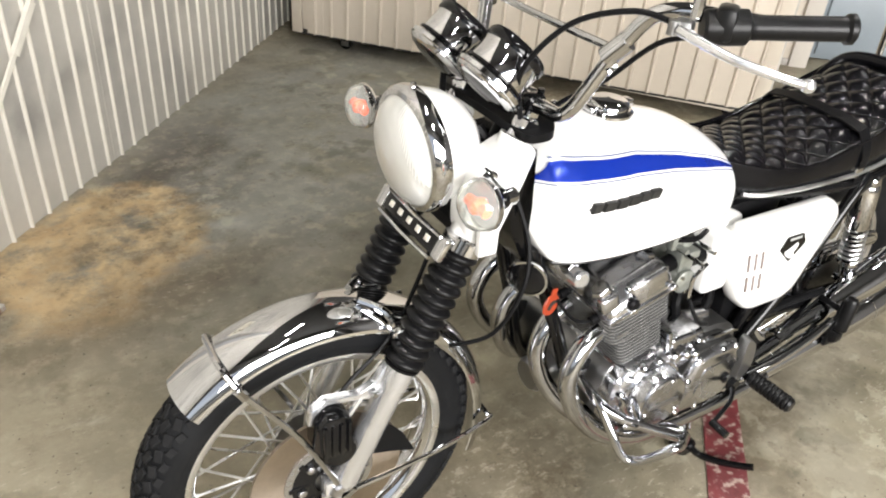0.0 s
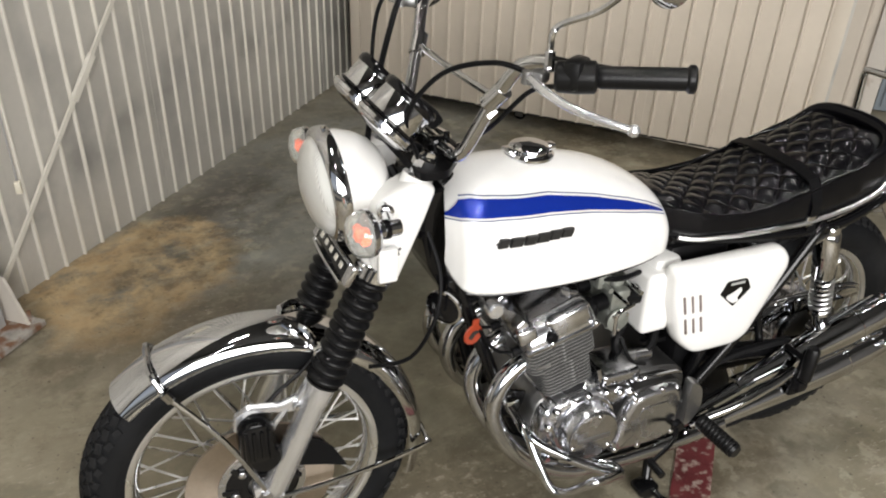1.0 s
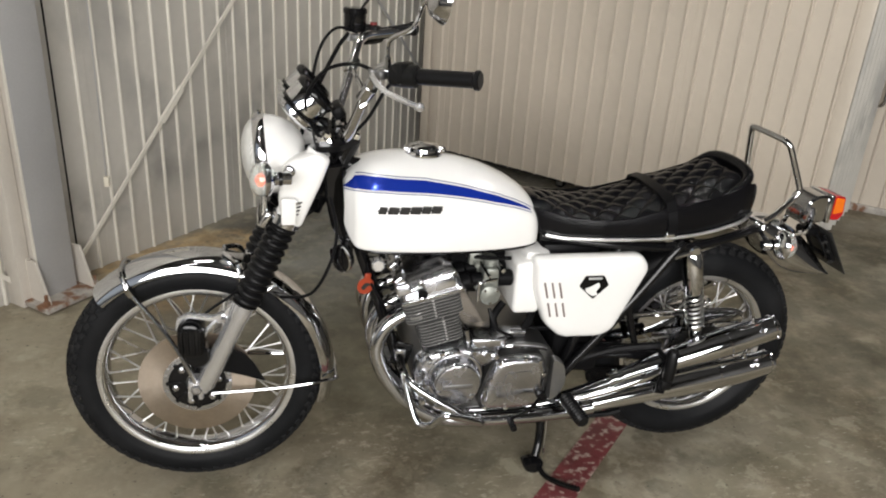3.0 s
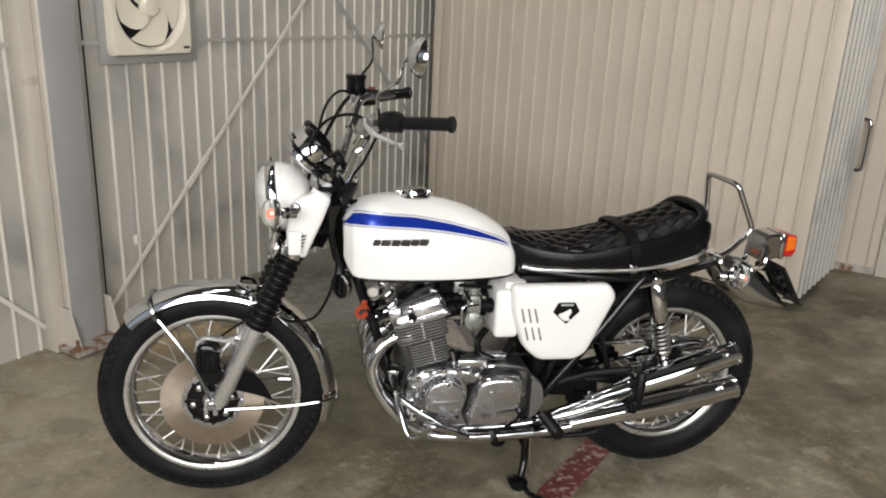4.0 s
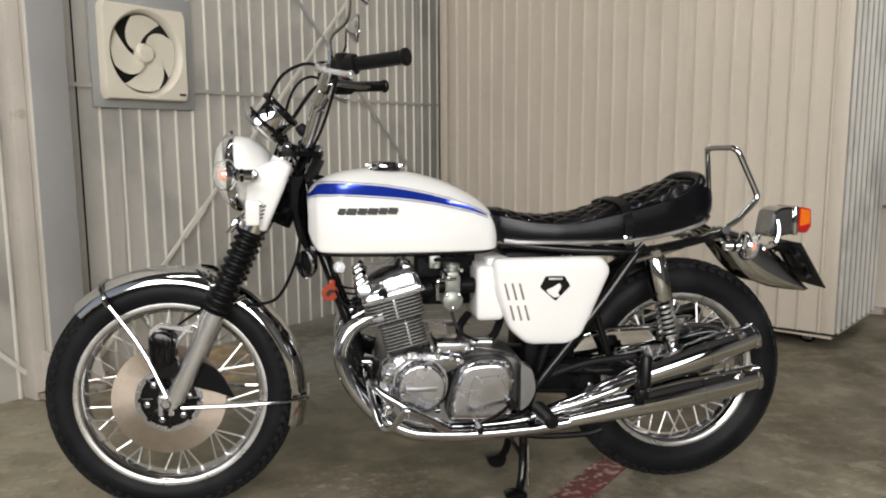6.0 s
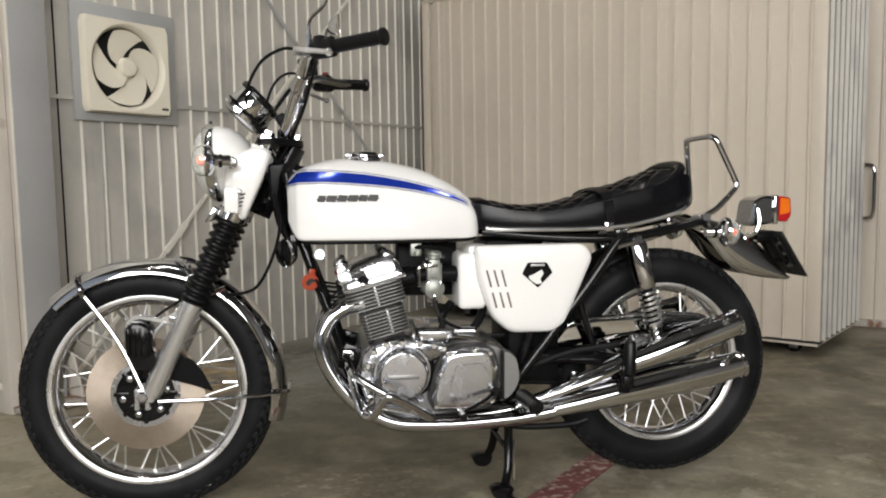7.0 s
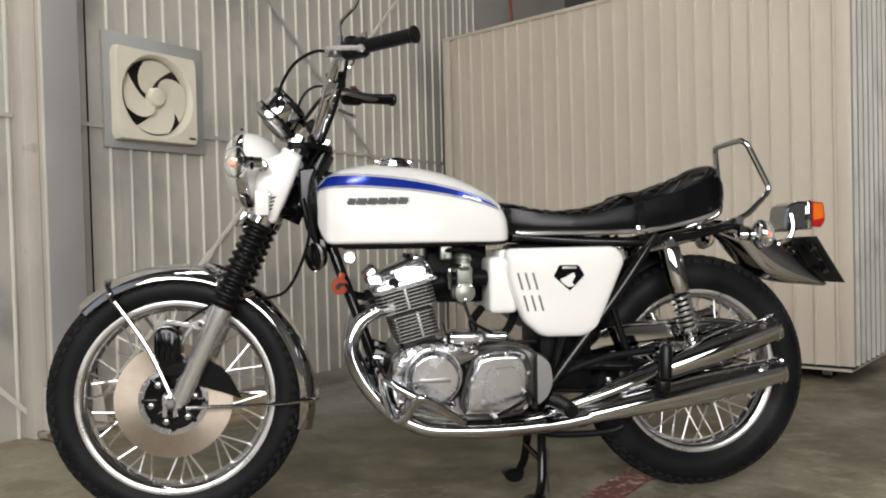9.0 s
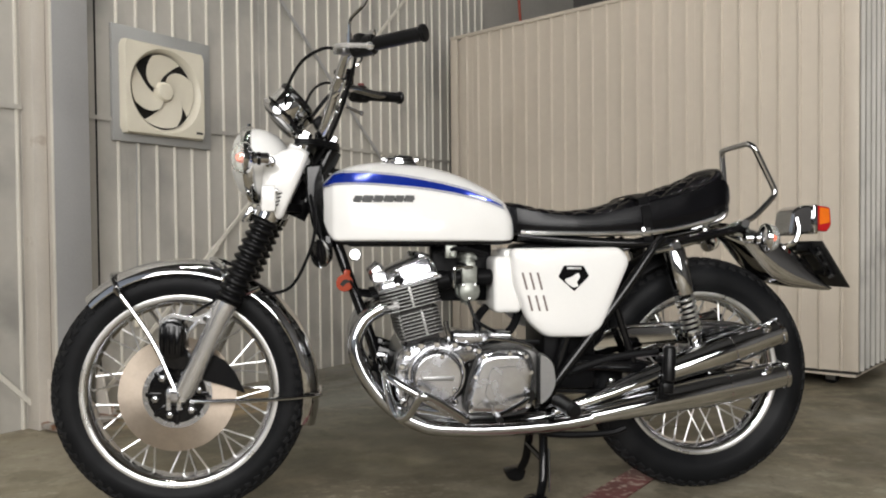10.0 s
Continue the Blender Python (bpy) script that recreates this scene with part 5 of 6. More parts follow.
for wide in (0.020, 0.026, 0.024, 0.026, 0.022, 0.024):
    p = tank_at_z(x + wide / 2, 0.8310 + 0.002 * (x + wide / 2 - 0.434) / 0.160, 0.0055)
    part("badge_block", pair(slab([V(q) for q in ((p.x - wide / 2 - 0.002, p.z - 0.0085), (p.x + wide / 2 - 0.003, p.z - 0.0095), (p.x + wide / 2 + 0.002, p.z + 0.0075), (p.x - wide / 2 + 0.003, p.z + 0.0085))], [(p.y + 0.008, 0), (p.y, 0.0), (p.y - 0.0015, 0.0012)])), GREYPLATE, tank_badge, "dark raised block")
    x += wide + 0.0025
capc = V((0.566, 0.0, 0.937))
cap = part("filler_cap", Geo().join(lathe([(0.050, 0.0), (0.050, 0.005), (0.044, 0.010), (0.041, 0.010), (0.041, 0.017), (0.038, 0.021), (0.030, 0.0245), (0.018, 0.0265), (0.0, 0.0275)], 36, capc), block((0.016, 0.034, 0.010), capc + V((-0.045, 0, 0.014)), 0.003), block((0.018, 0.022, 0.012), capc + V((0.047, 0, 0.013)), 0.003)), CHROME, tank, "chrome flip-up filler cap")

# ---- seat ----
SEAT_B = [(0.846, 0.772), (0.875, 0.752), (0.92, 0.747), (1.012, 0.747), (1.12, 0.747), (1.216, 0.749), (1.30, 0.758), (1.38, 0.775), (1.44, 0.792), (1.480, 0.812), (1.492, 0.84)]
SEAT_T = [(0.846, 0.848), (0.875, 0.847), (0.92, 0.836), (0.97, 0.826), (1.03, 0.822), (1.112, 0.830), (1.20, 0.854), (1.30, 0.883), (1.352, 0.900), (1.40, 0.917), (1.425, 0.930), (1.450, 0.940), (1.474, 0.934), (1.488, 0.912), (1.492, 0.895)]
SEAT_B = [(0.846 + (x - 0.846) * 0.983, z - 0.007) for x, z in SEAT_B]
SEAT_T = [(0.846 + (x - 0.846) * 0.983, z - 0.012) for x, z in SEAT_T]
SEAT_W = [(0.846, 0.085), (0.875, 0.105), (0.93, 0.125), (1.03, 0.138), (1.2, 0.144), (1.35, 0.143), (1.43, 0.136), (1.47, 0.118), (1.492, 0.09)]


def smooth_along(table, x):
    f0 = 0.012
    return (along(table, x - f0) + 2 * along(table, x) + along(table, x + f0)) / 4


def quilt(x, y):
    u, v = (x / 0.033 + y / 0.031), (x / 0.033 - y / 0.031)
    h = abs(math.sin(math.pi * u / 2)) * abs(math.sin(math.pi * v / 2))
    return 0.0105 * h ** 0.38


rings = []
N_X = 330
for i in range(N_X + 1):
    x = 0.846 + (1.481 - 0.846) * i / N_X
    zb, zt, w = smooth_along(SEAT_B, x), smooth_along(SEAT_T, x), smooth_along(SEAT_W, x)
    row = [V((x, -w * 0.9, zb)), V((x, -w, zb + 0.008)), V((x, -w * 1.01, zb + (zt - zb) * 0.35)), V((x, -w * 1.0, zb + (zt - zb) * 0.6))]
    edge_y = w * 0.90
    lip = 0.024 + 0.026 * min(1, max(0, (x - 1.26) / 0.18))
    zs = zt - lip
    row += [V((x, -w * 0.975, zb + (zt - zb) * 0.78)), V((x, -edge_y - 0.003, zs)), V((x, -edge_y, zs + 0.004))]
    K = 90
    for j in range(K + 1):
        t = j / K * 2 - 1
        y = edge_y * t
        dome = zs + lip * (1 - abs(t) ** (3.0 + 2.5 * min(1, max(0, (x - 1.30) / 0.15))))
        fade = min(1, (1 - abs(t)) * 9) * min(1, max(0, (x - 0.868) / 0.02)) * min(1, max(0, (1.425 - x) / 0.02))
        dish = -0.030 * max(0, (x - 1.40) / 0.05) * (1 - t * t) if x < 1.45 else -0.030 * max(0, (1.475 - x) / 0.025) * (1 - t * t)
        row.append(V((x, y, dome - 0.008 * fade + quilt(x, y) * fade + 0.8 * dish)))
    row += [V((p.x, -p.y, p.z)) for p in row[6::-1]]
    rings.append(row)
seat = part("seat", skin(rings), VINYL, bike, "black vinyl dual seat with diamond quilting", sharp=60)
roll = [V(p) for p in ((1.365, -0.122, 0.854), (1.395, -0.122, 0.872), (1.425, -0.118, 0.890), (1.446, -0.102, 0.908), (1.456, -0.064, 0.918), (1.459, 0, 0.921))]
part("seat_roll", tube(roll + [V((p.x, -p.y, p.z)) for p in roll[-2::-1]], lambda f: 0.006 + 0.010 * math.sin(math.pi * f) ** 0.5, 12), VINYL, seat, "rolled rear edge")
piping = [V((x, -smooth_along(SEAT_W, x) * 0.92, smooth_along(SEAT_T, x) - 0.022 - 0.026 * min(1, max(0, (x - 1.26) / 0.18)))) for x in np.linspace(0.87, 1.458, 26)]
part("piping", pair(tube(piping, 0.0035, 8, 2)), VINYL, seat, "black seat piping")
trim = [V((x, -smooth_along(SEAT_W, x) * 1.0 - 0.002, smooth_along(SEAT_B, x) + 0.006)) for x in np.linspace(0.885, 1.466, 30)]
part("seat_trim", pair(tube(trim, 0.0055, 8, 2)), RIMCHROME, seat, "chrome strip round the seat base")
strap_rows = []
for x in (1.210, 1.236):
    zb, zt, w = smooth_along(SEAT_B, x), smooth_along(SEAT_T, x), smooth_along(SEAT_W, x)
    strap_rows.append([V((x + 0.004, -w - 0.005, zb - 0.012)), V((x, -w * 1.015 - 0.004, zb + 0.05)), V((x - 0.003, -w * 0.97 - 0.003, zt - 0.030)), V((x - 0.004, -w * 0.86, zt - 0.004)), V((x - 0.004, -w * 0.5, zt + 0.006)), V((x - 0.004, 0, zt + 0.008))])
full = [r + [V((p.x, -p.y, p.z)) for p in r[-2::-1]] for r in strap_rows]
lower = [[p + V((0, 0, -0.004)) for p in r] for r in full]
part("seat_strap", skin([full[0], full[1], lower[1], lower[0], full[0]], False, False), SATIN, seat, "black passenger strap")
part("strap_buckle", pair(block((0.026, 0.012, 0.026), (1.221, -0.144, 0.752), 0.003)), CHROME, seat, "chrome strap buckle")

# ---- frame ----
fr = part("main_frame", Geo().join(
    both(tube([(0.352, -0.03, 0.90), (0.372, -0.04, 0.80), (0.40, -0.06, 0.70), (0.472, -0.085, 0.50), (0.535, -0.10, 0.315), (0.60, -0.105, 0.262), (0.75, -0.105, 0.25), (0.95, -0.11, 0.26)], 0.0145, 12)),
    both(tube([(0.95, -0.11, 0.26), (0.972, -0.13, 0.36), (1.01, -0.14, 0.50), (1.06, -0.13, 0.66), (1.10, -0.12, 0.72)], 0.0145, 12)),
    both(tube([(0.945, -0.158, 0.325), (1.075, -0.160, 0.490), (1.165, -0.156, 0.605), (1.240, -0.150, 0.708), (1.268, -0.145, 0.735)], 0.0135, 12)),
    both(tube([(0.88, -0.09, 0.74), (1.05, -0.12, 0.725), (1.25, -0.14, 0.72), (1.36, -0.14, 0.735), (1.52, -0.11, 0.768)], 0.0135, 12)),
    both(tube([(1.115, -0.135, 0.66), (1.13, -0.135, 0.585), (1.19, -0.135, 0.40)], 0.010, 10)),
    tube([(0.36, 0, 0.91), (0.55, 0, 0.86), (0.88, 0, 0.77), (1.0, 0, 0.73)], 0.022, 12),
    rod((0.31, 0, 0.83), (0.375, 0, 0.975), 0.032, 20)), BLACK, bike, "glossy black tubular frame")
part("neck_gusset", slab(rounded([(0.310, 0.925), (0.358, 0.930), (0.340, 0.880), (0.338, 0.830), (0.356, 0.775), (0.388, 0.715), (0.365, 0.695), (0.328, 0.765), (0.312, 0.840)], 0.008, 3), [(-0.080, 0.006), (-0.074, 0.0), (0.074, 0.0), (0.080, 0.006)]), BLACK, fr, "black pressed gusset at the steering neck")
part("swing_arm", Geo().join(both(tube([(1.00, -0.115, 0.40), (1.15, -0.118, 0.392), (1.30, -0.115, 0.364), (1.475, -0.115, 0.346)], 0.023, 12)), rod((1.0, -0.13, 0.40), (1.0, 0.13, 0.40), 0.022, 14)), BLACK, bike, "black swing arm")
part("battery_tray", Geo().join(block((0.17, 0.20, 0.20), (0.97, 0, 0.62), 0.02), block((0.15, 0.22, 0.22), (1.02, 0, 0.43), 0.02), block((0.06, 0.16, 0.26), (1.115, 0.0, 0.53), 0.02)), SATIN, bike, "black battery case and inner fender")

# shock absorbers
for s in (-1, 1):
    a, b = V((1.303, s * 0.136, 0.705)), V((1.372, s * 0.136, 0.422))
    d = (b - a).normalized()
    sh = part("shock_absorber", Geo().join(lathe([(0.0, -0.004), (0.023, -0.002), (0.0285, 0.006), (0.0285, 0.122), (0.0265, 0.127), (0.0, 0.128)], 28, a, d)), CHROME, bike, "chrome shock absorber with exposed spring")
    # body coloured black to give dark gaps between the coils
    part("damper_body", lathe([(0.0, 0.12), (0.0165, 0.122), (0.0165, 0.232), (0.0, 0.234)], 24, a, d), SATIN, sh, "black damper body inside the spring")
    part("lower_mount", lathe([(0.0, 0.226), (0.026, 0.228), (0.027, 0.240), (0.019, 0.248), (0.017, 0.285), (0.0, 0.288)], 24, a, d), CHROME, sh, "chrome lower mount")
    coil = []
    for k in range(7 * 14 + 1):
        f = k / (7 * 14)
        ang = 2 * math.pi * 7 * f
        side = d.orthogonal().normalized()
        other = d.cross(side)
        coil.append(a + d * (0.128 + 0.102 * f) + (side * math.cos(ang) + other * math.sin(ang)) * 0.0235)
    part("spring", tube(coil, 0.0042, 8, smooth=False), RIMCHROME, sh, "chrome coil spring")
    part("shock_bolt", list((lathe([(0.018, -0.022), (0.018, 0.018), (0.012, 0.024), (0.0, 0.024)], 16, a + d * -0.008, (0, s, 0)), lathe([(0.017, -0.022), (0.017, 0.014), (0.011, 0.02), (0.0, 0.02)], 16, b + d * 0.006, (0, s, 0)))), CHROME, sh)

# rear mudguard, lamp, plate, grab rail
guard_shell, guard_rims = valanced_guard(AR, 0.072)
rear_fender = part("rear_mudguard", guard_shell, CHROME, bike, "chrome rear mudguard with deep rounded sides", 50)
part("fender_bead", [tube(rim_[8:], 0.003, 6, 2) for rim_ in guard_rims], CHROME, rear_fender, "rolled edge of the guard")
part("fender_skirt", mudguard(V((1.42, 0, 0.352)), 0.368, 175, 100, 0.07, 0.03), SATIN, rear_fender, "black inner mudguard")
tl = part("tail_lamp", Geo().join(slab(rounded([(1.708, 0.752), (1.718, 0.826), (1.745, 0.842), (1.781, 0.842), (1.781, 0.762), (1.735, 0.755)], 0.012, 4), [(-0.046, 0.006), (-0.040, 0.0), (0.040, 0.0), (0.046, 0.006)]), ), DIM_CHROME, bike, "tail lamp in a dull chrome housing")
part("lamp_ring", block((0.014, 0.100, 0.086), (1.788, 0, 0.802), 0.004), CHROME, tl, "chrome lamp base")
part("tail_lens", slab(rounded([(1.795, 0.768), (1.797, 0.843), (1.837, 0.837), (1.841, 0.785), (1.827, 0.765)], 0.008, 4), [(-0.046, 0.004), (-0.041, 0), (0.041, 0), (0.046, 0.004)]), RED, tl, "red tail lamp lens")
part("amber_panel", pair(slab(rounded([(1.800, 0.785), (1.801, 0.838), (1.831, 0.834), (1.834, 0.792)], 0.005, 3), [(-0.0445, 0), (-0.0475, 0.0015)])), AMBER, tl, "orange side panel")
part("lamp_stay", pair(tube([(1.730, -0.044, 0.805), (1.733, -0.050, 0.77), (1.720, -0.050, 0.735), (1.695, -0.03, 0.72)], 0.008, 8)), CHROME, tl, "chrome lamp stay")
plate_m = pose(1.822, 0, 0.661, 0, 57.5, 0)
plate = part("number_plate", block((0.160, 0.150, 0.004), (0, 0, 0), 0.0015).moved(plate_m), GREYPLATE, bike, "plain number plate on a black carrier")
part("plate_bars", Geo().join(*[block((0.026, 0.11, 0.001), (x, 0, 0.0035), 0).moved(plate_m) for x in (-0.035, 0.03)]), RIB, plate, "plain pale bars")
part("plate_carrier", Geo().join(block((0.10, 0.012, 0.010), (-0.016, -0.050, -0.010), 0.003).moved(plate_m), block((0.10, 0.012, 0.010), (-0.016, 0.050, -0.010), 0.003).moved(plate_m), block((0.014, 0.12, 0.014), (-0.050, 0, -0.014), 0.004).moved(plate_m), block((0.014, 0.11, 0.012), (0.026, 0, -0.012), 0.004).moved(plate_m), block((0.05, 0.05, 0.026), (1.756, 0, 0.712), 0.008)), SATIN, plate, "black bar carrier")
for x, y in ((-0.048, -0.056), (-0.010, -0.050), (0.030, -0.050), (0.030, 0.05), (-0.05, 0.05)):
    part("plate_bolt", lathe([(0.0075, 0), (0.0075, 0.007), (0.004, 0.009), (0.004, 0.016), (0.0, 0.017)], 6, plate_m @ V((x, y, -0.012)), plate_m.to_3x3() @ V((0, 0, -1))), GREYPLATE, plate, "small dark bolt")
part("plate_wire", tube([plate_m @ V((-0.07, -0.03, -0.02)), plate_m @ V((-0.03, -0.062, -0.03)), plate_m @ V((0.01, -0.045, -0.022)), plate_m @ V((0.03, -0.02, -0.02))], 0.0035, 6), SATIN, plate, "thin black wire")
half_rail = [(1.252, -0.155, 0.712), (1.375, -0.137, 0.740), (1.50, -0.114, 0.783), (1.562, -0.102, 0.806), (1.606, -0.096, 0.843), (1.628, -0.094, 0.866), (1.634, -0.093, 0.880), (1.630, -0.092, 0.895), (1.605, -0.091, 0.945), (1.580, -0.090, 0.994), (1.573, -0.087, 1.007), (1.566, -0.078, 1.015), (1.564, -0.055, 1.018)]
far_rail = [(1.568, 0.075, 1.017), (1.570, 0.088, 1.009), (1.573, 0.093, 0.992), (1.582, 0.096, 0.905), (1.589, 0.100, 0.840), (1.582, 0.103, 0.818), (1.555, 0.107, 0.802), (1.50, 0.114, 0.783), (1.375, 0.137, 0.740), (1.252, 0.155, 0.712)]
grab = part("grab_rail", tube([V(p) for p in half_rail + far_rail], 0.0085, 12, 5), CHROME, bike, "chrome passenger grab rail")
part("rail_mount", pair(Geo().join(rod((1.525, -0.135, 0.79), (1.525, -0.07, 0.785), 0.012, 12), block((0.05, 0.03, 0.03), (1.53, -0.09, 0.77), 0.006))), CHROME, grab)

for ob, dx, dz in ((tl, -0.012, -0.010), (grab, -0.013, -0.014)):
    ob.location = (dx, 0, dz)

# side covers, air box
COVER = rounded([(0.843, 0.716), (1.146, 0.719), (1.172, 0.684), (1.090, 0.498), (1.055, 0.479), (0.938, 0.480), (0.888, 0.524), (0.851, 0.630)], 0.022, 5)
def cover_shell(s):
    """Domed cover: rings that shrink towards its middle."""
    mid = V((1.0, 0.605))
    rings = []
    for f, y in ((0.985, 0.150), (1.0, 0.153), (1.0, 0.166), (0.988, 0.178), (0.965, 0.1855), (0.93, 0.1905), (0.86, 0.194), (0.70, 0.1965), (0.40, 0.198), (0.12, 0.1985)):
        rings.append([V((mid.x + (p[0] - mid.x) * f, s * (y - 0.016), mid.y - 0.009 + (p[1] - mid.y) * f)) for p in COVER])
    return skin(rings)


for s in (-1, 1):
    cover = part("side_cover", cover_shell(s), WHITE, bike, "white side cover with slots and dark badge", 60)
    for r in range(2):
        for k in range(3):
            p = V((0.8785 + 0.0197 * k + 0.0150 * r, s * (0.1785 + 0.0012 * k), 0.621 - 0.0575 * r))
            part("slot", block((0.0052, 0.006, 0.046 - 0.004 * r), p, 0.001, (0, -15, 0)), SLOT, cover, "narrow slot")
    pent = rounded([(0.966, 0.632), (0.982, 0.662), (1.035, 0.662), (1.051, 0.634), (1.010, 0.593)], 0.004, 2)
    bd = part("cover_badge", slab(pent, [(s * 0.178, 0), (s * 0.1845, 0.001)]), BLACK, cover, "dark pentagon badge")
    wing = rounded([(0.983, 0.625), (0.999, 0.631), (1.021, 0.643), (1.026, 0.632), (1.016, 0.617), (1.023, 0.607), (1.007, 0.603), (0.990, 0.614)], 0.004, 3)
    part("badge_mark", slab(wing, [(s * 0.184, 0), (s * 0.1855, 0.0005)]), WHITE, bd, "plain white mark")
    part("badge_bar", block((0.038, 0.002, 0.006), (1.009, s * 0.1848, 0.6545), 0.0005), GOLD, bd, "plain pale bar")
part("air_box", Geo().join(block((0.075, 0.290, 0.150), (0.842, 0, 0.610), 0.014, segments=3), block((0.07, 0.24, 0.04), (0.87, 0, 0.685), 0.012)), WHITE, bike, "white air box behind the carburettors")

# ---- engine ----
EA, EB = V((-0.250, 0, 0.968)), V((0.968, 0, 0.250))
EO = V((0.628, 0, 0.470))


EM = Matrix.Identity(4)
EM.col[0][:3], EM.col[1][:3], EM.col[2][:3], EM.col[3][:3] = EB, (0, 1, 0), EA, EO
crank = [(0.553, 0.452), (0.600, 0.472), (0.700, 0.476), (0.760, 0.462), (0.870, 0.470), (0.925, 0.455), (0.950, 0.410), (0.935, 0.340), (0.900, 0.300), (0.800, 0.272), (0.640, 0.268), (0.575, 0.300), (0.548, 0.370)]
engine = part("engine", slab(rounded(crank, 0.03, 4), [(-0.172, 0.010), (-0.163, 0.0), (0.163, 0.0), (0.172, 0.010)]), ALLOY, bike, "four-cylinder aluminium engine")
upper = rounded([(0.553, 0.425), (0.575, 0.468), (0.640, 0.482), (0.715, 0.480), (0.775, 0.468), (0.775, 0.430), (0.66, 0.40), (0.56, 0.395)], 0.018, 4)
part("upper_crankcase", slab(upper, [(-0.204, 0.012), (-0.198, 0.004), (-0.190, 0.0), (0.190, 0.0), (0.198, 0.004), (0.204, 0.012)]), POLISHED, engine, "polished upper crankcase")
# both cores are coloured dark for the shade between the fins
part("barrel", block((0.086, 0.336, 0.112), (-0.001, 0, 0.045), 0.006).moved(EM), DARK, engine, "cast cylinder barrel, darkened for the shade between its fins")
part("cylinder_head", block((0.118, 0.345, 0.072), (-0.008, 0, 0.132), 0.006).moved(EM), DARK, engine, "cast cylinder head, darkened for the shade between its fins")
FLAT = Matrix(((1, 0, 0, 0), (0, 0, 1, 0), (0, -1, 0, 0), (0, 0, 0, 1)))
fin_b = mesh_of("fin", slab(rounded([(-0.058, -0.184), (0.057, -0.184), (0.057, 0.184), (-0.058, 0.184)], 0.018, 3), [(-0.0015, 0.0014), (-0.0006, 0), (0.0006, 0), (0.0015, 0.0014)], FLAT), FIN)
fin_h = mesh_of("fin", slab(rounded([(-0.083, -0.190), (0.069, -0.190), (0.069, 0.190), (-0.083, 0.190)], 0.020, 3), [(-0.0015, 0.0014), (-0.0006, 0), (0.0006, 0), (0.0015, 0.0014)], FLAT), FIN)
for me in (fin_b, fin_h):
    # the wide faces are coloured darker, the edges are bright
    me.materials.append(FIN_FACE)
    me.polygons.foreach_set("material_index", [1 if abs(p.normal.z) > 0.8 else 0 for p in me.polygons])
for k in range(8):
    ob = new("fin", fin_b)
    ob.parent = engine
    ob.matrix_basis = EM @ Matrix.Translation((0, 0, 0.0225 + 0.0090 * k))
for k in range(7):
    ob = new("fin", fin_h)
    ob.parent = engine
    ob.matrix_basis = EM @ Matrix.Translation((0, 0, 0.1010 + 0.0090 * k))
for s in (-1, 1):
    for b, a0, a1, y in ((-0.004, 0.100, 0.156, 0.185), (0.012, 0.024, 0.088, 0.179), (-0.046, 0.024, 0.088, 0.160)):
        part("fin_rib", block((0.006, 0.010, a1 - a0), (b, s * (y - 0.004), (a0 + a1) / 2), 0.0015).moved(EM), FIN, engine, "upright rib through the fins")
part("head_gasket_face", block((0.132, 0.362, 0.010), (-0.006, 0, 0.1625), 0.003).moved(EM), POLISHED, engine, "machined head joint")
def domed_box(front, back, low, high, half, lean, draw, corner):
    """A cast cover in engine axes: rounded rectangles that draw in towards its top."""
    rings = []
    for u in (0.0, 0.12, 0.28, 0.45, 0.62, 0.76, 0.88, 0.96, 1.0):
        k = u ** 2.2
        edge = 0.006 * max(0.0, (u - 0.76) / 0.24) ** 2
        y, f, b = half * (1 - lean * k) - edge, front + draw * k + edge, back - draw * 0.5 * k - edge
        rings.append([EM @ V((p.x, p.y, low + (high - low) * u + 0.10 * (p.x - front) * u)) for p in rounded([(f, -y), (b, -y), (b, y), (f, y)], corner, 4)])
    return skin(rings)


part("cam_cover", domed_box(-0.080, 0.078, 0.160, 0.207, 0.188, 0.20, 0.022, 0.014), POLISHED, engine, "polished cam cover with rounded shoulders", 45)
part("cam_cover_foot", slab(rounded([(-0.084, 0.157), (0.082, 0.157), (0.082, 0.166), (-0.084, 0.166)], 0.003, 2), [(-0.192, 0.002), (-0.190, 0), (0.190, 0), (0.192, 0.002)], EM), POLISHED, engine, "flange under the cam cover")
for s in (-1, 1):
    part("cover_end", block((0.088, 0.028, 0.046), (0.022, s * 0.170, 0.189), 0.007, (s * 10, -4, 0), 3).moved(EM), POLISHED, engine, "raised end of the cam cover")
    part("cover_end", block((0.040, 0.024, 0.034), (-0.070, s * 0.166, 0.193), 0.006, (s * 10, 0, 0), 3).moved(EM), POLISHED, engine, "raised front end of the cam cover")
    part("end_plug", lathe([(0.0, -0.01), (0.013, -0.01), (0.013, 0.006), (0.009, 0.010), (0.0, 0.010)], 18, EM @ V((-0.026, s * 0.184, 0.176)), (0, s, 0)), SATIN, engine, "black end plug")
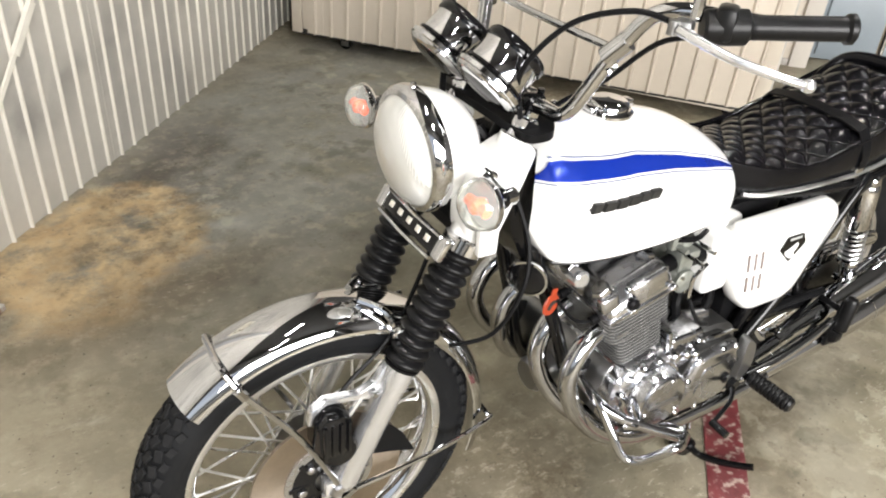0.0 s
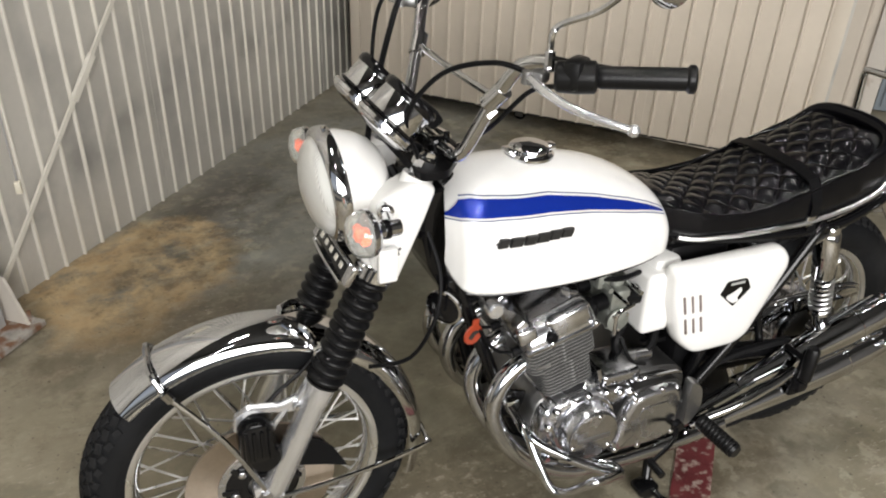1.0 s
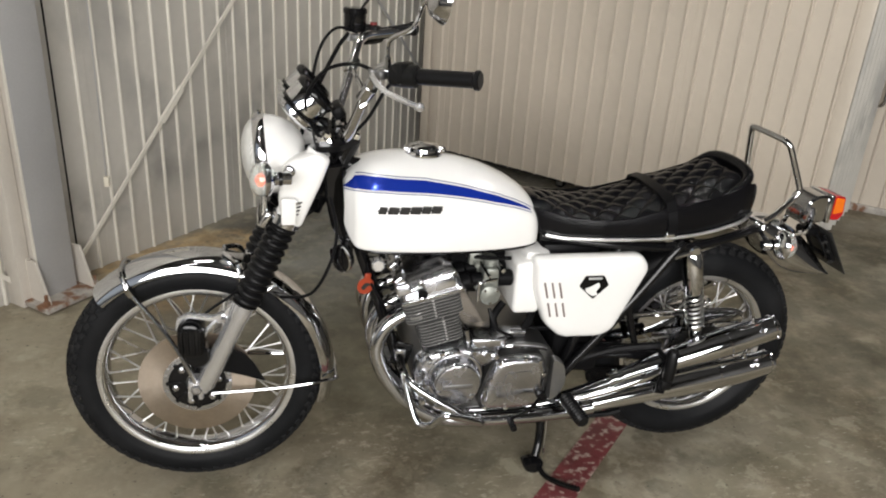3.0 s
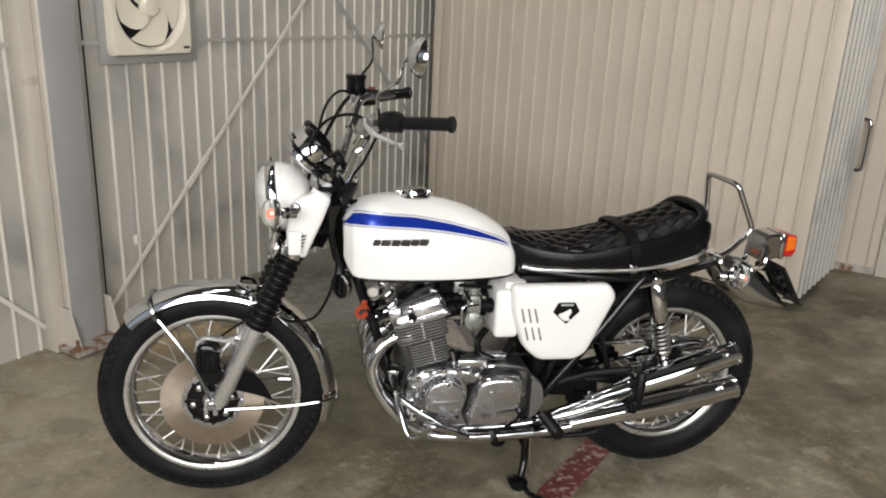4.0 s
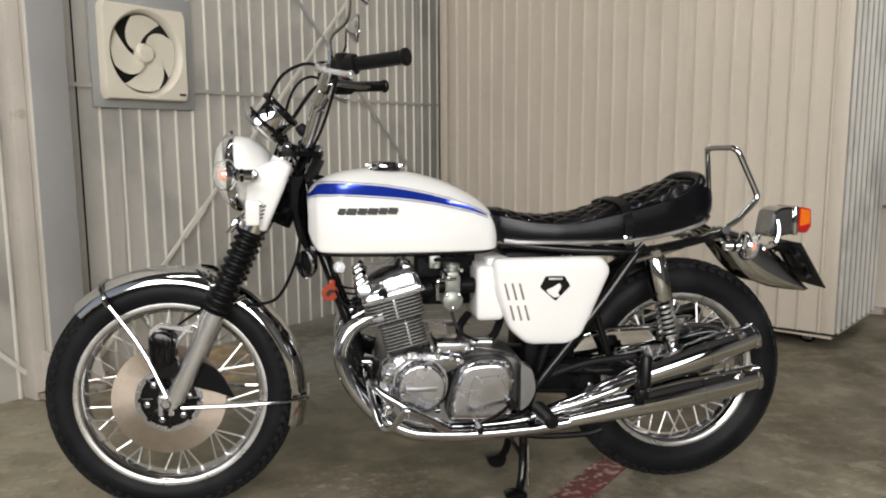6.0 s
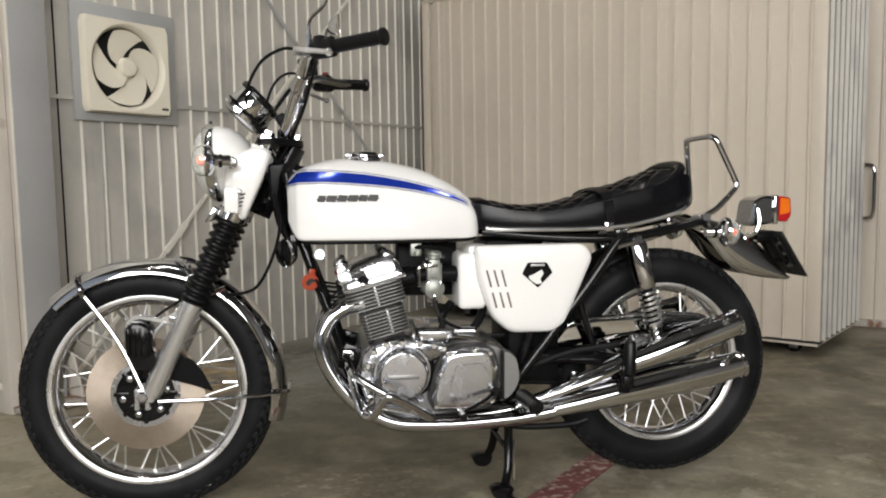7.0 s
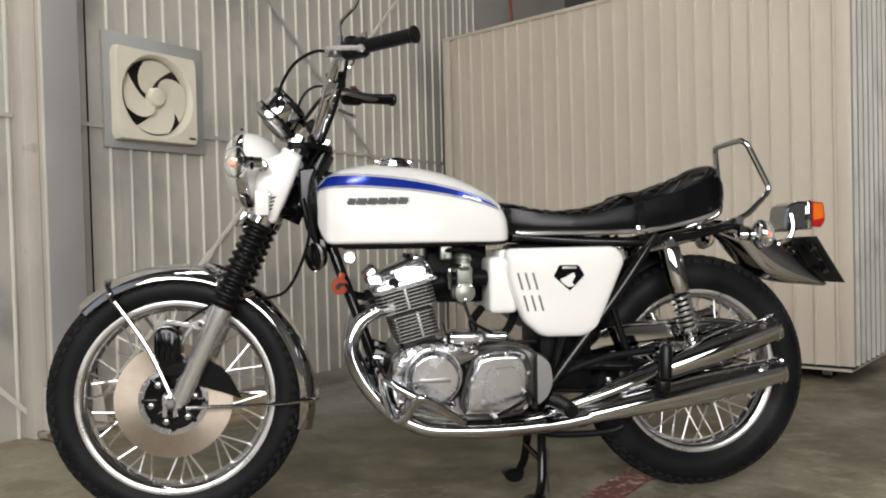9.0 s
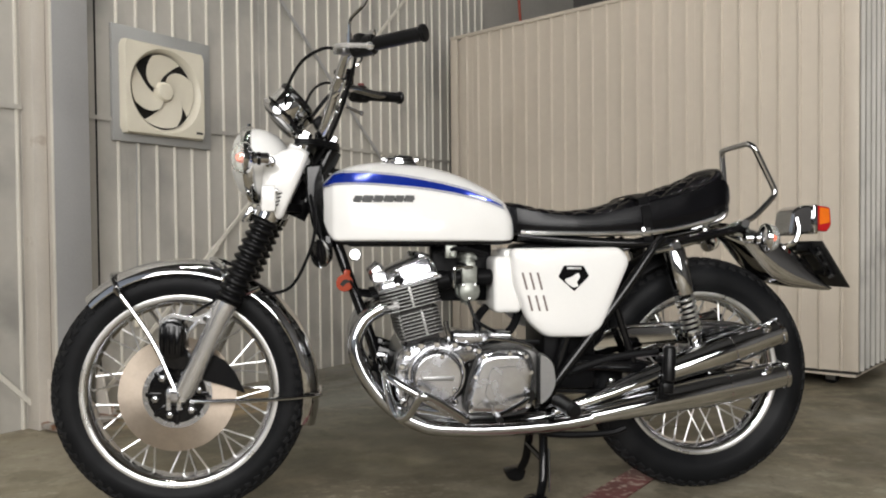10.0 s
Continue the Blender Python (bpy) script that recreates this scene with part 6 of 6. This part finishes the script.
for y in (-0.150, -0.055, 0.055, 0.150):
    part("tappet_cap", list((lathe([(0.020, 0), (0.020, 0.012), (0.016, 0.017), (0.0, 0.018)], 6, EM @ V((-0.070, y, 0.208)), EM.to_3x3() @ V((-0.45, 0, 0.9))), lathe([(0.020, 0), (0.020, 0.010), (0.016, 0.015), (0.0, 0.016)], 6, EM @ V((0.050, y * 0.85, 0.214)), EM.to_3x3() @ V((0.5, 0, 0.9))))), POLISHED, engine, "hexagonal tappet cap")
    part("spark_plug_cap", Geo().join(rod(EM @ V((-0.100, y * 1.0, 0.150)), EM @ V((-0.060, y * 1.0, 0.150)), 0.0095, 10), tube([EM @ V((-0.100, y, 0.150)), EM @ V((-0.132, y * 0.92, 0.168)), EM @ V((-0.145, y * 0.65, 0.215)), EM @ V((-0.140, y * 0.4, 0.270))], 0.0036, 6)), SATIN, engine, "black plug cap and lead")
for b, a, y in ((-0.030, 0.166, -0.188), (0.070, 0.168, -0.188), (0.064, 0.205, -0.166), (-0.022, 0.200, -0.166)):
    part("cover_bolt", pair(lathe([(0.007, 0), (0.007, 0.008), (0.004, 0.010), (0.0, 0.010)], 8, EM @ V((b, y, a)), (0, -1, 0))), CHROME, engine)
# alternator cover, left, and clutch cover, right
alt_c = V((0.654, 0, 0.396))
alt_base = [V((alt_c.x + 0.076 * math.cos(radians(a)), alt_c.z + 0.076 * math.sin(radians(a)))) for a in range(0, 360, 12)]
part("generator_housing", slab(alt_base, [(-0.165, -0.016), (-0.182, -0.012), (-0.200, -0.003), (-0.208, 0.003), (-0.2085, 0.006)]), POLISHED, engine, "polished generator housing")
ac = part("generator_cover", lathe([(0.0685, -0.220), (0.067, -0.240), (0.0635, -0.256), (0.0605, -0.2625), (0.0575, -0.2650), (0.0550, -0.2652), (0.0, -0.2652)], 56, V((alt_c.x, 0, alt_c.z)), (0, 1, 0)), POLISHED, engine, "polished round generator cover")
part("cover_bar", block((0.078, 0.003, 0.011), (0.654, -0.2655, 0.393), 0.001), ALLOY, ac, "plain raised bar")
part("cover_groove", lathe([(0.0575, -0.2642), (0.0590, -0.2650), (0.0605, -0.2630)], 56, V((alt_c.x, 0, alt_c.z)), (0, 1, 0), cap=False), GREYPLATE, ac, "dark groove round the cover")
ac.location = (0, 0.0198, 0)
for a in (80, 200, 320):
    p = alt_c + V((0.052 * math.cos(radians(a)), -0.262, 0.052 * math.sin(radians(a))))
    part("cover_screw", lathe([(0.006, 0), (0.006, 0.004), (0.004, 0.006), (0.0, 0.006)], 12, p, (0, -1, 0)), CHROME, ac)
spr = rounded([(0.742, 0.398), (0.762, 0.446), (0.800, 0.457), (0.868, 0.458), (0.892, 0.447), (0.908, 0.403), (0.901, 0.325), (0.886, 0.300), (0.838, 0.291), (0.735, 0.294), (0.724, 0.325)], 0.018, 5)
sc = part("sprocket_cover", slab(spr, [(-0.150, 0.0), (-0.194, 0.0), (-0.210, 0.003), (-0.219, 0.009), (-0.223, 0.017), (-0.2232, 0.021)]), POLISHED, engine, "brushed sprocket cover")
part("cover_panel", slab(rounded([(0.788, 0.415), (0.860, 0.420), (0.882, 0.385), (0.874, 0.330), (0.800, 0.318), (0.772, 0.345)], 0.014, 4), [(-0.220, 0), (-0.2250, 0.003), (-0.2251, 0.008)]), POLISHED, sc, "slightly raised panel")
for p in ((0.772, 0.440), (0.840, 0.448), (0.882, 0.440), (0.895, 0.400), (0.888, 0.315), (0.800, 0.301), (0.740, 0.306), (0.752, 0.39)):
    part("cover_screw", lathe([(0.0075, 0), (0.0075, 0.005), (0.005, 0.008), (0.0, 0.008)], 12, V((p[0], -0.214, p[1])), (0, -1, 0)), CHROME, sc)
# dark plate added for the darkness between the engine covers
part("cover_backing", slab(inset(spr, -0.004), [(-0.160, 0), (-0.206, 0)]), GREYPLATE, engine, "dark backing plate behind the cover")
part("front_case", slab(rounded([(0.548, 0.40), (0.556, 0.448), (0.590, 0.466), (0.600, 0.42), (0.590, 0.34), (0.575, 0.305), (0.552, 0.335)], 0.012, 4), [(-0.16, 0.0), (-0.192, 0.002), (-0.198, 0.008)]), POLISHED, engine, "polished front of the crankcase")
for p in ((0.565, 0.372), (0.572, 0.325), (0.700, 0.325), (0.712, 0.43)):
    part("case_stud", pair(lathe([(0.011, 0), (0.011, 0.010), (0.007, 0.014), (0.0, 0.014)], 6, V((p[0], -0.195, p[1])), (0, -1, 0))), CHROME, engine)
part("oil_line", list((tube([(0.775, -0.19, 0.470), (0.79, -0.205, 0.485), (0.83, -0.205, 0.482), (0.88, -0.195, 0.470), (0.905, -0.19, 0.46)], 0.005, 8), tube([(0.690, -0.19, 0.476), (0.685, -0.195, 0.50), (0.678, -0.192, 0.53)], 0.006, 8))), DIM_CHROME, engine, "thin metal oil line")
part("transmission_end", slab(rounded([(0.915, 0.455), (0.955, 0.43), (0.965, 0.37), (0.945, 0.33), (0.915, 0.31)], 0.02, 4), [(-0.20, 0), (-0.222, 0.004)]), ALLOY, engine)
part("starter_cover", Geo().join(block((0.098, 0.10, 0.034), (0.744, -0.145, 0.487), 0.010, segments=3), rod((0.79, -0.13, 0.487), (0.86, -0.13, 0.484), 0.017, 16, 0.004)), POLISHED, engine, "alloy starter motor cover")
for p in ((0.582, 0.452), (0.566, 0.418), (0.615, 0.470), (0.655, 0.473), (0.70, 0.471), (0.735, 0.463), (0.762, 0.455)):
    part("case_bolt", pair(lathe([(0.009, 0), (0.009, 0.012), (0.006, 0.015), (0.0, 0.015)], 8, V((p[0], -0.198, p[1])), (0, -1, 0))), CHROME, engine)
part("clutch_cover", slab(rounded([(0.60, 0.30), (0.60, 0.45), (0.72, 0.475), (0.88, 0.46), (0.92, 0.38), (0.86, 0.29)], 0.04, 5), [(0.205, 0), (0.255, 0.004), (0.268, 0.02)]), POLISHED, engine, "polished clutch cover")
part("oil_filter", lathe([(0.040, 0), (0.040, 0.05), (0.034, 0.06), (0.0, 0.062)], 28, (0.553, 0, 0.34), (-1, 0, -0.1)), ALLOY, engine, "finned oil filter housing")
part("engine_mount", pair(Geo().join(block((0.05, 0.012, 0.07), (0.525, -0.112, 0.42), 0.004, (0, 20, 0)), rod((0.525, -0.13, 0.43), (0.525, -0.10, 0.43), 0.010, 6))), BLACK, engine)

engine.location = (-0.009, 0, -0.010)

# carburettors
for y in (-0.112, -0.040, 0.040, 0.112):
    o = -1 if y < 0 else 1
    carb = part("carburettor", Geo().join(block((0.042, 0.046, 0.050), (0.750, y, 0.646), 0.007), rod((0.750, y, 0.66), (0.750, y, 0.705), 0.0165, 16, 0.003), rod((0.750, y, 0.690), (0.750, y, 0.699), 0.021, 16, 0.002), block((0.030, 0.03, 0.018), (0.748, y + o * 0.022, 0.672), 0.004)), CARB, engine, "zinc carburettor")
    part("float_bowl", Geo().join(block((0.046, 0.050, 0.046), (0.748, y, 0.602), 0.012, segments=3), lathe([(0.024, 0), (0.027, 0.003), (0.027, 0.009), (0.023, 0.012), (0, 0.013)], 28, (0.748, y + o * 0.022, 0.603), (0, o, 0)), rod((0.748, y, 0.580), (0.748, y, 0.566), 0.008, 10)), CARB, carb, "round float bowl")
    part("carburettor_screw", [lathe([(0.004, 0), (0.004, 0.004), (0, 0.005)], 10, (0.748 + dx, y + o * 0.034, 0.603 + dz), (0, o, 0)) for dx, dz in ((-0.016, 0.016), (0.016, 0.016), (0, -0.02))], CHROME, carb)
    part("intake_boot", list((rod((0.650, y, 0.622), (0.700, y, 0.634), 0.024, 16, 0.004), rod((0.700, y, 0.634), (0.732, y, 0.640), 0.018, 16, 0.003), rod((0.768, y, 0.640), (0.812, y, 0.640), 0.022, 16, 0.004))), SATIN, engine, "black intake rubber")
part("carburettor_linkage", Geo().join(tube([(0.716, -0.192, 0.668), (0.703, -0.196, 0.666), (0.699, -0.196, 0.655), (0.700, -0.196, 0.615)], 0.0042, 8, 4), rod((0.716, -0.192, 0.668), (0.75, -0.18, 0.668), 0.0042, 8), rod((0.765, -0.18, 0.690), (0.765, 0.18, 0.690), 0.005, 8), rod((0.730, -0.185, 0.675), (0.730, 0.185, 0.675), 0.004, 8)), CHROME, engine, "bent wire linkage")
part("breather_hose", list((tube([(0.80, -0.10, 0.56), (0.77, -0.12, 0.52), (0.80, -0.13, 0.47), (0.86, -0.13, 0.50), (0.89, -0.10, 0.55)], 0.011, 8), tube([(0.74, -0.17, 0.58), (0.76, -0.19, 0.53), (0.81, -0.18, 0.50)], 0.0045, 6), tube([(0.68, -0.12, 0.71), (0.73, -0.15, 0.715), (0.80, -0.12, 0.70)], 0.006, 6))), SATIN, engine, "black hose")
part("fuel_tap", Geo().join(block((0.03, 0.02, 0.035), (0.70, -0.13, 0.708), 0.004), rod((0.70, -0.14, 0.70), (0.70, -0.165, 0.70), 0.006, 8)), CARB, engine)

# exhaust pipes and silencers
for s in (-1, 1):
    outer = [(0.560, s * 0.150, 0.560), (0.510, s * 0.152, 0.552), (0.462, s * 0.160, 0.520), (0.440, s * 0.168, 0.455), (0.470, s * 0.178, 0.375), (0.535, s * 0.188, 0.300), (0.615, s * 0.196, 0.256), (0.70, s * 0.200, 0.246), (0.82, s * 0.200, 0.244), (0.96, s * 0.200, 0.252), (1.05, s * 0.202, 0.266)]
    inner = [(0.560, s * 0.055, 0.560), (0.510, s * 0.056, 0.552), (0.462, s * 0.060, 0.520), (0.440, s * 0.068, 0.455), (0.468, s * 0.085, 0.370), (0.530, s * 0.115, 0.295), (0.610, s * 0.145, 0.256), (0.70, s * 0.158, 0.250), (0.85, s * 0.160, 0.252), (0.96, s * 0.162, 0.268), (1.06, s * 0.166, 0.302), (1.15, s * 0.170, 0.338)]
    for pts, collar_y in ((outer, s * 0.152), (inner, s * 0.056)):
        pipe = part("exhaust_pipe", tube(pts, 0.0195, 16, 6), DIM_CHROME, bike, "chrome exhaust header pipe")
        part("exhaust_collar", Geo().join(lathe([(0.026, 0), (0.031, 0.003), (0.031, 0.014), (0.024, 0.020)], 20, V((0.552, collar_y, 0.560)), (-1, 0, -0.1)), *[rod((0.552, collar_y + o, 0.56), (0.522, collar_y + o, 0.556), 0.005, 6) for o in (-0.034, 0.034)]), ALLOY, pipe, "finned alloy exhaust collar")
    for lo, (p0, p1) in enumerate((((1.02, s * 0.190, 0.262), (1.602, s * 0.176, 0.366)), ((1.11, s * 0.162, 0.322), (1.590, s * 0.176, 0.484)))):
        a, b = V(p0), V(p1)
        h = (b - a).length
        prof = [(0.020, 0), (0.0215, 0.01), (0.024, h * 0.10), (0.034, h * 0.36), (0.0425, h * 0.62), (0.0425, h * 0.80), (0.036, h * 0.93), (0.0335, h), (0.027, h + 0.001), (0.025, h - 0.03), (0.0, h - 0.03)]
        sil = part("silencer", lathe(prof, 40, a, b - a), CHROME, bike, "chrome megaphone silencer")
        part("silencer_seam", [lathe([(0.0425, h * 0.70), (0.0445, h * 0.702), (0.0445, h * 0.712), (0.0425, h * 0.714)], 40, a, b - a, cap=False), lathe([(0.0345, h - 0.012), (0.0375, h - 0.010), (0.0375, h - 0.002), (0.034, h)], 40, a, b - a, cap=False)], CHROME, sil)
        u = (b - a).normalized()
        for f, side in ((0.845, 0), (0.885, -1)):
            root = a + u * (h * f) + V((0, s * 0.036 * abs(side), 0.030 + 0.008 * (1 - abs(side))))
            part("baffle_bolt", lathe([(0.0, -0.012), (0.010, -0.012), (0.010, 0.006), (0.006, 0.008), (0.006, 0.014), (0.0, 0.015)], 10, root, V((0, s * abs(side), 1))), CHROME, sil)
        part("pipe_clamp", Geo().join(lathe([(0.0225, 0.0), (0.026, 0.002), (0.026, 0.02), (0.0225, 0.022)], 24, a, b - a, cap=False), block((0.016, 0.012, 0.02), a + V((0.01, 0, 0.028)), 0.002)), CHROME, sil)
    part("silencer_bracket", Geo().join(block((0.030, 0.010, 0.13), (1.245, s * 0.222, 0.375), 0.003, (0, 8, 0)), rod((1.25, s * 0.235, 0.41), (1.25, s * 0.16, 0.41), 0.008, 10), rod((1.24, s * 0.235, 0.33), (1.24, s * 0.18, 0.33), 0.008, 10), tube([(1.25, s * 0.16, 0.43), (1.12, s * 0.14, 0.41), (1.0, s * 0.13, 0.37)], 0.010, 8)), SATIN, bike, "black silencer hanger")
    part("balance_pipe", tube([(0.955, s * 0.196, 0.283), (1.06, s * 0.214, 0.318), (1.16, s * 0.218, 0.352), (1.235, s * 0.214, 0.378)], 0.011, 12), CHROME, bike, "slim chrome pipe between the silencers")
    # pillion peg folded up
    part("pillion_peg", Geo().join(lathe([(0.012, 0), (0.0165, 0.004), (0.0165, 0.085), (0.012, 0.092)], 16, V((1.246, s * 0.236, 0.362)), (0.03, 0, 1)), block((0.03, 0.03, 0.03), (1.243, s * 0.230, 0.345), 0.006)), GAITER, bike, "black folded pillion footrest")
    # rider's footrest
    peg = part("footrest", Geo().join(lathe([(0.013, 0), (0.019, 0.004)] + [q for k in range(9) for q in ((0.0195, 0.008 + 0.0105 * k), (0.0195, 0.014 + 0.0105 * k), (0.017, 0.0165 + 0.0105 * k))] + [(0.019, 0.104), (0.014, 0.110)], 14, V((0.955, s * 0.225, 0.318)), (0.12, s, -0.06))), GAITER, bike, "ribbed black rubber footrest")
    part("footrest_arm", Geo().join(tube([(0.93, s * 0.13, 0.27), (0.945, s * 0.19, 0.305), (0.957, s * 0.24, 0.317)], 0.009, 8), block((0.05, 0.012, 0.05), (0.94, s * 0.14, 0.29), 0.004)), BLACK, peg)
part("gear_lever", Geo().join(tube([(0.88, -0.235, 0.335), (0.85, -0.262, 0.32), (0.80, -0.275, 0.30), (0.785, -0.28, 0.295)], 0.005, 8), rod((0.785, -0.275, 0.295), (0.785, -0.318, 0.293), 0.009, 12), lathe([(0.013, 0), (0.013, 0.016)], 14, (0.88, -0.228, 0.335), (0, -1, 0))), BLACK, bike, "dark gear lever with black rubber")

# engine guard
guard = [(0.503, -0.100, 0.424), (0.508, -0.150, 0.410), (0.514, -0.198, 0.394), (0.540, -0.225, 0.374), (0.600, -0.252, 0.342), (0.660, -0.272, 0.311), (0.698, -0.279, 0.291), (0.709, -0.270, 0.287), (0.700, -0.250, 0.290), (0.650, -0.225, 0.297), (0.600, -0.195, 0.297)]
guard2 = [(0.513, -0.200, 0.392), (0.522, -0.236, 0.346), (0.533, -0.260, 0.308), (0.547, -0.274, 0.293), (0.566, -0.294, 0.303), (0.582, -0.318, 0.336), (0.596, -0.331, 0.357), (0.620, -0.328, 0.350), (0.660, -0.305, 0.322), (0.699, -0.281, 0.294)]
part("engine_guard", Geo().join(tube(guard, 0.0112, 14), tube(guard2, 0.0098, 14), block((0.03, 0.04, 0.03), (0.510, -0.115, 0.42), 0.005)), DIM_CHROME, bike, "chrome tubular engine guard")

# centre stand
heel = rounded([(0.888, 0.040), (0.898, 0.016), (0.920, 0.006), (0.945, 0.013), (0.955, 0.042), (0.936, 0.050), (0.908, 0.047)], 0.010, 3)
stand = part("centre_stand", Geo().join(
    both(tube([(0.957, -0.070, 0.236), (0.954, -0.082, 0.15), (0.948, -0.102, 0.08), (0.932, -0.125, 0.035)], 0.0125, 10)),
    rod((0.957, -0.12, 0.234), (0.957, 0.12, 0.234), 0.015, 12), tube([(0.950, -0.092, 0.13), (0.950, 0, 0.13), (0.950, 0.092, 0.13)], 0.009, 8),
    both(slab(heel, [(-0.158, 0.004), (-0.152, 0), (-0.118, 0), (-0.112, 0.004)])),
    tube([(0.935, -0.140, 0.035), (0.945, -0.175, 0.020), (0.965, -0.215, 0.024), (0.992, -0.262, 0.040), (1.008, -0.288, 0.052)], 0.0085, 8)), BLACK, bike, "black centre stand carrying the machine")
part("stand_link", rod((0.965, -0.098, 0.16), (0.962, -0.118, 0.05), 0.0035, 8), CHROME, stand, "thin bright rod")
part("stand_spring", tube([(0.962, -0.10, 0.23), (1.02, -0.10, 0.245), (1.08, -0.10, 0.26)], 0.006, 8), SATIN, stand)
part("side_stand", Geo().join(tube([(0.88, -0.15, 0.236), (0.97, -0.165, 0.216), (1.10, -0.175, 0.218), (1.15, -0.18, 0.232)], 0.009, 8)), SATIN, bike, "black side stand folded back")

# chain guard, sprocket, hub details
guard_side = rounded([(1.085, 0.430), (1.12, 0.472), (1.20, 0.488), (1.42, 0.494), (1.525, 0.486), (1.548, 0.462), (1.530, 0.452), (1.42, 0.455), (1.28, 0.438), (1.20, 0.420), (1.12, 0.404)], 0.012, 3)
chain_guard = part("chain_guard", slab(guard_side, [(-0.078, 0.004), (-0.082, 0.001), (-0.094, 0.0), (-0.097, 0.003), (-0.0975, 0.010)]), CHROME, bike, "pressed chrome chain guard")
part("guard_flange", tube([(1.12, -0.088, 0.474), (1.20, -0.088, 0.491), (1.42, -0.088, 0.497), (1.52, -0.088, 0.489), (1.546, -0.088, 0.465)], 0.007, 10), CHROME, chain_guard, "rolled upper edge")
part("rear_sprocket", Geo().join(lathe([(0.04, -0.003), (0.088, -0.003), (0.088, 0.003), (0.04, 0.003)], 44, AR + V((0, -0.07, 0)), (0, -1, 0)), *[block((0.008, 0.005, 0.010), AR + V((0.089 * math.cos(a), -0.07, 0.089 * math.sin(a))), 0.001, (0, 90 - math.degrees(a), 0), 1) for a in np.linspace(0, 2 * math.pi, 44, endpoint=False)]), GREYPLATE, rear_wheel, "dark steel rear sprocket")
part("drive_chain", Geo().join(*[block((1.0 * L__, 0.012, 0.012), mid, 0.002, (0, ang, 0)) for L__, mid, ang in ((0.60, (1.16, -0.07, 0.447), 0.6), (0.60, (1.16, -0.07, 0.305), 3.2))]), SATIN, bike, "dark drive chain")
part("brake_drum", lathe([(0.0, -0.05), (0.085, -0.05), (0.092, -0.04), (0.092, 0.05), (0.085, 0.06), (0.0, 0.062)], 44, AR, (0, 1, 0)), POLISHED, rear_wheel, "polished rear brake drum")
part("axle_adjuster", pair(Geo().join(block((0.07, 0.014, 0.04), (1.437, -0.128, 0.348), 0.004), lathe([(0.018, 0), (0.018, 0.02), (0.012, 0.024), (0.0, 0.024)], 6, AR + V((0, -0.132, 0)), (0, -1, 0)), rod((1.472, -0.128, 0.348), (1.517, -0.128, 0.346), 0.005, 8))), CHROME, rear_wheel)

# horn, tag, ignition bits below the tank
part("horn", Geo().join(lathe([(0.0, -0.02), (0.028, -0.018), (0.036, -0.004), (0.036, 0.004), (0.024, 0.010), (0.0, 0.012)], 28, (0.352, -0.105, 0.692), (-0.75, -0.6, -0.1)), block((0.02, 0.03, 0.05), (0.372, -0.08, 0.715), 0.004)), BLACK, bike, "black horn with chrome ring")
part("horn_ring", lathe([(0.034, 0.0), (0.038, 0.001), (0.038, 0.006), (0.034, 0.007)], 28, (0.352, -0.105, 0.692), (-0.75, -0.6, -0.1), cap=False), CHROME, bike)
tagm = pose(0.414, -0.110, 0.615, 0, 8, 14) @ Matrix.Scale(0.86, 4)
hexr = [V((0.027 * math.cos(radians(a)), 0.027 * math.sin(radians(a)))) for a in range(0, 360, 30)]
tg = part("key_tag", Geo().join(slab(hexr, [(-0.003, 0.002), (0.0, 0.0), (0.003, 0.002)], tagm), block((0.020, 0.006, 0.022), (0.002, 0, 0.030), 0.004).moved(tagm)), TAG, bike, "orange plastic tag hanging under the tank")
part("tag_mark", slab(rounded([(-0.016, -0.006), (-0.006, 0.010), (0.008, 0.012), (0.017, 0.004), (0.004, 0.0), (-0.004, -0.013)], 0.004, 3), [(-0.0034, 0), (-0.0042, 0)], tagm), DARK, tg, "dark plain mark")
# black blocks added to fill the shaded hollows under the tank and between carburettors
part("tank_filler", Geo().join(block((0.27, 0.07, 0.05), (0.555, 0, 0.735), 0.010), both(block((0.20, 0.020, 0.030), (0.55, -0.085, 0.728), 0.006))), SATIN, bike, "black filler block for the dark hollow under the tank")
part("inner_filler", Geo().join(block((0.17, 0.06, 0.17), (0.735, 0, 0.645), 0.012), block((0.08, 0.24, 0.03), (0.70, 0, 0.725), 0.006)), SATIN, bike, "black filler block for the dark hollow between the carburettors")
part("ignition_switch", Geo().join(rod((0.440, -0.125, 0.688), (0.440, -0.155, 0.690), 0.017, 18, 0.004)), SLIDER, bike, "bright round ignition switch")
part("ignition_coil", pair(rod((0.46, -0.045, 0.735), (0.56, -0.045, 0.742), 0.020, 16, 0.004)), SATIN, bike)
